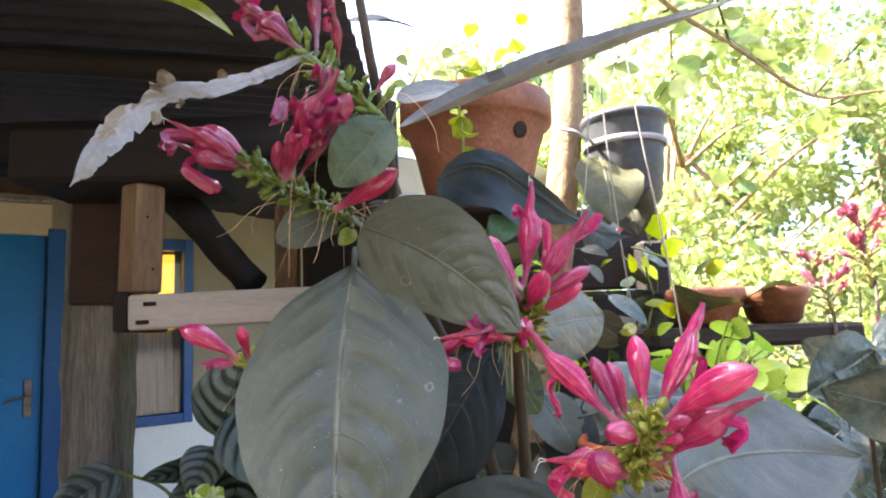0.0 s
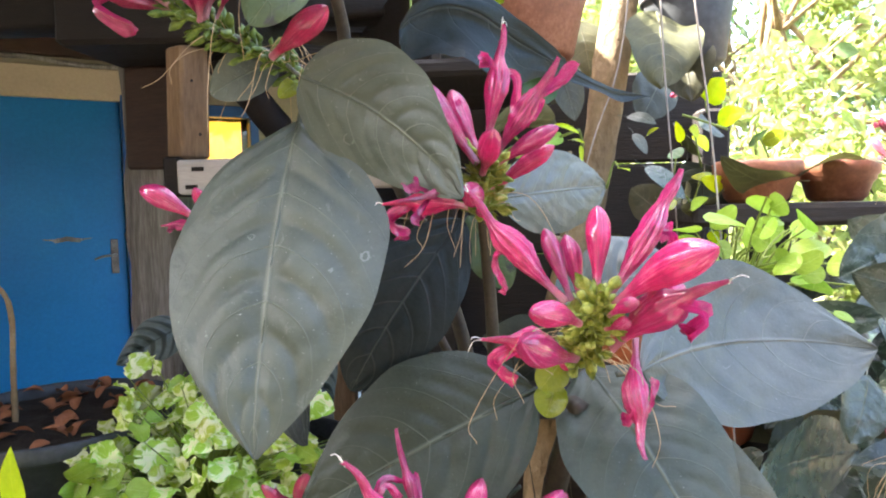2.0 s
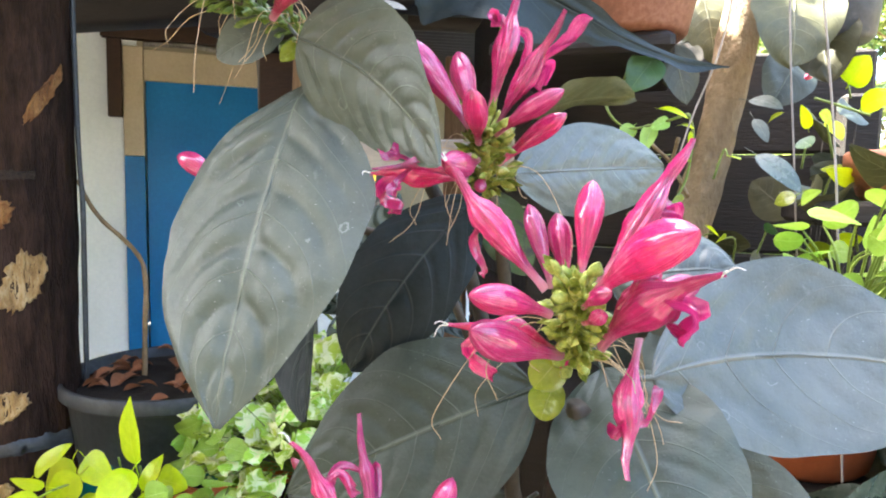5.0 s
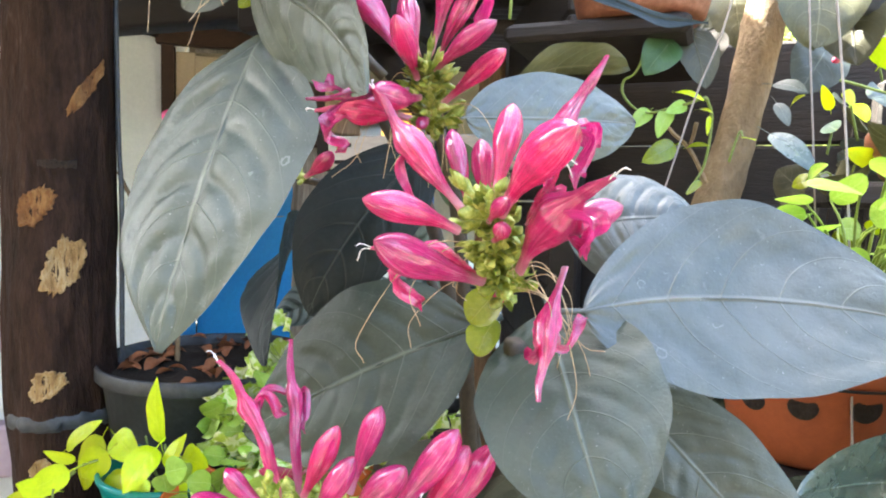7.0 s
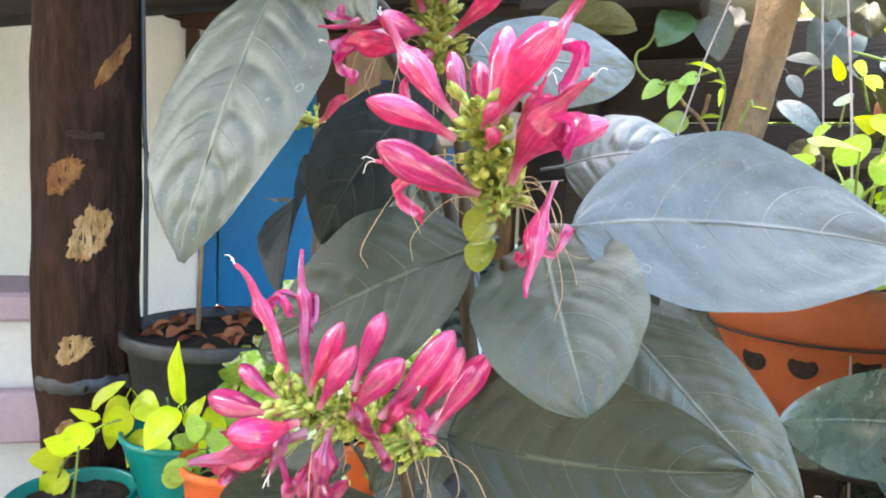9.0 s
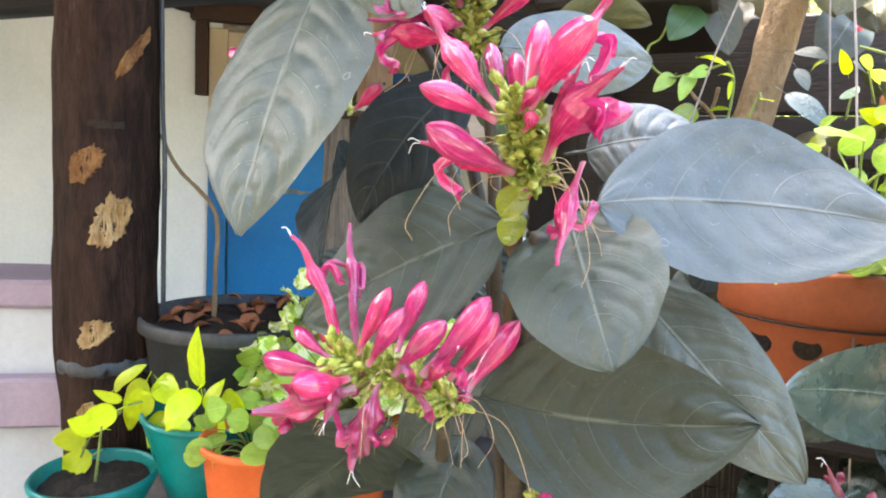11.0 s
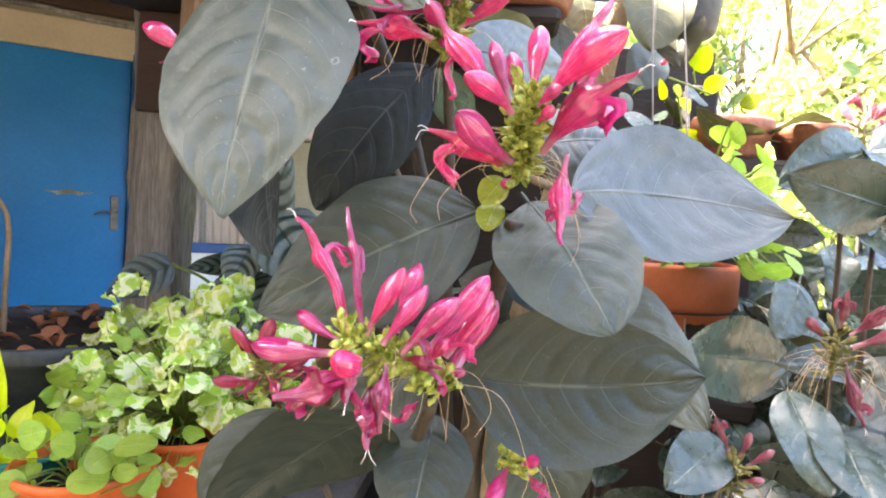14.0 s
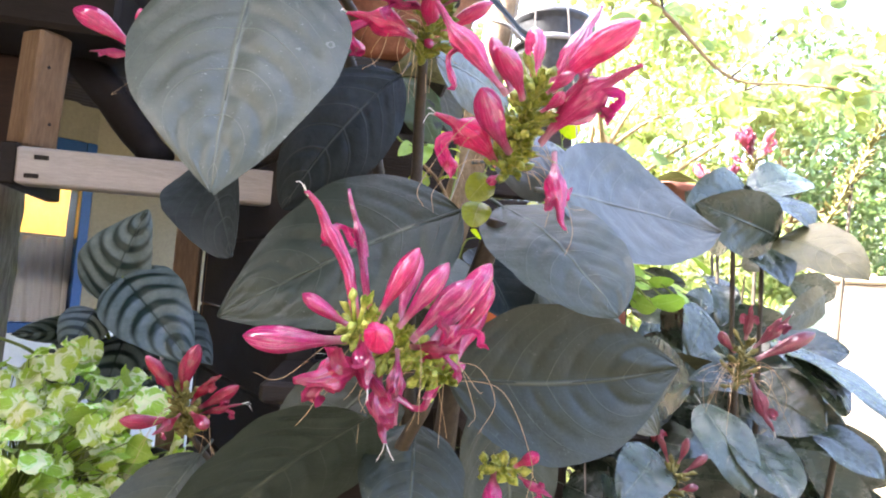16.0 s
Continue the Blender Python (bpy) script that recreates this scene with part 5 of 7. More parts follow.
    cluster(sh, (0.062, 0.318, 1.217), (0.014, 0.280, 1.243), [
        ((-0.010, 0.276, 1.296), "spent", (0.015, 0.281, 1.243), ((0.010, 0.286, 1.276),), 0.72),
        ((0.007, 0.297, 1.302), "spent", (0.024, 0.285, 1.249), ((0.000, 0.284, 1.276), (0.016, 0.292, 1.272)), 0.78),
        ((0.039, 0.282, 1.277), "bud", (0.027, 0.281, 1.250)), ((0.051, 0.273, 1.271), "bud", (0.042, 0.268, 1.247)),
        ((0.042, 0.309, 1.277), "bud", (0.037, 0.303, 1.255)), ((0.064, 0.286, 1.265), "bud", (0.046, 0.282, 1.240)),
        ((0.076, 0.306, 1.274), "bud", (0.058, 0.290, 1.244)), ((0.078, 0.312, 1.266), "bud", (0.064, 0.306, 1.242)),
        ((0.080, 0.339, 1.258), "bud", (0.066, 0.316, 1.231)), ((0.066, 0.327, 1.234), "bud", (0.059, 0.315, 1.226)),
        ((0.068, 0.312, 1.225), "bud", (0.057, 0.312, 1.226)), ((0.053, 0.296, 1.234), "bud", (0.047, 0.300, 1.227)),
        ((-0.008, 0.278, 1.254), "bud", (0.012, 0.278, 1.240)), ((-0.031, 0.284, 1.235), "bud", (0.009, 0.278, 1.230)),
        ((0.022, 0.238, 1.243), "bud", (0.026, 0.268, 1.230)),
        ((-0.006, 0.248, 1.222), "faded", (0.020, 0.280, 1.219), ((0.002, 0.262, 1.216),), 1.2),
        ((0.021, 0.262, 1.219), "faded", (0.019, 0.276, 1.236), ((0.006, 0.258, 1.234), (0.030, 0.262, 1.214)), 1.9),
        ((0.034, 0.276, 1.203), "faded", (0.038, 0.277, 1.232), ((0.047, 0.272, 1.218),), 1.45),
        ((0.030, 0.270, 1.197), "faded", (0.024, 0.282, 1.212), (), 1.2),
        ((0.059, 0.280, 1.234), "faded", (0.044, 0.287, 1.236), ((0.049, 0.275, 1.247), (0.060, 0.284, 1.222)), 1.6),
        ((0.066, 0.296, 1.250), "open", (0.054, 0.296, 1.232), ((0.072, 0.290, 1.236),))],
        0.0125, 112, 5, 20)
    cluster(sh, (0.040, 0.360, 1.388), (0.045, 0.336, 1.414), [
        ((0.027, 0.352, 1.449), "bud", (0.039, 0.334, 1.420)), ((0.049, 0.300, 1.424), "bud", (0.041, 0.328, 1.404)),
        ((0.052, 0.358, 1.480), "wilted", (0.041, 0.350, 1.424), ((0.056, 0.346, 1.435), (0.044, 0.353, 1.463))),
        ((0.077, 0.328, 1.457), "wilted", (0.050, 0.341, 1.413), ((0.083, 0.334, 1.454), (0.064, 0.348, 1.432))),
        ((0.077, 0.331, 1.428), "bud", (0.052, 0.340, 1.412)), ((0.076, 0.348, 1.421), "bud", (0.051, 0.355, 1.402)),
        ((0.042, 0.338, 1.389), "bud", (0.041, 0.348, 1.393)), ((0.010, 0.302, 1.396), "wilted", (0.036, 0.322, 1.396), ((0.013, 0.307, 1.402), (0.016, 0.306, 1.388))),
        ((-0.002, 0.326, 1.395), "open", (0.029, 0.338, 1.388), ((0.005, 0.339, 1.381),)), ((0.016, 0.318, 1.448), "bud", (0.036, 0.330, 1.411)),
        ((0.038, 0.305, 1.399), "bud", (0.037, 0.338, 1.399))],
        0.0115, 62, 7, 14, slim=0.8)
    cluster(sh, (-0.046, 0.350, 1.460), (-0.093, 0.318, 1.484), [
        ((-0.132, 0.310, 1.508), "open", (-0.093, 0.314, 1.484), ((-0.128, 0.300, 1.492),)), ((-0.119, 0.324, 1.509), "bud", (-0.093, 0.320, 1.489)),
        ((-0.130, 0.312, 1.498), "open", (-0.095, 0.321, 1.481), ((-0.106, 0.310, 1.472),)), ((-0.057, 0.268, 1.498), "wilted", (-0.062, 0.284, 1.468), ((-0.060, 0.276, 1.486),), 1.35),
        ((-0.062, 0.306, 1.518), "wilted", (-0.056, 0.277, 1.468), ((-0.052, 0.280, 1.492), (-0.072, 0.290, 1.498)), 1.35), ((-0.042, 0.280, 1.518), "open", (-0.050, 0.283, 1.490), ((-0.051, 0.290, 1.520), (-0.045, 0.287, 1.497))),
        ((-0.071, 0.285, 1.487), "bud", (-0.068, 0.297, 1.476)), ((-0.019, 0.306, 1.477), "bud", (-0.049, 0.325, 1.462)), ((-0.044, 0.291, 1.498), "wilted", (-0.054, 0.285, 1.472))],
        0.0105, 60, 9, 18, {"bud": M_PETAL_OLD, "open": M_PETAL_CRIMSON, "wilted": M_PETAL_CRIMSON}, slim=0.85, green=M_CALYX_GREEN)
    cluster(sh, (-0.028, 0.305, 1.505), (-0.080, 0.315, 1.556), [
        ((-0.104, 0.312, 1.576), "wilted"), ((-0.092, 0.305, 1.566), "open"), ((-0.046, 0.294, 1.560), "wilted"), ((-0.018, 0.305, 1.530), "bud"), ((-0.060, 0.320, 1.590), "wilted")],
        0.0095, 50, 11, 6, {"bud": M_PETAL_OLD, "open": M_PETAL_CRIMSON, "wilted": M_PETAL_CRIMSON}, slim=0.85, green=M_CALYX_GREEN)
    cluster(sh, (-0.070, 0.420, 1.369), (-0.122, 0.396, 1.385), [
        ((-0.160, 0.396, 1.407), "bud", (-0.124, 0.394, 1.388)), ((-0.150, 0.400, 1.385), "wilted", (-0.122, 0.396, 1.382)), ((-0.118, 0.380, 1.406), "bud", (-0.115, 0.392, 1.388)), ((-0.040, 0.401, 1.383), "bud", (-0.068, 0.416, 1.371)), ((-0.095, 0.380, 1.408), "wilted", (-0.100, 0.398, 1.384))], 0.008, 34, 13, 3)
    cluster(sh, (-0.088, 0.472, 1.152), (-0.093, 0.458, 1.180), [
        ((-0.128, 0.450, 1.164), "bud", (-0.100, 0.462, 1.164)), ((-0.116, 0.450, 1.206), "bud", (-0.103, 0.460, 1.180)), ((-0.108, 0.455, 1.203), "wilted", (-0.099, 0.464, 1.178)), ((-0.084, 0.450, 1.215), "bud", (-0.091, 0.460, 1.182)),
        ((-0.092, 0.458, 1.208), "bud", (-0.093, 0.464, 1.180)), ((-0.070, 0.460, 1.195), "wilted", (-0.085, 0.468, 1.176)), ((-0.054, 0.458, 1.177), "wilted", (-0.078, 0.466, 1.168)), ((-0.070, 0.432, 1.166), "bud", (-0.080, 0.446, 1.168)), ((-0.058, 0.462, 1.188), "bud", (-0.080, 0.468, 1.172)), ((-0.104, 0.440, 1.158), "wilted", (-0.094, 0.452, 1.166))], 0.011, 56, 15, 8, {"bud": M_PETAL_RED, "open": M_PETAL_RED, "wilted": M_PETAL_RED}, green=M_CALYX_DRY)
    cluster(sh, (0.09, 0.36, 1.165), (0.10, 0.335, 1.172), [((0.105, 0.31, 1.185), "bud"), ((0.115, 0.315, 1.165), "wilted"), ((0.085, 0.31, 1.160), "bud")], 0.008, 20, 17, 2)
    return sh


def build_right_shrub():
    """A second shrub of the same kind, behind and to the side."""
    rng = random.Random(21)
    sh = thing("flowering_shrub", (0.38, 0.56, 0.0), "dark-leaved shrub with haze-dulled pink flowers and seed spikes", "shrub")
    inv = sh.matrix_basis.inverted()
    tops = [(0.328, 0.505, 1.200), (0.25, 0.465, 1.125), (0.345, 0.50, 1.31), (0.483, 0.803, 1.40), (0.53, 0.79, 1.44), (0.56, 0.95, 1.45), (0.62, 0.73, 1.46), (0.40, 0.48, 1.16), (0.33, 0.52, 1.36)]
    for k, t in enumerate(tops):
        t = Vector(t)
        line = bend([(0.38, 0.56, -0.03), (0.38 + 0.2 * (t.x - 0.38), 0.56 + 0.2 * (t.y - 0.56), 0.55), (0.4 * 0.38 + 0.6 * t.x, 0.4 * 0.56 + 0.6 * t.y, 0.95), t], 8)
        part("stem", Build().tube(line, taper(0.006, 0.002, len(line)), 8, True, 0.12, rng).mesh("stem", M_STEM), sh, "", inv)
    leaves = [
        ((0.326, 0.571, 1.193), (0.206, 0.444, 1.217), 0.25, 0.033, -0.068, 0.17),
        ((0.396, 0.546, 1.232), (0.415, 0.430, 1.185), 0.4, 0.027, 0.06, 0.1),
        ((0.350, 0.602, 1.172), (0.331, 0.482, 1.118), 0.0, 0.024, 0.06, 0.1),
        ((0.363, 0.610, 1.292), (0.362, 0.585, 1.248), 0.2, 0.017, 0.10, 0.6),
        ((0.352, 0.605, 1.235), (0.338, 0.575, 1.182), 0.1, 0.022, 0.06, 0.1),
        ((0.310, 0.530, 1.265), (0.285, 0.500, 1.225), 0.2, 0.020, 0.06, 0.1),
        ((0.404, 0.644, 1.332), (0.323, 0.588, 1.376), 0.4, 0.026, 0.08, 0.1),
        ((0.352, 0.490, 1.325), (0.274, 0.480, 1.345), 0.5, 0.026, 0.10, 0.2),
        ((0.352, 0.490, 1.325), (0.372, 0.418, 1.290), -0.3, 0.024, 0.10, 0.2),
        ((0.350, 0.530, 1.370), (0.278, 0.508, 1.338), 0.1, 0.026, 0.08, 0.2),
        ((0.350, 0.530, 1.370), (0.365, 0.470, 1.330), 0.3, 0.026, 0.08, 0.2),
        ((0.350, 0.530, 1.370), (0.420, 0.540, 1.385), 0.5, 0.022, 0.08, 0.2),
        ((0.345, 0.520, 1.33), (0.355, 0.480, 1.285), 0.0, 0.02, 0.06, 0.1),
        ((0.396, 0.550, 1.241), (0.401, 0.470, 1.188), 0.2, 0.028, 0.06, 0.1),
        ((0.396, 0.500, 1.171), (0.425, 0.460, 1.142), 0.3, 0.022, 0.06, 0.1),
        ((0.296, 0.500, 1.187), (0.311, 0.450, 1.129), 0.0, 0.022, 0.06, 0.1),
        ((0.305, 0.520, 1.363), (0.356, 0.500, 1.298), 0.3, 0.020, 0.08, 0.2),
        ((0.450, 0.560, 1.286), (0.374, 0.520, 1.254), 0.4, 0.016, 0.06, 0.1),
    ]
    for k in range(230):
        c = Vector((rng.uniform(0.18, 0.60), rng.uniform(0.46, 0.95), rng.uniform(0.78, 1.32)))
        if k < 34:
            c.y = rng.uniform(0.44, 0.55)
        if (c.z > 1.20 and c.x < 0.27) or (c.z > 1.26 and c.y < 0.5) or (c.z > 1.12 and c.x < 0.22) or (c.z > 1.08 and c.x > 0.30 + 0.77 * (c.y - 0.416)):
            continue
        t = rng.uniform(-math.pi, 0.3)
        d = Vector((math.cos(t), math.sin(t), rng.uniform(-0.9, 0.2))).normalized() * rng.uniform(0.06, 0.10)
        leaves.append((c, c + d, rng.uniform(-0.7, 0.7), rng.uniform(0.018, 0.030), 0.07, 0.15))
    for k in range(110):
        c = Vector((rng.uniform(0.30, 0.80), rng.uniform(0.66, 1.08), rng.uniform(0.70, 1.26)))
        if c.z > 1.05 and c.x > 0.30 + 0.77 * (c.y - 0.416):
            continue
        t = rng.uniform(-math.pi, 0.3)
        d = Vector((math.cos(t), math.sin(t), rng.uniform(-0.9, 0.2))).normalized() * rng.uniform(0.09, 0.13)
        leaves.append((c, c + d, rng.uniform(-0.7, 0.7), rng.uniform(0.028, 0.040), 0.07, 0.15))
    for k in range(150):
        y = rng.uniform(0.55, 1.1)
        c = Vector((y * rng.uniform(0.5, 0.77), y, rng.uniform(0.80, 1.25)))
        if c.x < 0.36:
            continue
        t = rng.uniform(-math.pi, 0.3)
        d = Vector((math.cos(t), math.sin(t), rng.uniform(-0.9, 0.2))).normalized() * rng.uniform(0.08, 0.12)
        leaves.append((c, c + d, rng.uniform(-0.7, 0.7), rng.uniform(0.026, 0.038), 0.07, 0.15))
    for k, (b, t, r, w, bow, cup) in enumerate(leaves):
        leaf_part(sh, b, t, r, w, bow, cup, 0.0, 0.62, 0.78, M_LEAF_SHINY if k % 9 != 8 else M_LEAF_OLD, 60 + k, "dark glossy leaf", quilt=0.05, wave=0.08, ns=44, nq=14, stalk=0.01)
    # All flowers here take the petal colour that carries the haze.
    faded = {"bud": M_PETAL_HAZED, "open": M_PETAL_HAZED, "wilted": M_PETAL_HAZED}
    cluster(sh, (0.328, 0.505, 1.200), (0.318, 0.478, 1.236), [((0.372, 0.470, 1.250), "bud"), ((0.318, 0.470, 1.268), "wilted"), ((0.336, 0.466, 1.174), "wilted"), ((0.295, 0.474, 1.246), "bud"), ((0.345, 0.462, 1.262), "open")], 0.012, 26, 23, 34, faded, "drying olive flower head with haze-dulled flowers", 0.8, M_CALYX_DRY)
    cluster(sh, (0.250, 0.465, 1.120), (0.246, 0.445, 1.145), [((0.228, 0.44, 1.180), "wilted"), ((0.250, 0.435, 1.172), "bud"), ((0.268, 0.44, 1.160), "bud"), ((0.268, 0.45, 1.135), "bud")], 0.012, 34, 25, 16, faded, "drying olive flower head with haze-dulled flowers", 0.8, M_CALYX_DRY)
    for k, (lo, hi) in enumerate([((0.483, 0.803, 1.395), (0.470, 0.795, 1.43)), ((0.525, 0.79, 1.43), (0.52, 0.785, 1.475)), ((0.548, 0.95, 1.44), (0.548, 0.946, 1.475)), ((0.62, 0.94, 1.46), (0.625, 0.938, 1.53)), ((0.56, 0.80, 1.36), (0.55, 0.79, 1.385))]):
        fl = []
        for j in range(6):
            t = rng.uniform(0, 6.28)
            fl.append((Vector(hi) + Vector((math.cos(t) * 0.032, math.sin(t) * 0.025, rng.uniform(0.0, 0.04))), rng.choice(["bud", "wilted", "open"])))
        cluster(sh, lo, hi, fl, 0.012, 24, 40 + k, 4, faded, "drying olive flower head with haze-dulled flowers", 0.8, M_CALYX_DRY)
    # bare seed spike
    part("seed_spike", calyx_mesh((0.575, 0.735, 1.36), (0.650, 0.71, 1.52), 0.010, 120, 55, 0.8, M_CALYX_DRY), sh, "bare brown-green seed spike", inv)


build_shrub()
build_right_shrub()


# ---- pots ----
def pot(name, centre, r, h, mat, label, lip=0.02, base=0.72, rim=1.08, soil=0.8, holes=(), group=""):
    """A thrown or moulded pot standing on z of centre, with rim, wall thickness and soil."""
    p = thing(name, centre, label, "flowerpot", group)
    e = 0.007 if r > 0.06 else 0.005
    prof = [(0.001, 0.0), (r * base - 0.006, 0.0), (r * base, 0.006), (r * (base + (1 - base) * 0.5), h * 0.45), (r * 0.99, h - lip - 0.004), (r * rim - 0.004, h - lip), (r * rim, h - lip + 0.004),
            (r * rim, h - 0.004), (r * rim - 0.003, h), (r * rim - e, h), (r * rim - e - 0.002, h - 0.006), (r - e, h - lip), (r * 0.93 - e, h * soil - 0.01)]
    part("body", Build().revolve(prof, sides=48).mesh("body", mat), p)
    rows = []
    for i in range(9):
        q = i / 8
        rows.append([((r * 0.95 - e) * q * math.cos(2 * math.pi * j / 30), (r * 0.95 - e) * q * math.sin(2 * math.pi * j / 30), h * soil + 0.012 * noise.noise(Vector((q * 6 * math.cos(j * 0.21), q * 6 * math.sin(j * 0.21), r * 50)))) for j in range(30)])
    part("soil", Build().grid(rows, True).mesh("soil", M_SOIL), p, "dark crumbly soil")
    for ang, z, rr in holes:
        mid = r * (base + (1 - base) * 0.5)
        rad = r * base + (mid - r * base) * z / (h * 0.45) if z < h * 0.45 else mid + (r * 0.99 - mid) * (z - h * 0.45) / (h * 0.55 - lip - 0.004)
        c = Vector((rad * math.cos(ang), rad * math.sin(ang), z))
        out = Vector((math.cos(ang), math.sin(ang), 0))
        tan = Vector((-out.y, out.x, 0))
        rise = (Vector((0, 0, 1)) + out * (r * (1 - base) / h)).normalized()
        out = tan.cross(rise)
        ring = [[c + out * o + (tan * math.cos(t) + rise * math.sin(t)) * k for t in [2 * math.pi * j / 18 for j in range(18)]] for o, k in ((-0.002, rr * 1.15), (0.0012, rr * 1.08), (0.0018, rr), (0.0016, rr * 0.5), (0.0016, 0.0003))]
        part("hole", Build().grid(ring, True).mesh("hole", M_SOIL), p, "dark round side hole")
    return p


def leafy(thing_ob, points, mesh_list, rng, lean=0.5, up=0.4, label="", scale=(0.8, 1.2), stalks=None, foot=None):
    """Leaves with shared blades at the given places, each turned its own way, with stalks to the foot."""
    inv = thing_ob.matrix_basis.inverted()
    bl = Build()
    for p in points:
        p = Vector(p)
        t = rng.uniform(0, 2 * math.pi)
        d = Vector((math.cos(t), math.sin(t) - lean * 0.5, rng.uniform(-0.6, 0.6) + up * 0.3))
        m = frame_of(p, p + d, rng.uniform(-0.9, 0.9), (rng.uniform(-1, 1), -1.0, rng.uniform(-0.2, 1.2)))
        m = m @ Matrix.Diagonal((*[rng.uniform(*scale)] * 3, 1))
        part("leaf", rng.choice(mesh_list), thing_ob, label, inv @ m)
        if stalks is not None:
            f = Vector(foot) if foot is not None else p + Vector((rng.uniform(-0.03, 0.03), rng.uniform(0.0, 0.04), -rng.uniform(0.02, 0.06)))
            q = p.lerp(f, 0.5) + Vector((rng.uniform(-0.01, 0.01), rng.uniform(-0.01, 0.01), 0.02))
            line = bend([f, q, p], 4)
            bl.tube(line, taper(0.0016, 0.0008, len(line)), 5)
    if stalks is not None:
        tagged(part("stalk", bl.mesh("stalk", stalks), thing_ob, "", inv), kind="stuff")


def shared(name, n, length, w, mat, seed, **kw):
    return [leaf_mesh(name, length * (0.9 + 0.1 * i), w * (1 + 0.08 * i), mat, seed=seed + i, ns=18, nq=8, **kw) for i in range(n)]


def build_left_plants():
    rng = random.Random(5)
    # bench under the pots
    b = thing("plant_bench", (-0.66, 1.1, 0), "grey concrete bench that carries the pots", "bench")
    inv = b.matrix_basis.inverted()
    part("slab", Build().box((-0.95, 0.66, 0.64), (-0.2, 1.52, 0.70), None, 0.008).mesh("slab", M_CONCRETE, False), b, "", inv)
    for x in (-0.9, -0.3):
        part("support", Build().box((x - 0.05, 0.76, -0.03), (x + 0.05, 1.45, 0.639), None, 0.008).mesh("support", M_CONCRETE, False), b, "", inv)
    # large black pot with litter and a bare cutting
    bp = pot("black_pot", (-0.797, 1.144, 0.70), 0.208, 0.322, M_BLACKP, "large dusty black plastic pot with bare soil", 0.03, 0.8, 1.06, 0.94)
    inv = bp.matrix_basis.inverted()
    ml = shared("dead_leaf", 3, 0.042, 0.011, M_LITTER, 3, cup=0.6, bow=0.1)
    for k in range(44):
        t, r = rng.uniform(0, 6.28), 0.18 * math.sqrt(rng.random())
        m = Matrix.Translation((-0.797 + r * math.cos(t), 1.144 + r * math.sin(t), 1.010 + rng.uniform(-0.003, 0.008))) @ pose(0, 0, 0, rng.uniform(-25, 25), rng.uniform(-25, 25), rng.uniform(0, 360))
        part("dead_leaf", rng.choice(ml), bp, "rust brown dead leaf", inv @ m)
    ct = thing("bare_cutting", (-0.86, 1.111, 0.99), "bare bent brown cutting in the black pot", "branch")
    line = bend([(-0.86, 1.111, 0.99), (-0.858, 1.112, 1.10), (-0.862, 1.12, 1.21), (-0.89, 1.12, 1.262), (-0.96, 1.10, 1.33), (-1.0, 1.09, 1.40)], 7)
    part("twig", Build().tube(line, taper(0.0055, 0.0040, len(line)), 8, True, 0.16, rng).mesh("twig", M_BARK), ct, "", ct.matrix_basis.inverted())
    # teal pots
    pot("teal_pot", (-0.675, 0.92, 0.70), 0.120, 0.195, M_TEAL, "round glossy teal plastic pot", 0.012, 0.55, 1.03)
    pot("teal_pot", (-0.80, 0.775, 0.70), 0.10, 0.10, M_TEAL, "low glossy teal plastic pot", 0.012, 0.62, 1.03)
    pot("orange_pot", (-0.500, 0.845, 0.70), 0.090, 0.205, M_ORANGE, "orange plastic pot with small green plant", 0.014, 0.75, 1.08)
    pot("orange_pot", (-0.445, 1.02, 0.70), 0.085, 0.20, M_ORANGE, "orange plastic pot under variegated leaves", 0.014, 0.75, 1.08)
    pot("orange_pot", (-0.62, 1.04, 0.70), 0.07, 0.17, M_ORANGE, "orange plastic pot beside the teal pot", 0.014, 0.75, 1.08)
    # lime plant: trailing heart-shaped leaves
    lp = thing("lime_pothos", (-0.70, 0.88, 0.84), "bright lime-green trailing plant in teal pots", "plant")
    big = [((-0.654, 0.869, 0.949), (-0.669, 0.876, 1.057), 0.1, 0.021), ((-0.765, 0.851, 0.947), (-0.821, 0.859, 0.840), 0.1, 0.028), ((-0.785, 0.80, 0.940), (-0.740, 0.831, 0.985), 0.4, 0.019),
           ((-0.754, 0.865, 0.948), (-0.675, 0.847, 0.920), 0.3, 0.024), ((-0.632, 0.838, 0.956), (-0.648, 0.788, 0.898), 0.0, 0.030), ((-0.661, 0.841, 0.901), (-0.666, 0.824, 0.842), 0.0, 0.024),
           ((-0.602, 0.831, 0.930), (-0.597, 0.866, 0.976), 0.3, 0.021), ((-0.640, 0.865, 0.905), (-0.604, 0.83, 0.858), -0.2, 0.023), ((-0.625, 0.885, 0.925), (-0.545, 0.857, 0.935), 0.2, 0.025),
           ((-0.855, 0.80, 0.840), (-0.905, 0.77, 0.834), 0.2, 0.021), ((-0.841, 0.80, 0.810), (-0.925, 0.77, 0.743), 0.0, 0.026), ((-0.778, 0.80, 0.905), (-0.845, 0.77, 0.865), 0.2, 0.022), ((-0.765, 0.80, 0.925), (-0.798, 0.77, 0.945), 0.1, 0.010),
           ((-0.740, 0.84, 0.930), (-0.790, 0.83, 0.880), 0.3, 0.026), ((-0.715, 0.85, 0.900), (-0.725, 0.82, 0.840), -0.1, 0.024), ((-0.812, 0.79, 0.870), (-0.850, 0.76, 0.885), 0.2, 0.020), ((-0.600, 0.85, 0.910), (-0.572, 0.83, 0.868), 0.1, 0.019)]
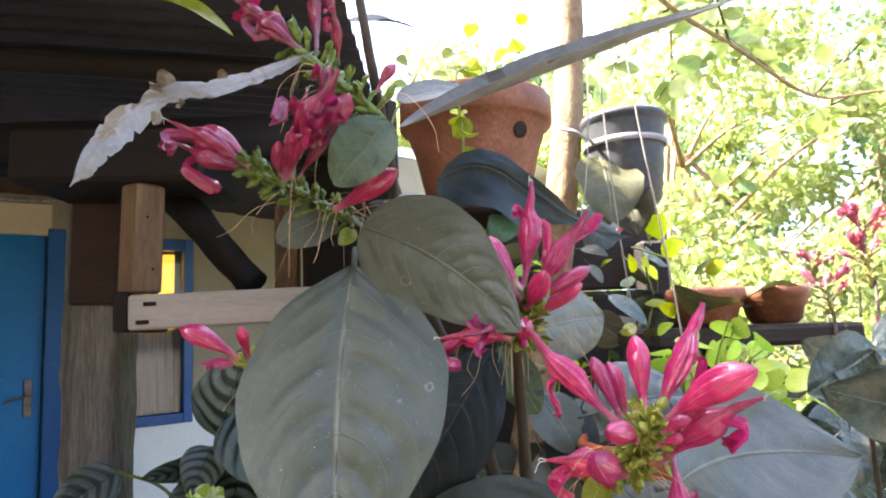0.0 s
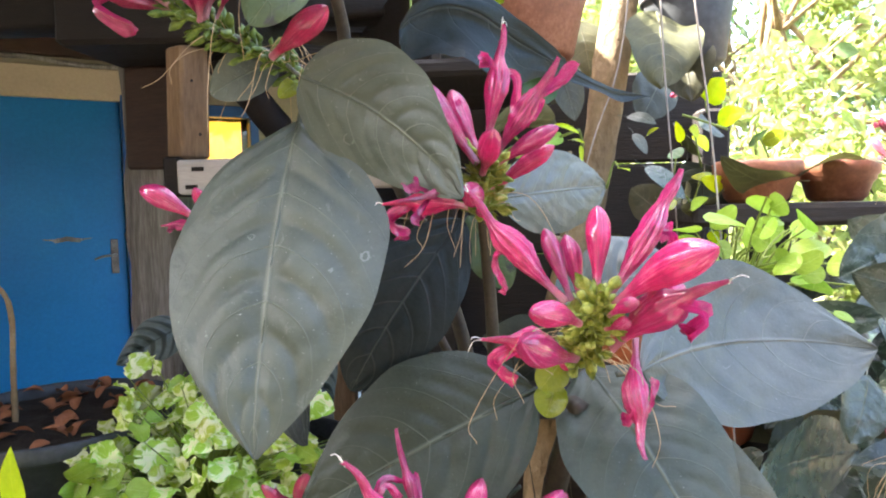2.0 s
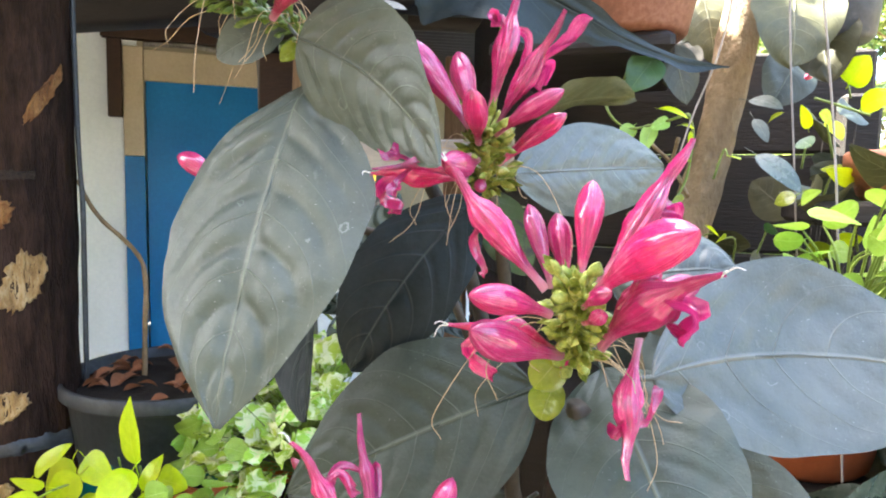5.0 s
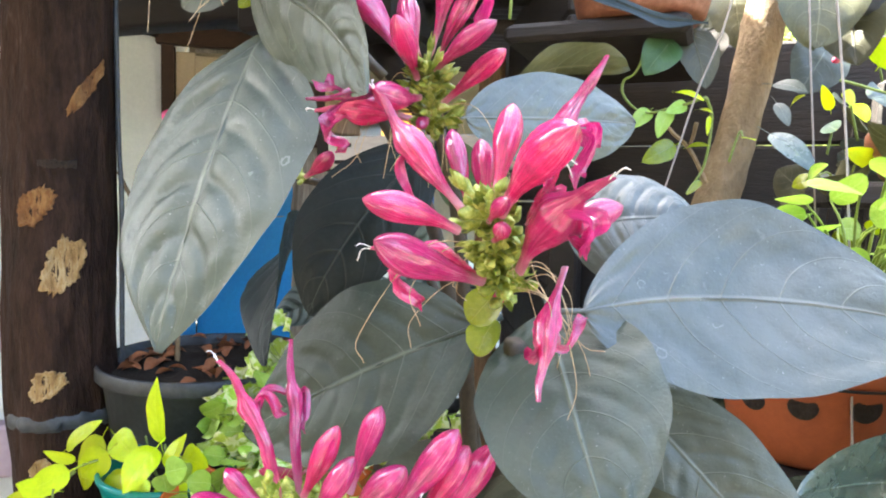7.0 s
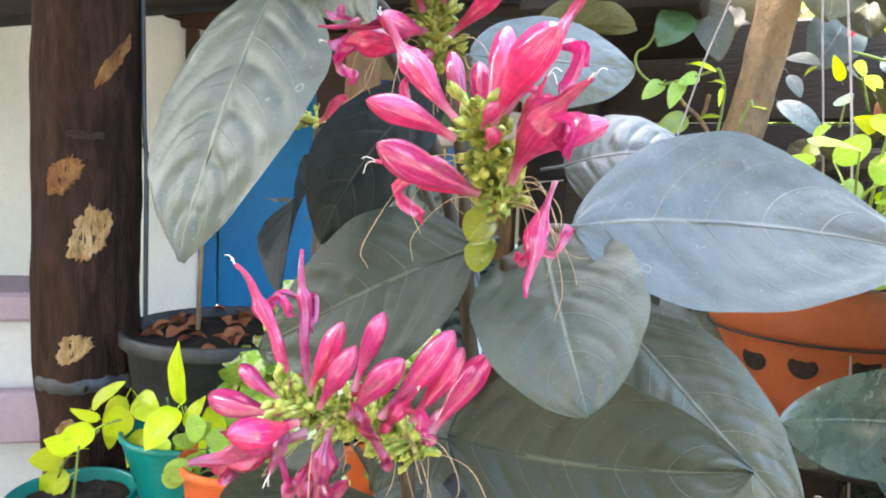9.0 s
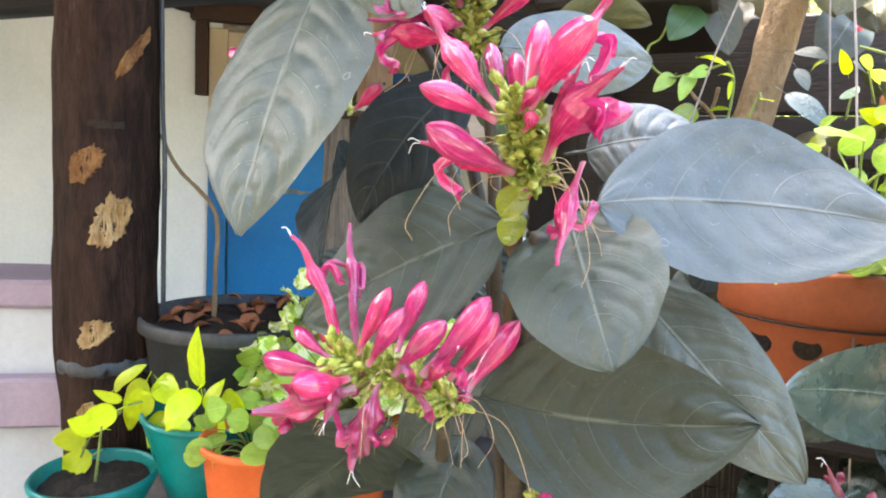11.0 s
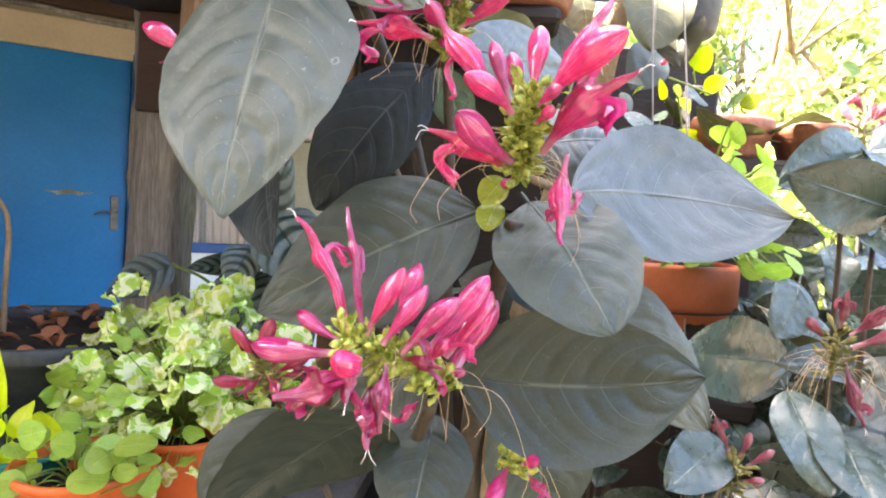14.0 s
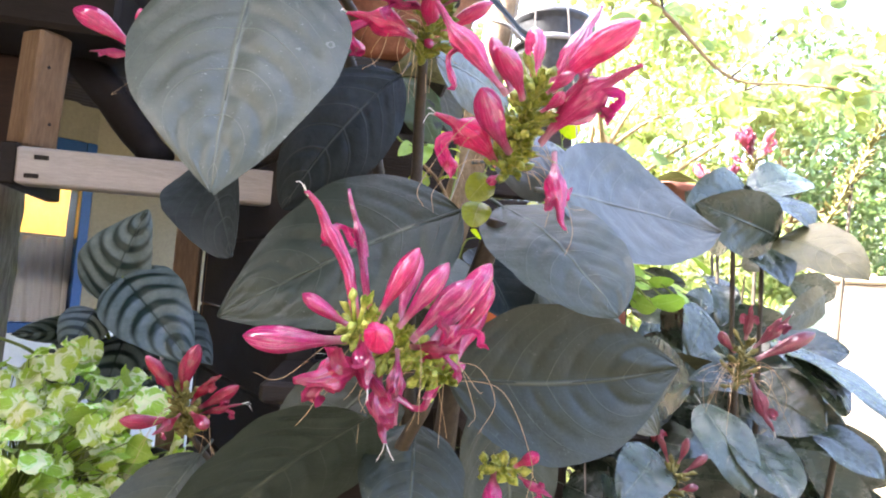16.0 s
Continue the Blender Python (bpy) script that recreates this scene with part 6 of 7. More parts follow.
    for k, (p0, p1, r, w) in enumerate(big):
        leaf_part(lp, p0, p1, r, w, 0.06, 0.12, 0.0, 0.45, 0.85, M_LIME, 200 + k, "lime-green heart-shaped leaf", veins=5, quilt=0.05, wave=0.05, ns=24, nq=12, stalk=0.02)
    bl = Build()
    for p in ([(-0.66, 0.90, 0.82), (-0.69, 0.885, 0.90), (-0.70, 0.88, 0.95)], [(-0.68, 0.90, 0.84), (-0.73, 0.86, 0.91), (-0.77, 0.82, 0.91), (-0.81, 0.79, 0.88)], [(-0.65, 0.90, 0.83), (-0.652, 0.875, 0.945)], [(-0.64, 0.90, 0.84), (-0.60, 0.85, 0.90), (-0.60, 0.84, 0.93)], [(-0.78, 0.81, 0.90), (-0.83, 0.79, 0.85), (-0.85, 0.785, 0.81)], [(-0.80, 0.775, 0.78), (-0.79, 0.78, 0.88)]):
        line = bend(p, 6)
        bl.tube(line, taper(0.003, 0.002, len(line)), 6)
    part("vine", bl.mesh("vine", M_GSTEM), lp, "", lp.matrix_basis.inverted())
    # variegated mound
    vp = thing("variegated_plant", (-0.48, 1.03, 0.86), "cream and green variegated leafy plant", "plant")
    ml = shared("leaf", 5, 0.048, 0.019, M_VARIEG, 11, a=0.6, b=0.8, veins=5, quilt=0.08, wave=0.30, bow=0.06, cup=0.0, torn=0.5) + shared("leaf", 2, 0.042, 0.016, M_PEP, 111, a=0.6, b=0.9, veins=5, quilt=0.06, wave=0.2, bow=0.06, cup=0.2)
    pts = []
    for k in range(300):
        t, ph = rng.uniform(0, 6.28), math.acos(rng.uniform(-0.45, 1))
        lump = 1 + 0.28 * noise.noise(Vector((math.cos(t) * 1.6, math.sin(t) * 1.6, ph * 1.4)))
        c = Vector((-0.47, 1.06, 0.95)) + Vector((0.22 * math.sin(ph) * math.cos(t), 0.16 * math.sin(ph) * math.sin(t), 0.175 * math.cos(ph))) * rng.uniform(0.55, 1.06) * lump
        c.x += 0.12 * (c.z - 0.95)
        pts.append(c)
    leafy(vp, pts, ml, rng, 0.8, 0.4, "", (0.75, 1.25), M_GSTEM, (-0.46, 1.05, 0.89))
    # small green plant in the orange pot
    gp = thing("small_green_plant", (-0.51, 0.84, 0.88), "small bright green plant in the orange pot", "plant")
    ml = shared("leaf", 3, 0.042, 0.017, M_PEP, 15, a=0.5, b=0.6, veins=3, quilt=0.04, bow=0.05)
    pts = [(-0.475 + rng.uniform(-0.075, 0.085), 0.83 + rng.uniform(-0.06, 0.06), 0.905 + rng.uniform(-0.05, 0.055)) for _ in range(34)]
    leafy(gp, pts, ml, rng, 0.8, 0.2, "", (0.75, 1.2), M_GSTEM, (-0.51, 0.845, 0.86))
    # striped silver leaves
    ap = thing("striped_alocasia", (-0.42, 1.34, 0.70), "dark plant with silver-striped arrow-shaped leaves", "plant")
    pot("black_pot", (-0.42, 1.38, 0.70), 0.10, 0.20, M_BLACKP, "small black plastic pot behind the leaves", 0.02)
    for k, (p0, p1, r, w) in enumerate([((-0.40, 1.36, 1.12), (-0.30, 1.25, 1.00), 0.1, 0.06), ((-0.42, 1.36, 1.14), (-0.42, 1.26, 1.00), -0.1, 0.06), ((-0.36, 1.38, 1.18), (-0.24, 1.30, 1.10), 0.3, 0.05), ((-0.45, 1.34, 1.12), (-0.55, 1.27, 1.00), 0.2, 0.06), ((-0.455, 1.33, 1.200), (-0.385, 1.30, 1.385), 0.1, 0.076), ((-0.415, 1.29, 1.255), (-0.255, 1.205, 1.110), 0.1, 0.074), ((-0.47, 1.32, 1.165), (-0.60, 1.30, 1.135), 0.9, 0.034),
                                        ((-0.46, 1.30, 1.19), (-0.49, 1.26, 1.10), 0.2, 0.042), ((-0.72, 1.46, 1.12), (-0.86, 1.42, 1.035), 0.2, 0.05), ((-0.38, 1.32, 1.20), (-0.33, 1.24, 1.20), 0.4, 0.04)]):
        leaf_part(ap, p0, p1, r, w, 0.06, 0.1, 0.0, 0.45, 0.95, M_ALOC, 230 + k, "silver-green leaf with dark stripes", veins=6, quilt=0.1, wave=0.06, ns=40, nq=18)
        line = bend([(-0.42, 1.38, 0.86), Vector(p0).lerp(Vector((-0.42, 1.38, 0.9)), 0.4) + Vector((0, 0.03, 0.03)), p0], 7)
        part("stalk", Build().tube(line, taper(0.005, 0.003, len(line)), 7).mesh("stalk", M_GSTEM), ap, "", ap.matrix_basis.inverted())


def build_rack():
    """The shelf with the pots, the small trunk, wires and vines."""
    rng = random.Random(9)
    rk = thing("plant_rack", (0.0, 1.1, 0), "dark wooden plant rack with plank back", "rack")
    inv = rk.matrix_basis.inverted()
    part("shelf", Build().box((-0.10, 0.89, 1.560), (0.125, 1.215, 1.583), None, 0.006).mesh("shelf", M_DARKWOOD, False), rk, "", inv)
    for x, y in ((-0.07, 1.19), (0.39, 1.19)):
        part("upright", Build().box((x - 0.025, y - 0.025, -0.03), (x + 0.025, y + 0.025, 1.543), None, 0.005).mesh("upright", M_DARKWOOD, False), rk, "", inv)
    for k in range(10):
        z = 0.02 + 0.16 * k
        part("plank", Build().box((-0.10, 1.222 + rng.uniform(0, 0.006), z), (0.42, 1.245, z + 0.158), None, 0.005).mesh("plank", M_DARKWOOD, False), rk, "", inv)
    part("lower_shelf", Build().box((-0.10, 0.9, 1.10), (0.42, 1.218, 1.13), None, 0.006).mesh("lower_shelf", M_DARKWOOD, False), rk, "", inv)
    pot("terracotta_pot", (0.062, 0.950, 1.585), 0.105, 0.150, M_TERRA, "worn terracotta pot on the rack shelf", 0.042, 0.74, 1.09, 0.85, ((-0.95, 0.085, 0.011),))
    # small tree trunk
    tr = thing("slim_tree", (0.10, 0.93, 0), "slim tan tree trunk beside the rack", "tree")
    line = bend([(0.10, 0.93, -0.03), (0.09, 0.95, 0.8), (0.112, 1.015, 1.15), (0.171, 1.051, 1.4), (0.192, 1.065, 1.5), (0.224, 1.093, 1.7), (0.253, 1.128, 1.95), (0.27, 1.16, 2.6), (0.2, 1.2, 3.4)], 8)
    rows = []
    dense = bend(line[::4], 10)
    for i, p in enumerate(dense):
        r = 0.031 - 0.007 * i / len(dense)
        rows.append([p + Vector((math.cos(t), math.sin(t), 0)) * r * (1 + 0.16 * noise.noise(Vector((math.cos(t) * 1.4, math.sin(t) * 1.4, p.z * 9))) + 0.06 * noise.noise(Vector((math.cos(t) * 5, math.sin(t) * 5, p.z * 40)))) for t in [2 * math.pi * j / 22 for j in range(22)]])
    part("trunk", Build().grid(rows, True, True).mesh("trunk", M_BARK), tr, "", tr.matrix_basis.inverted())
    knot = Build().tube(bend([(0.13, 0.87, 1.34), (0.10, 0.84, 1.35), (0.085, 0.83, 1.37)], 4), 0.006, 8, True, 0.1, rng)
    part("twig_stub", knot.mesh("twig_stub", M_BARK), tr, "short broken twig", tr.matrix_basis.inverted())
    bp = pot("black_hanging_pot", (0.312, 1.04, 1.588), 0.066, 0.145, M_BLACKP, "dusty black plastic pot strapped to the trunk", 0.014, 0.80, 1.06, 0.85)
    rows = []
    for z, r in ((0.092, 0.0655), (0.093, 0.0675), (0.101, 0.068), (0.102, 0.066)):
        rows.append([(r * math.cos(2 * math.pi * j / 40), r * math.sin(2 * math.pi * j / 40), z) for j in range(40)])
    part("strap", Build().grid(rows, True).mesh("strap", M_BAND), bp, "grey strap round the pot")
    line = bend([(-0.06, -0.03, 0.098), (-0.09, -0.05, 0.11), (-0.115, -0.03, 0.125)], 4)
    part("strap", Build().tube(line, 0.0035, 6).mesh("strap", M_BAND), bp, "grey strap end tied to the trunk")
    for k, p in enumerate(([(0.185, 0.72, 2.3), (0.225, 0.715, 1.7), (0.259, 0.714, 1.4), (0.29, 0.713, 1.0)], [(0.215, 0.83, 2.3), (0.232, 0.86, 1.7), (0.255, 0.87, 1.4), (0.275, 0.88, 1.2)])):
        pts = bend(p, 6)
        tagged(new("hanging_wire", Build().tube(pts, 0.0011, 6).mesh("hanging_wire", M_WIRE)), "thin grey wire hanging from the branches", "wire")
    sk = thing("broken_stick", (0.146, 0.95, 1.398), "forked brown stick among the vine", "branch")
    for p in ([(0.095, 0.975, 1.468), (0.106, 0.97, 1.453), (0.127, 0.965, 1.432), (0.150, 0.955, 1.388)], [(0.127, 0.965, 1.432), (0.131, 0.96, 1.445), (0.135, 0.95, 1.462)]):
        line = bend(p, 4)
        part("twig", Build().tube(line, taper(0.0022, 0.0028, len(line)), 7, True, 0.12, rng).mesh("twig", M_BARK), sk, "", sk.matrix_basis.inverted())
    tagged(new("hanging_wire", Build().tube(bend([(0.185, 0.71, 1.80), (0.167, 0.71, 1.557), (0.138, 0.72, 1.455), (0.112, 0.73, 1.36)], 6), 0.0009, 6).mesh("hanging_wire", M_WIRE)), "thin grey wire hanging from the branches", "wire")
    rf = thing("red_flowered_sprig", (0.345, 1.05, 1.52), "thin green sprig with one small red flower", "plant")
    part("flower", flower_mesh((0.306, 1.040, 1.560), (0.286, 1.028, 1.543), "bud", 91, M_PETAL_RED), rf, "small red flower on a thin stalk", rf.matrix_basis.inverted())
    part("stalk", Build().tube(bend([(0.306, 1.040, 1.560), (0.330, 1.045, 1.575), (0.345, 1.05, 1.52)], 5), 0.0014, 6).mesh("stalk", M_GSTEM), rf, "", rf.matrix_basis.inverted())
    bp2 = thing("painted_post", (0.472, 1.578, 0), "pale blue painted post behind the rack", "post")
    part("post", Build().box((-0.027, -0.02, -0.03), (0.027, 0.02, 1.585), None, 0.004).mesh("post", M_PALEBLUE, False), bp2)
    part("cap", Build().box((-0.032, -0.025, 1.586), (0.032, 0.025, 1.60), None, 0.003).mesh("cap", M_PALEBLUE, False), bp2)
    # orange hanging pot
    hp = pot("orange_hanging_pot", (0.255, 0.80, 1.125), 0.092, 0.135, M_CLAY, "orange clay pot with side holes and wire", 0.05, 0.74, 1.05, 0.85, ((-1.75, 0.062, 0.011), (-1.15, 0.066, 0.012), (-2.3, 0.06, 0.011)))
    line = [(0.0965 * math.cos(2 * math.pi * j / 40), 0.0965 * math.sin(2 * math.pi * j / 40), 0.084) for j in range(41)]
    part("wire", Build().tube(line, 0.0014, 5).mesh("wire", M_DARKWOOD), hp, "dark wire round the pot")
    st = thing("pot_stand", (0.255, 0.80, 0), "dark wooden stand below the orange pot", "stand")
    part("board", Build().box((-0.1, -0.1, 1.095), (0.1, 0.1, 1.123), None, 0.006).mesh("board", M_DARKWOOD, False), st)
    part("leg", Build().box((-0.03, -0.03, -0.03), (0.03, 0.03, 1.094), None, 0.006).mesh("leg", M_DARKWOOD, False), st)
    # two low terracotta pots further right
    sb = thing("side_shelf", (0.38, 0.86, 0), "dark wooden shelf that carries two bowls", "shelf")
    part("board", Build().box((-0.12, -0.06, 1.362), (0.14, 0.12, 1.387), None, 0.005).mesh("board", M_DARKWOOD, False), sb)
    part("leg", Build().box((-0.02, 0.02, -0.03), (0.02, 0.06, 1.361), None, 0.005).mesh("leg", M_DARKWOOD, False), sb)
    pot("terracotta_bowl", (0.345, 0.85, 1.388), 0.046, 0.050, M_TERRA, "low terracotta bowl on the side shelf", 0.02, 0.78, 1.08)
    pot("terracotta_bowl", (0.444, 0.87, 1.388), 0.042, 0.050, M_TERRA, "low terracotta bowl on the side shelf", 0.02, 0.78, 1.08)
    bo = thing("bowl_plant", (0.36, 0.85, 1.42), "broad olive leaves growing from the bowls", "plant")
    for k, (p0, p1, r, w) in enumerate([((0.372, 0.825, 1.415), (0.285, 0.79, 1.440), 1.35, 0.026), ((0.378, 0.825, 1.415), (0.455, 0.79, 1.430), 1.35, 0.024), ((0.30, 0.84, 1.40), (0.245, 0.80, 1.385), 1.2, 0.02)]):
        leaf_part(bo, p0, p1, r, w, 0.15, 0.1, 0.0, 0.5, 0.8, M_LEAF_OLD, 260 + k, "broad olive-green leaf", ns=26, nq=12, stalk=0.03, wave=0.1)
    # round-leaved plant
    pp = thing("round_leaf_plant", (0.25, 0.66, 1.26), "fresh green plant with round fleshy leaves", "plant")
    ml = shared("leaf", 4, 0.026, 0.0105, M_PEP, 19, a=0.5, b=0.55, veins=3, quilt=0.03, bow=0.05)
    pts = []
    for k in range(70):
        pts.append((0.265 + rng.uniform(-0.065, 0.085), 0.65 + rng.uniform(-0.05, 0.06), 1.315 + rng.uniform(-0.055, 0.055)))
    pts += [(0.275, 0.62, 1.385), (0.27, 0.62, 1.37), (0.285, 0.63, 1.375), (0.255, 0.63, 1.372), (0.27, 0.615, 1.395)]
    leafy(pp, pts, ml, rng, 0.8, 0.5, "", (0.75, 1.25), M_GSTEM, (0.268, 0.69, 1.275))
    # vine leaves
    vn = thing("climbing_vine", (0.06, 0.80, 1.5), "pale green vine leaves trailing from the pot", "plant")
    ml = shared("leaf", 1, 0.026, 0.0095, M_LIME, 23, a=0.5, b=0.8, veins=4, quilt=0.03, bow=0.08, cup=0.3) + shared("leaf", 3, 0.030, 0.0115, M_YOUNG, 26, a=0.5, b=0.8, veins=4, quilt=0.05, bow=0.1, cup=0.3)
    pts = [(0.025, 0.79, 1.655), (0.04, 0.785, 1.635), (0.033, 0.785, 1.61), (0.02, 0.79, 1.67), (0.045, 0.79, 1.66), (0.07, 0.93, 1.77), (0.03, 0.95, 1.78), (0.10, 0.95, 1.79), (0.0, 0.95, 1.78)]
    pts += [(0.05 + rng.uniform(-0.09, 0.09), 0.93 + rng.uniform(-0.06, 0.06), rng.uniform(1.74, 1.84)) for _ in range(26)]
    trail = [((0.103, 0.93, 1.560), (0.074, 0.91, 1.515), 0.2, 0.023, M_VINE), ((0.081, 0.93, 1.476), (0.060, 0.91, 1.452), 0.2, 0.010, M_PEP), ((0.104, 0.93, 1.478), (0.093, 0.91, 1.440), 0.0, 0.010, M_PEP), ((0.123, 0.93, 1.482), (0.100, 0.91, 1.470), 0.4, 0.008, M_PEP),
             ((0.110, 0.93, 1.497), (0.143, 0.91, 1.482), 0.6, 0.006, M_LIME), ((0.111, 0.96, 1.436), (0.073, 0.94, 1.413), 0.3, 0.014, M_YOUNG), ((0.135, 0.95, 1.478), (0.152, 0.93, 1.471), 0.6, 0.004, M_LIME), ((0.149, 0.95, 1.470), (0.148, 0.93, 1.444), 0.0, 0.003, M_LIME),
             ((0.125, 0.95, 1.432), (0.151, 0.93, 1.432), 0.5, 0.005, M_YOUNG), ((0.143, 0.95, 1.391), (0.128, 0.93, 1.373), 0.2, 0.005, M_YOUNG), ((0.237, 0.95, 1.481), (0.249, 0.93, 1.489), 0.4, 0.004, M_YOUNG), ((0.270, 0.90, 1.467), (0.258, 0.88, 1.491), 0.3, 0.006, M_LIME),
             ((0.308, 0.85, 1.408), (0.275, 0.83, 1.419), 0.5, 0.010, M_LIME), ((0.299, 0.95, 1.480), (0.311, 0.93, 1.456), 0.2, 0.009, M_LIME), ((0.230, 0.70, 1.385), (0.241, 0.68, 1.395), 0.4, 0.006, M_PEP), ((0.330, 1.0, 1.53), (0.345, 0.98, 1.56), 0.3, 0.020, M_LIME), ((0.345, 1.0, 1.50), (0.375, 0.98, 1.515), 0.3, 0.016, M_LIME)]
    for k, (p0, p1, r, w, m) in enumerate(trail):
        leaf_part(vn, p0, p1, r, w, 0.08, 0.2, 0.0, 0.5, 0.8, m, 330 + k, "", veins=4, quilt=0.04, ns=20, nq=10, stalk=0.006)
    leafy(vn, pts, ml, rng, 0.3, -0.6, "", (0.7, 1.3), None)
    bl = Build()
    for p in ([(0.05, 0.85, 1.755), (0.03, 0.80, 1.72), (0.035, 0.79, 1.64), (0.033, 0.79, 1.60)], [(0.085, 0.94, 1.60), (0.065, 0.925, 1.527), (0.049, 0.925, 1.513), (0.048, 0.925, 1.497), (0.061, 0.925, 1.480), (0.081, 0.925, 1.472), (0.120, 0.925, 1.481), (0.145, 0.925, 1.489)], [(0.145, 0.93, 1.489), (0.152, 0.95, 1.465), (0.146, 0.95, 1.41), (0.128, 0.94, 1.375)], [(0.285, 0.955, 1.508), (0.300, 0.95, 1.502), (0.340, 0.94, 1.485)], [(-0.02, 0.83, 1.74), (-0.055, 0.80, 1.66), (-0.06, 0.79, 1.56)]):
        line = bend(p, 7)
        bl.tube(line, 0.0017, 6)
    part("vine", bl.mesh("vine", M_GSTEM), vn, "", vn.matrix_basis.inverted())
    # dark understorey between rack and shrub
    us = thing("shade_plant", (0.24, 0.86, 1.0), "shaded broad-leaved plant in front of the rack", "plant")
    ml = shared("leaf", 4, 0.085, 0.030, M_LEAF, 29, quilt=0.06, wave=0.06, bow=0.07) + shared("leaf", 2, 0.085, 0.030, M_LEAF_OLD, 37, quilt=0.06, wave=0.06, bow=0.07)
    pts = [(0.20 + rng.uniform(-0.16, 0.17), 0.96 + rng.uniform(-0.08, 0.12), rng.uniform(1.12, 1.50)) for _ in range(56)]
    pts += [(rng.uniform(0.14, 0.29), 1.08 + rng.uniform(-0.05, 0.1), rng.uniform(1.46, 1.60)) for _ in range(34)]
    pts = [p for p in pts if not (p[2] > 1.30 and p[1] < 1.07 and 0.05 < p[0] < 0.27) and not (p[2] > 1.42 and p[0] < 0.30)]
    leafy(us, pts, ml, rng, 0.9, 0.2, "", (0.6, 1.15), M_STEM, (0.22, 1.0, 0.0))
    leaf_part(us, (0.262, 1.010, 1.662), (0.258, 0.955, 1.545), 0.1, 0.052, 0.10, 0.2, 0.0, 0.6, 0.7, M_LEAF_OLD, 280, "broad olive leaf under the black pot", ns=30, nq=14, wave=0.08, stalk=0.02)
    leaf_part(us, (0.300, 1.030, 1.630), (0.305, 0.985, 1.530), -0.3, 0.040, 0.10, 0.2, 0.0, 0.6, 0.7, M_LEAF_OLD, 281, "broad olive leaf under the black pot", ns=30, nq=14, wave=0.08, stalk=0.02)
    for k, (p0, p1, r, w, m) in enumerate([((0.116, 0.99, 1.590), (0.143, 0.965, 1.505), 0.3, 0.026, M_LEAF_OLD), ((0.22, 1.0, 1.514), (0.256, 0.98, 1.499), 0.5, 0.013, M_LEAF), ((0.206, 0.80, 1.432), (0.245, 0.78, 1.394), 0.3, 0.012, M_LEAF_SHINY),
                                           ((0.222, 0.96, 1.485), (0.235, 0.94, 1.455), 0.1, 0.008, M_LEAF), ((0.150, 1.17, 1.66), (0.100, 1.14, 1.58), 0.1, 0.040, M_LEAF_OLD), ((0.300, 1.16, 1.60), (0.260, 1.12, 1.52), 0.3, 0.040, M_LEAF), ((0.165, 1.15, 1.69), (0.185, 1.13, 1.585), 0.1, 0.038, M_LEAF_OLD), ((0.150, 1.13, 1.62), (0.120, 1.11, 1.55), -0.2, 0.032, M_LEAF_OLD)]):
        leaf_part(us, p0, p1, r, w, 0.08, 0.1, 0.0, 0.6, 0.8, m, 285 + k, "shaded leaf beside the trunk", ns=26, nq=12, stalk=0.015)
    for k, (p0, p1, r, w) in enumerate([((0.120, 0.86, 1.31), (0.165, 0.84, 1.235), 0.2, 0.034), ((0.175, 0.86, 1.29), (0.135, 0.84, 1.21), -0.1, 0.034), ((0.12, 0.86, 1.24), (0.17, 0.84, 1.15), 0.1, 0.036)]):
        # The middle one takes the near-black copy, with shade in its colour.
        leaf_part(us, p0, p1, r, w, 0.06, 0.1, 0.0, 0.6, 0.8, M_LEAF_SHADED if k % 2 else M_LEAF, 295 + k, "shaded dark leaf in front of the trunk", ns=26, nq=12, stalk=0.02)
    ml = shared("leaf", 1, 0.030, 0.011, M_LIME, 47, quilt=0.04, bow=0.06) + shared("leaf", 1, 0.032, 0.012, M_YOUNG, 57, quilt=0.04, bow=0.06) + shared("leaf", 2, 0.034, 0.013, M_VINE, 67, quilt=0.04, bow=0.06)
    ys = thing("yellow_green_sprigs", (0.28, 0.9, 1.1), "bright yellow-green sprigs among shaded leaves", "plant")
    pts = [(0.27 + rng.uniform(-0.09, 0.10), 0.90 + rng.uniform(-0.05, 0.08), rng.uniform(1.30, 1.50)) for _ in range(15)]
    leafy(ys, pts, ml, rng, 0.8, 0.2, "", (0.6, 1.2), M_GSTEM)


build_left_plants()
build_rack()


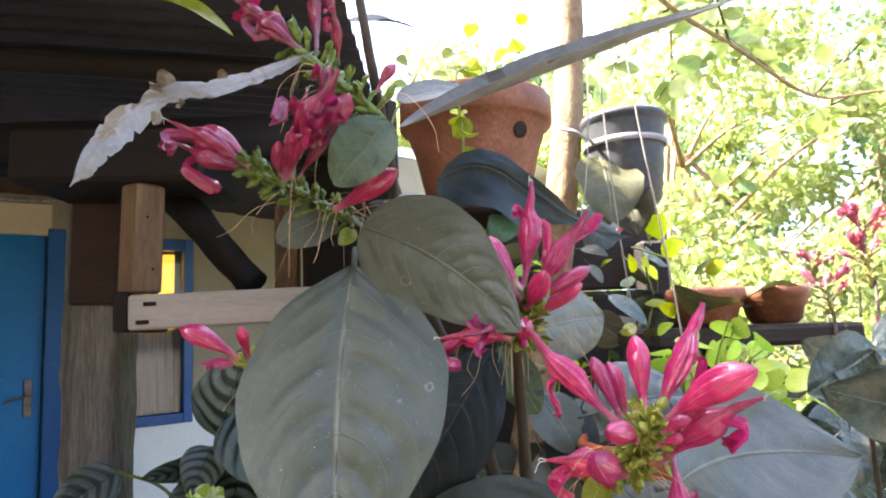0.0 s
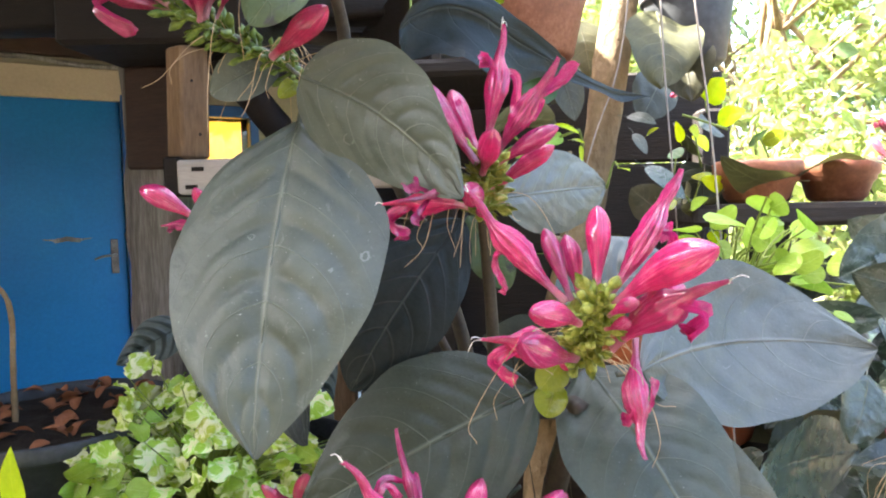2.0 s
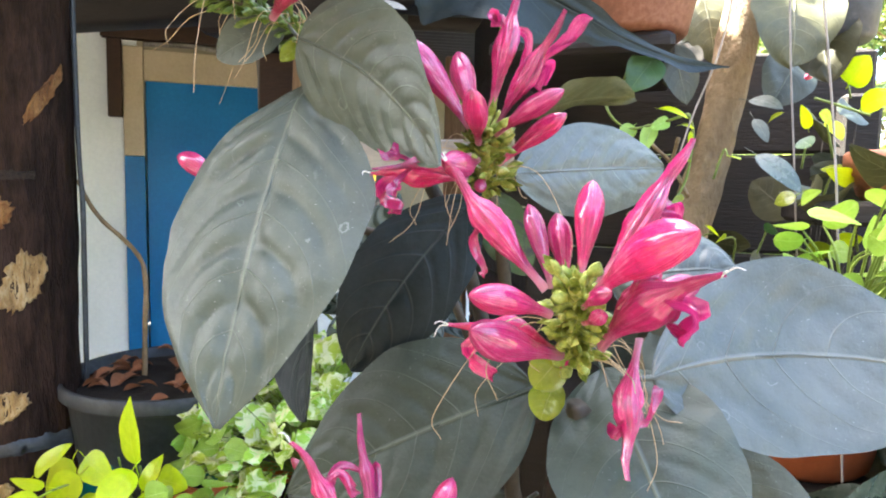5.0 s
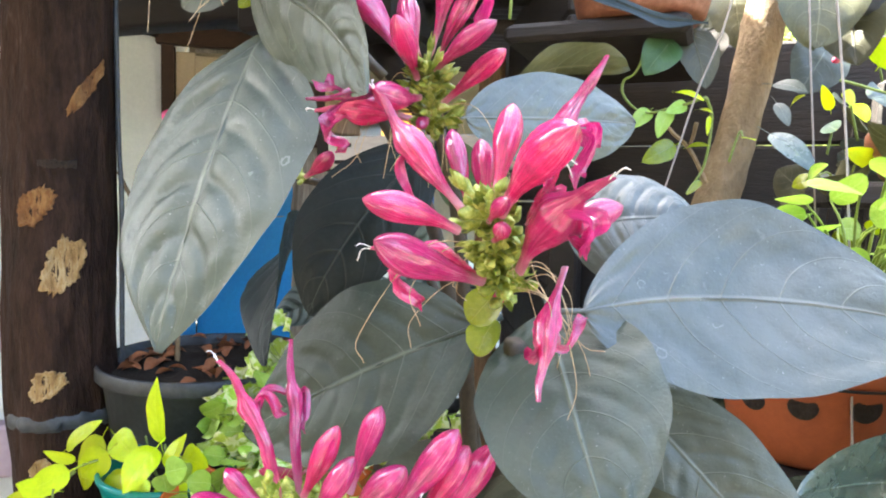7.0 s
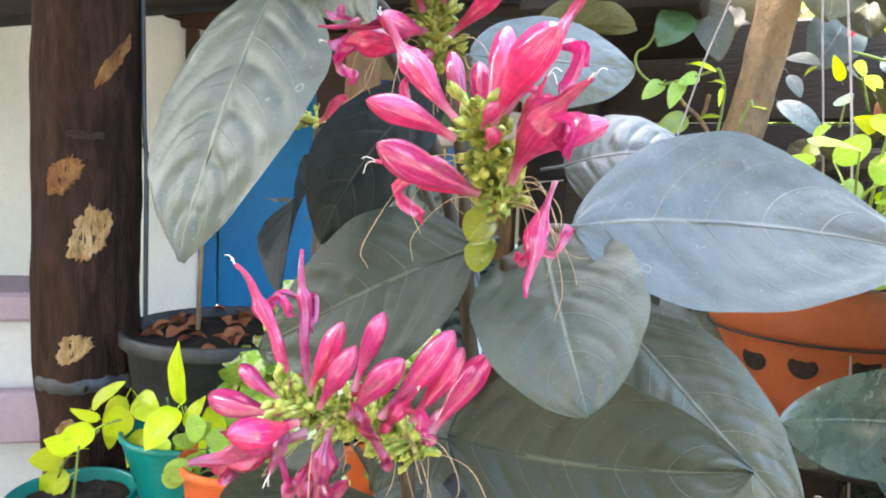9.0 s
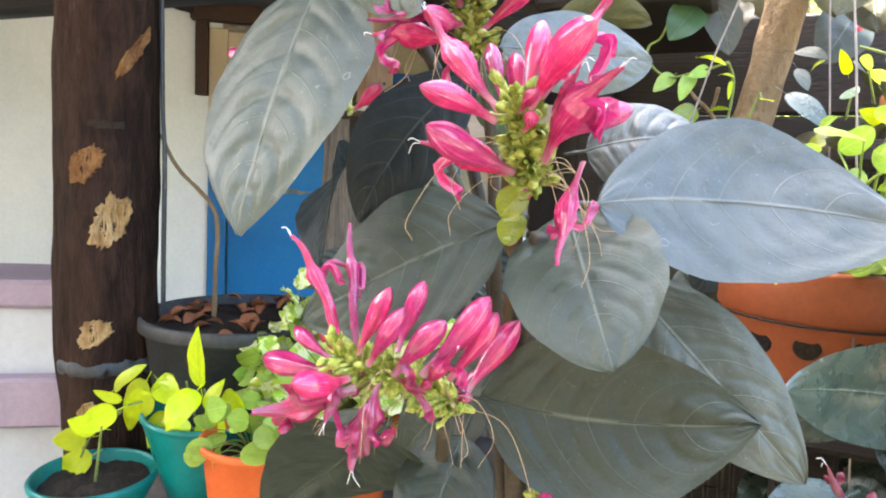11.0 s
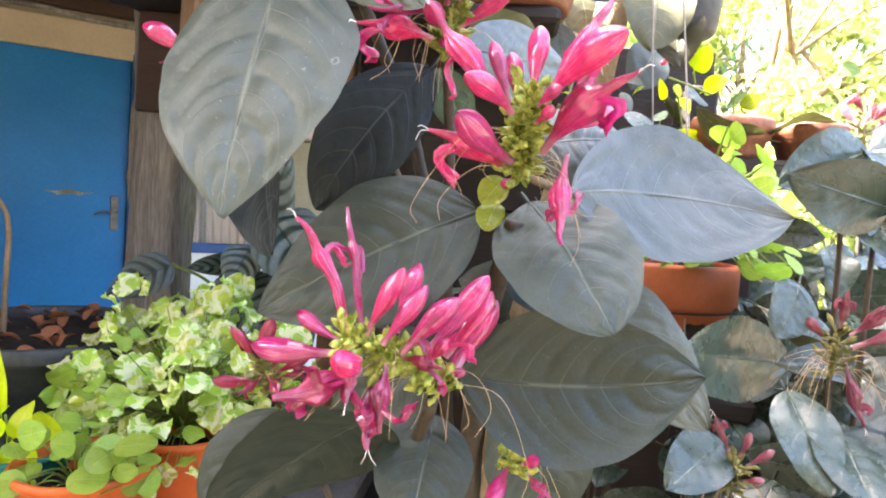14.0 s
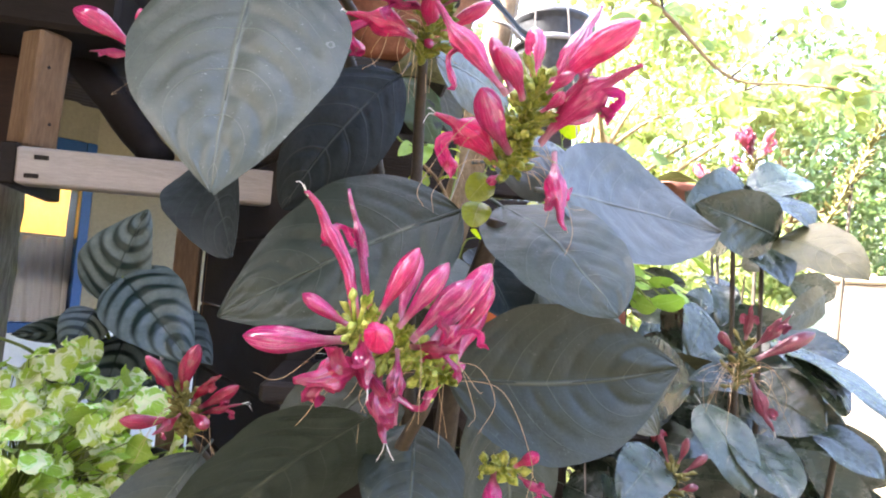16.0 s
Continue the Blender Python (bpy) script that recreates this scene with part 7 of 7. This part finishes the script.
# ---- garden behind ----
def leaf_cloud(name, clumps, per, size, mat, seed, flat=0.6):
    """Many small folded leaves gathered in clumps."""
    rs = np.random.RandomState(seed)
    cs = np.repeat(np.array([c[:3] for c in clumps]), per, axis=0)
    rad = np.repeat(np.array([c[3] for c in clumps]), per)
    n = len(cs)
    d = rs.normal(size=(n, 3))
    d /= np.linalg.norm(d, axis=1)[:, None]
    p = cs + d * (rad * rs.uniform(0.35, 1.0, n))[:, None] * np.array([1, 1, 0.75])
    u = rs.normal(size=(n, 3)) + np.array([0, 0, -0.5])
    u /= np.linalg.norm(u, axis=1)[:, None]
    w = np.cross(u, rs.normal(size=(n, 3)) + np.array([0, 0, 1.2]))
    w /= np.linalg.norm(w, axis=1)[:, None]
    nn = np.cross(u, w)
    ln = (size * rs.uniform(0.6, 1.3, n))[:, None]
    v = np.stack([p, p + u * ln * 0.45 + w * ln * 0.27 + nn * ln * 0.08, p + u * ln, p + u * ln * 0.45 - w * ln * 0.27 + nn * ln * 0.08, p + u * ln * 0.5], 1).reshape(-1, 3)
    k = np.arange(n) * 5
    f = np.concatenate([np.stack([k, k + 1, k + 4], 1), np.stack([k + 1, k + 2, k + 4], 1), np.stack([k, k + 4, k + 3], 1), np.stack([k + 4, k + 2, k + 3], 1)])
    uv = np.tile(np.array([(0, 0.5), (0.45, 1), (1, 0.5), (0.45, 0), (0.5, 0.5)]), (n, 1))
    return mesh_of(name, v.tolist(), f.tolist(), mat, uv, False)


def tree(base, height, spread, mat, seed, size, clumps=34, per=150, low=0.35, label="", trunk=0.12):
    rng = random.Random(seed)
    t = thing("garden_tree", base, label or "leafy sunlit garden tree", "tree", "garden trees")
    bl = Build()
    top = Vector((rng.uniform(-0.3, 0.3), rng.uniform(-0.3, 0.3), height * 0.8))
    line = bend([(0, 0, -0.05), (rng.uniform(-0.15, 0.15), rng.uniform(-0.15, 0.15), height * 0.35), top], 8)
    bl.tube(line, taper(trunk, trunk * 0.3, len(line)), 10, True, 0.08, rng)
    cl = []
    for k in range(clumps):
        a, r = rng.uniform(0, 6.28), spread * math.sqrt(rng.random())
        z = height * rng.uniform(low, 1.0)
        k2 = 1 - 0.45 * abs(z / height - 0.6)
        c = Vector((r * math.cos(a) * k2, r * math.sin(a) * k2, z))
        cl.append((c.x, c.y, c.z, spread * rng.uniform(0.16, 0.34)))
        if k % 2 == 0:
            s = line[min(len(line) - 1, int(len(line) * 0.45 + rng.random() * len(line) * 0.5))]
            l2 = bend([s, s.lerp(c, 0.5) + Vector((0, 0, 0.1)), c], 4)
            bl.tube(l2, taper(trunk * 0.25, trunk * 0.06, len(l2)), 6)
    part("trunk", bl.mesh("trunk", M_BARK), t)
    tagged(part("crown", leaf_cloud("crown", cl, per, size, mat, seed), t), kind="stuff")
    return t


def build_garden():
    rng = random.Random(77)
    tree((2.6, 6.2, 0), 4.2, 1.9, M_TREE_A, 1, 0.11, 44, 300, 0.1, "yellow-green sunlit garden tree behind the pots")
    tree((4.9, 7.0, 0), 4.6, 2.1, M_TREE_B, 2, 0.10, 48, 340, 0.1, "mid-green feathery tree in the garden")
    tree((0.9, 8.2, 0), 4.4, 2.0, M_TREE_A, 3, 0.13, 40, 260, 0.15, "yellow-green sunlit garden tree behind the pots")
    tree((7.4, 6.6, 0), 4.2, 2.4, M_TREE_B, 4, 0.12, 44, 300, 0.12, "mid-green leafy tree in the garden")
    tree((3.6, 11.5, 0), 6.0, 3.0, M_TREE_B, 5, 0.19, 40, 170, 0.1, "tall green tree far behind the garden")
    tree((9.5, 11.0, 0), 6.0, 3.2, M_TREE_A, 6, 0.20, 40, 170, 0.1, "tall yellow-green tree far behind the garden")
    tree((-0.5, 12.5, 0), 6.5, 3.2, M_TREE_B, 7, 0.28, 46, 160, 0.1, "tall green tree far behind the garden")
    tree((11.5, 3.0, 0), 5.0, 2.6, M_TREE_A, 8, 0.25, 40, 150, 0.1, "yellow-green leafy tree in the garden")
    # hedge shrubs nearer
    for k, (x, y, h, s, m) in enumerate(((1.55, 3.9, 1.9, 0.75, M_TREE_A), (2.7, 4.3, 1.8, 0.8, M_TREE_A), (0.75, 4.6, 2.0, 0.8, M_TREE_A), (0.1, 5.2, 2.2, 0.8, M_TREE_B), (3.0, 2.2, 0.9, 0.35, M_TREE_A))):
        t = thing("garden_bush", (x, y, 0), "sunlit yellow-green garden bush", "bush", "garden bushes")
        cl = [(rng.uniform(-s, s), rng.uniform(-s, s) * 0.7, h * rng.uniform(0.08, 0.95), s * 0.32) for _ in range(26)]
        tagged(part("crown", leaf_cloud("crown", cl, 130, 0.085, m, 90 + k), t), kind="stuff")
        bl = Build()
        for c in cl[:9]:
            l2 = bend([(0, 0, -0.05), (c[0] * 0.4, c[1] * 0.4, c[2] * 0.6), c[:3]], 4)
            bl.tube(l2, taper(0.02, 0.006, len(l2)), 6)
        part("stem", bl.mesh("stem", M_STEM), t)
    # overhanging branch with leaves
    ob = thing("overhanging_branch", (0.27, 1.1, 2.45), "thin overhanging branch with bright leaves", "branch")
    inv = ob.matrix_basis.inverted()
    bl = Build()
    main = bend([(0.262, 1.09, 2.45), (0.5, 1.6, 2.43), (0.716, 1.89, 2.379), (1.05, 2.10, 2.294), (1.41, 2.313, 2.198), (1.75, 2.407, 2.241), (2.4, 2.5, 2.3)], 7)
    bl.tube(main, taper(0.0105, 0.004, len(main)), 8, True, 0.1, rng)
    sub = []
    for k in range(16):
        s = main[6 + int(rng.random() * (len(main) - 8))]
        e = s + Vector((rng.uniform(-0.35, 0.45), rng.uniform(-0.3, 0.5), rng.uniform(-0.28, 0.4)))
        l2 = bend([s, s.lerp(e, 0.5) + Vector((0, 0, 0.05)), e], 5)
        part("twig", Build().tube(l2, taper(0.005, 0.002, len(l2)), 5).mesh("twig", M_STEM), ob, "", inv)
        sub += l2[2:]
    part("limb", bl.mesh("limb", M_BARK), ob, "", inv)
    ml = shared("leaf", 4, 0.085, 0.030, M_TREE_A, 71, quilt=0.04, bow=0.06, veins=5) + shared("leaf", 2, 0.085, 0.030, M_TREE_B, 77, quilt=0.04, bow=0.06, veins=5)
    pts = [s + Vector((rng.uniform(-0.04, 0.04), rng.uniform(-0.04, 0.04), rng.uniform(-0.04, 0.04))) for s in sub for _ in range(2)]
    leafy(ob, pts, ml, rng, 0.2, -0.5, "", (0.7, 1.3), None)
    # cream plastered wall in the sun beside the garden
    bl = Build()
    m = pose(2.56, 2.80, 0, 0, 0, -32)
    bl.box((-0.32, 0, -0.05), (2.6, 0.14, 1.47), m, 0.012)
    bl.box((-0.34, -0.02, 1.472), (2.62, 0.16, 1.51), m, 0.012)
    tagged(new("garden_wall", bl.mesh("garden_wall", M_CREAM, False)), "low cream plastered wall in full sun", "wall", kind="structure")
    # far garden wall
    bl = Build()
    m = pose(6.5, 9.0, 0, 0, 0, -38)
    for k in range(10):
        bl.box((-5 + k, -0.08, -0.05), (-5 + k + 0.992, 0.08, 1.9), m, 0.01)
    tagged(new("garden_wall", bl.mesh("garden_wall", M_CONCRETE, False)), "pale garden wall beyond the trees", "wall", kind="structure")


build_garden()
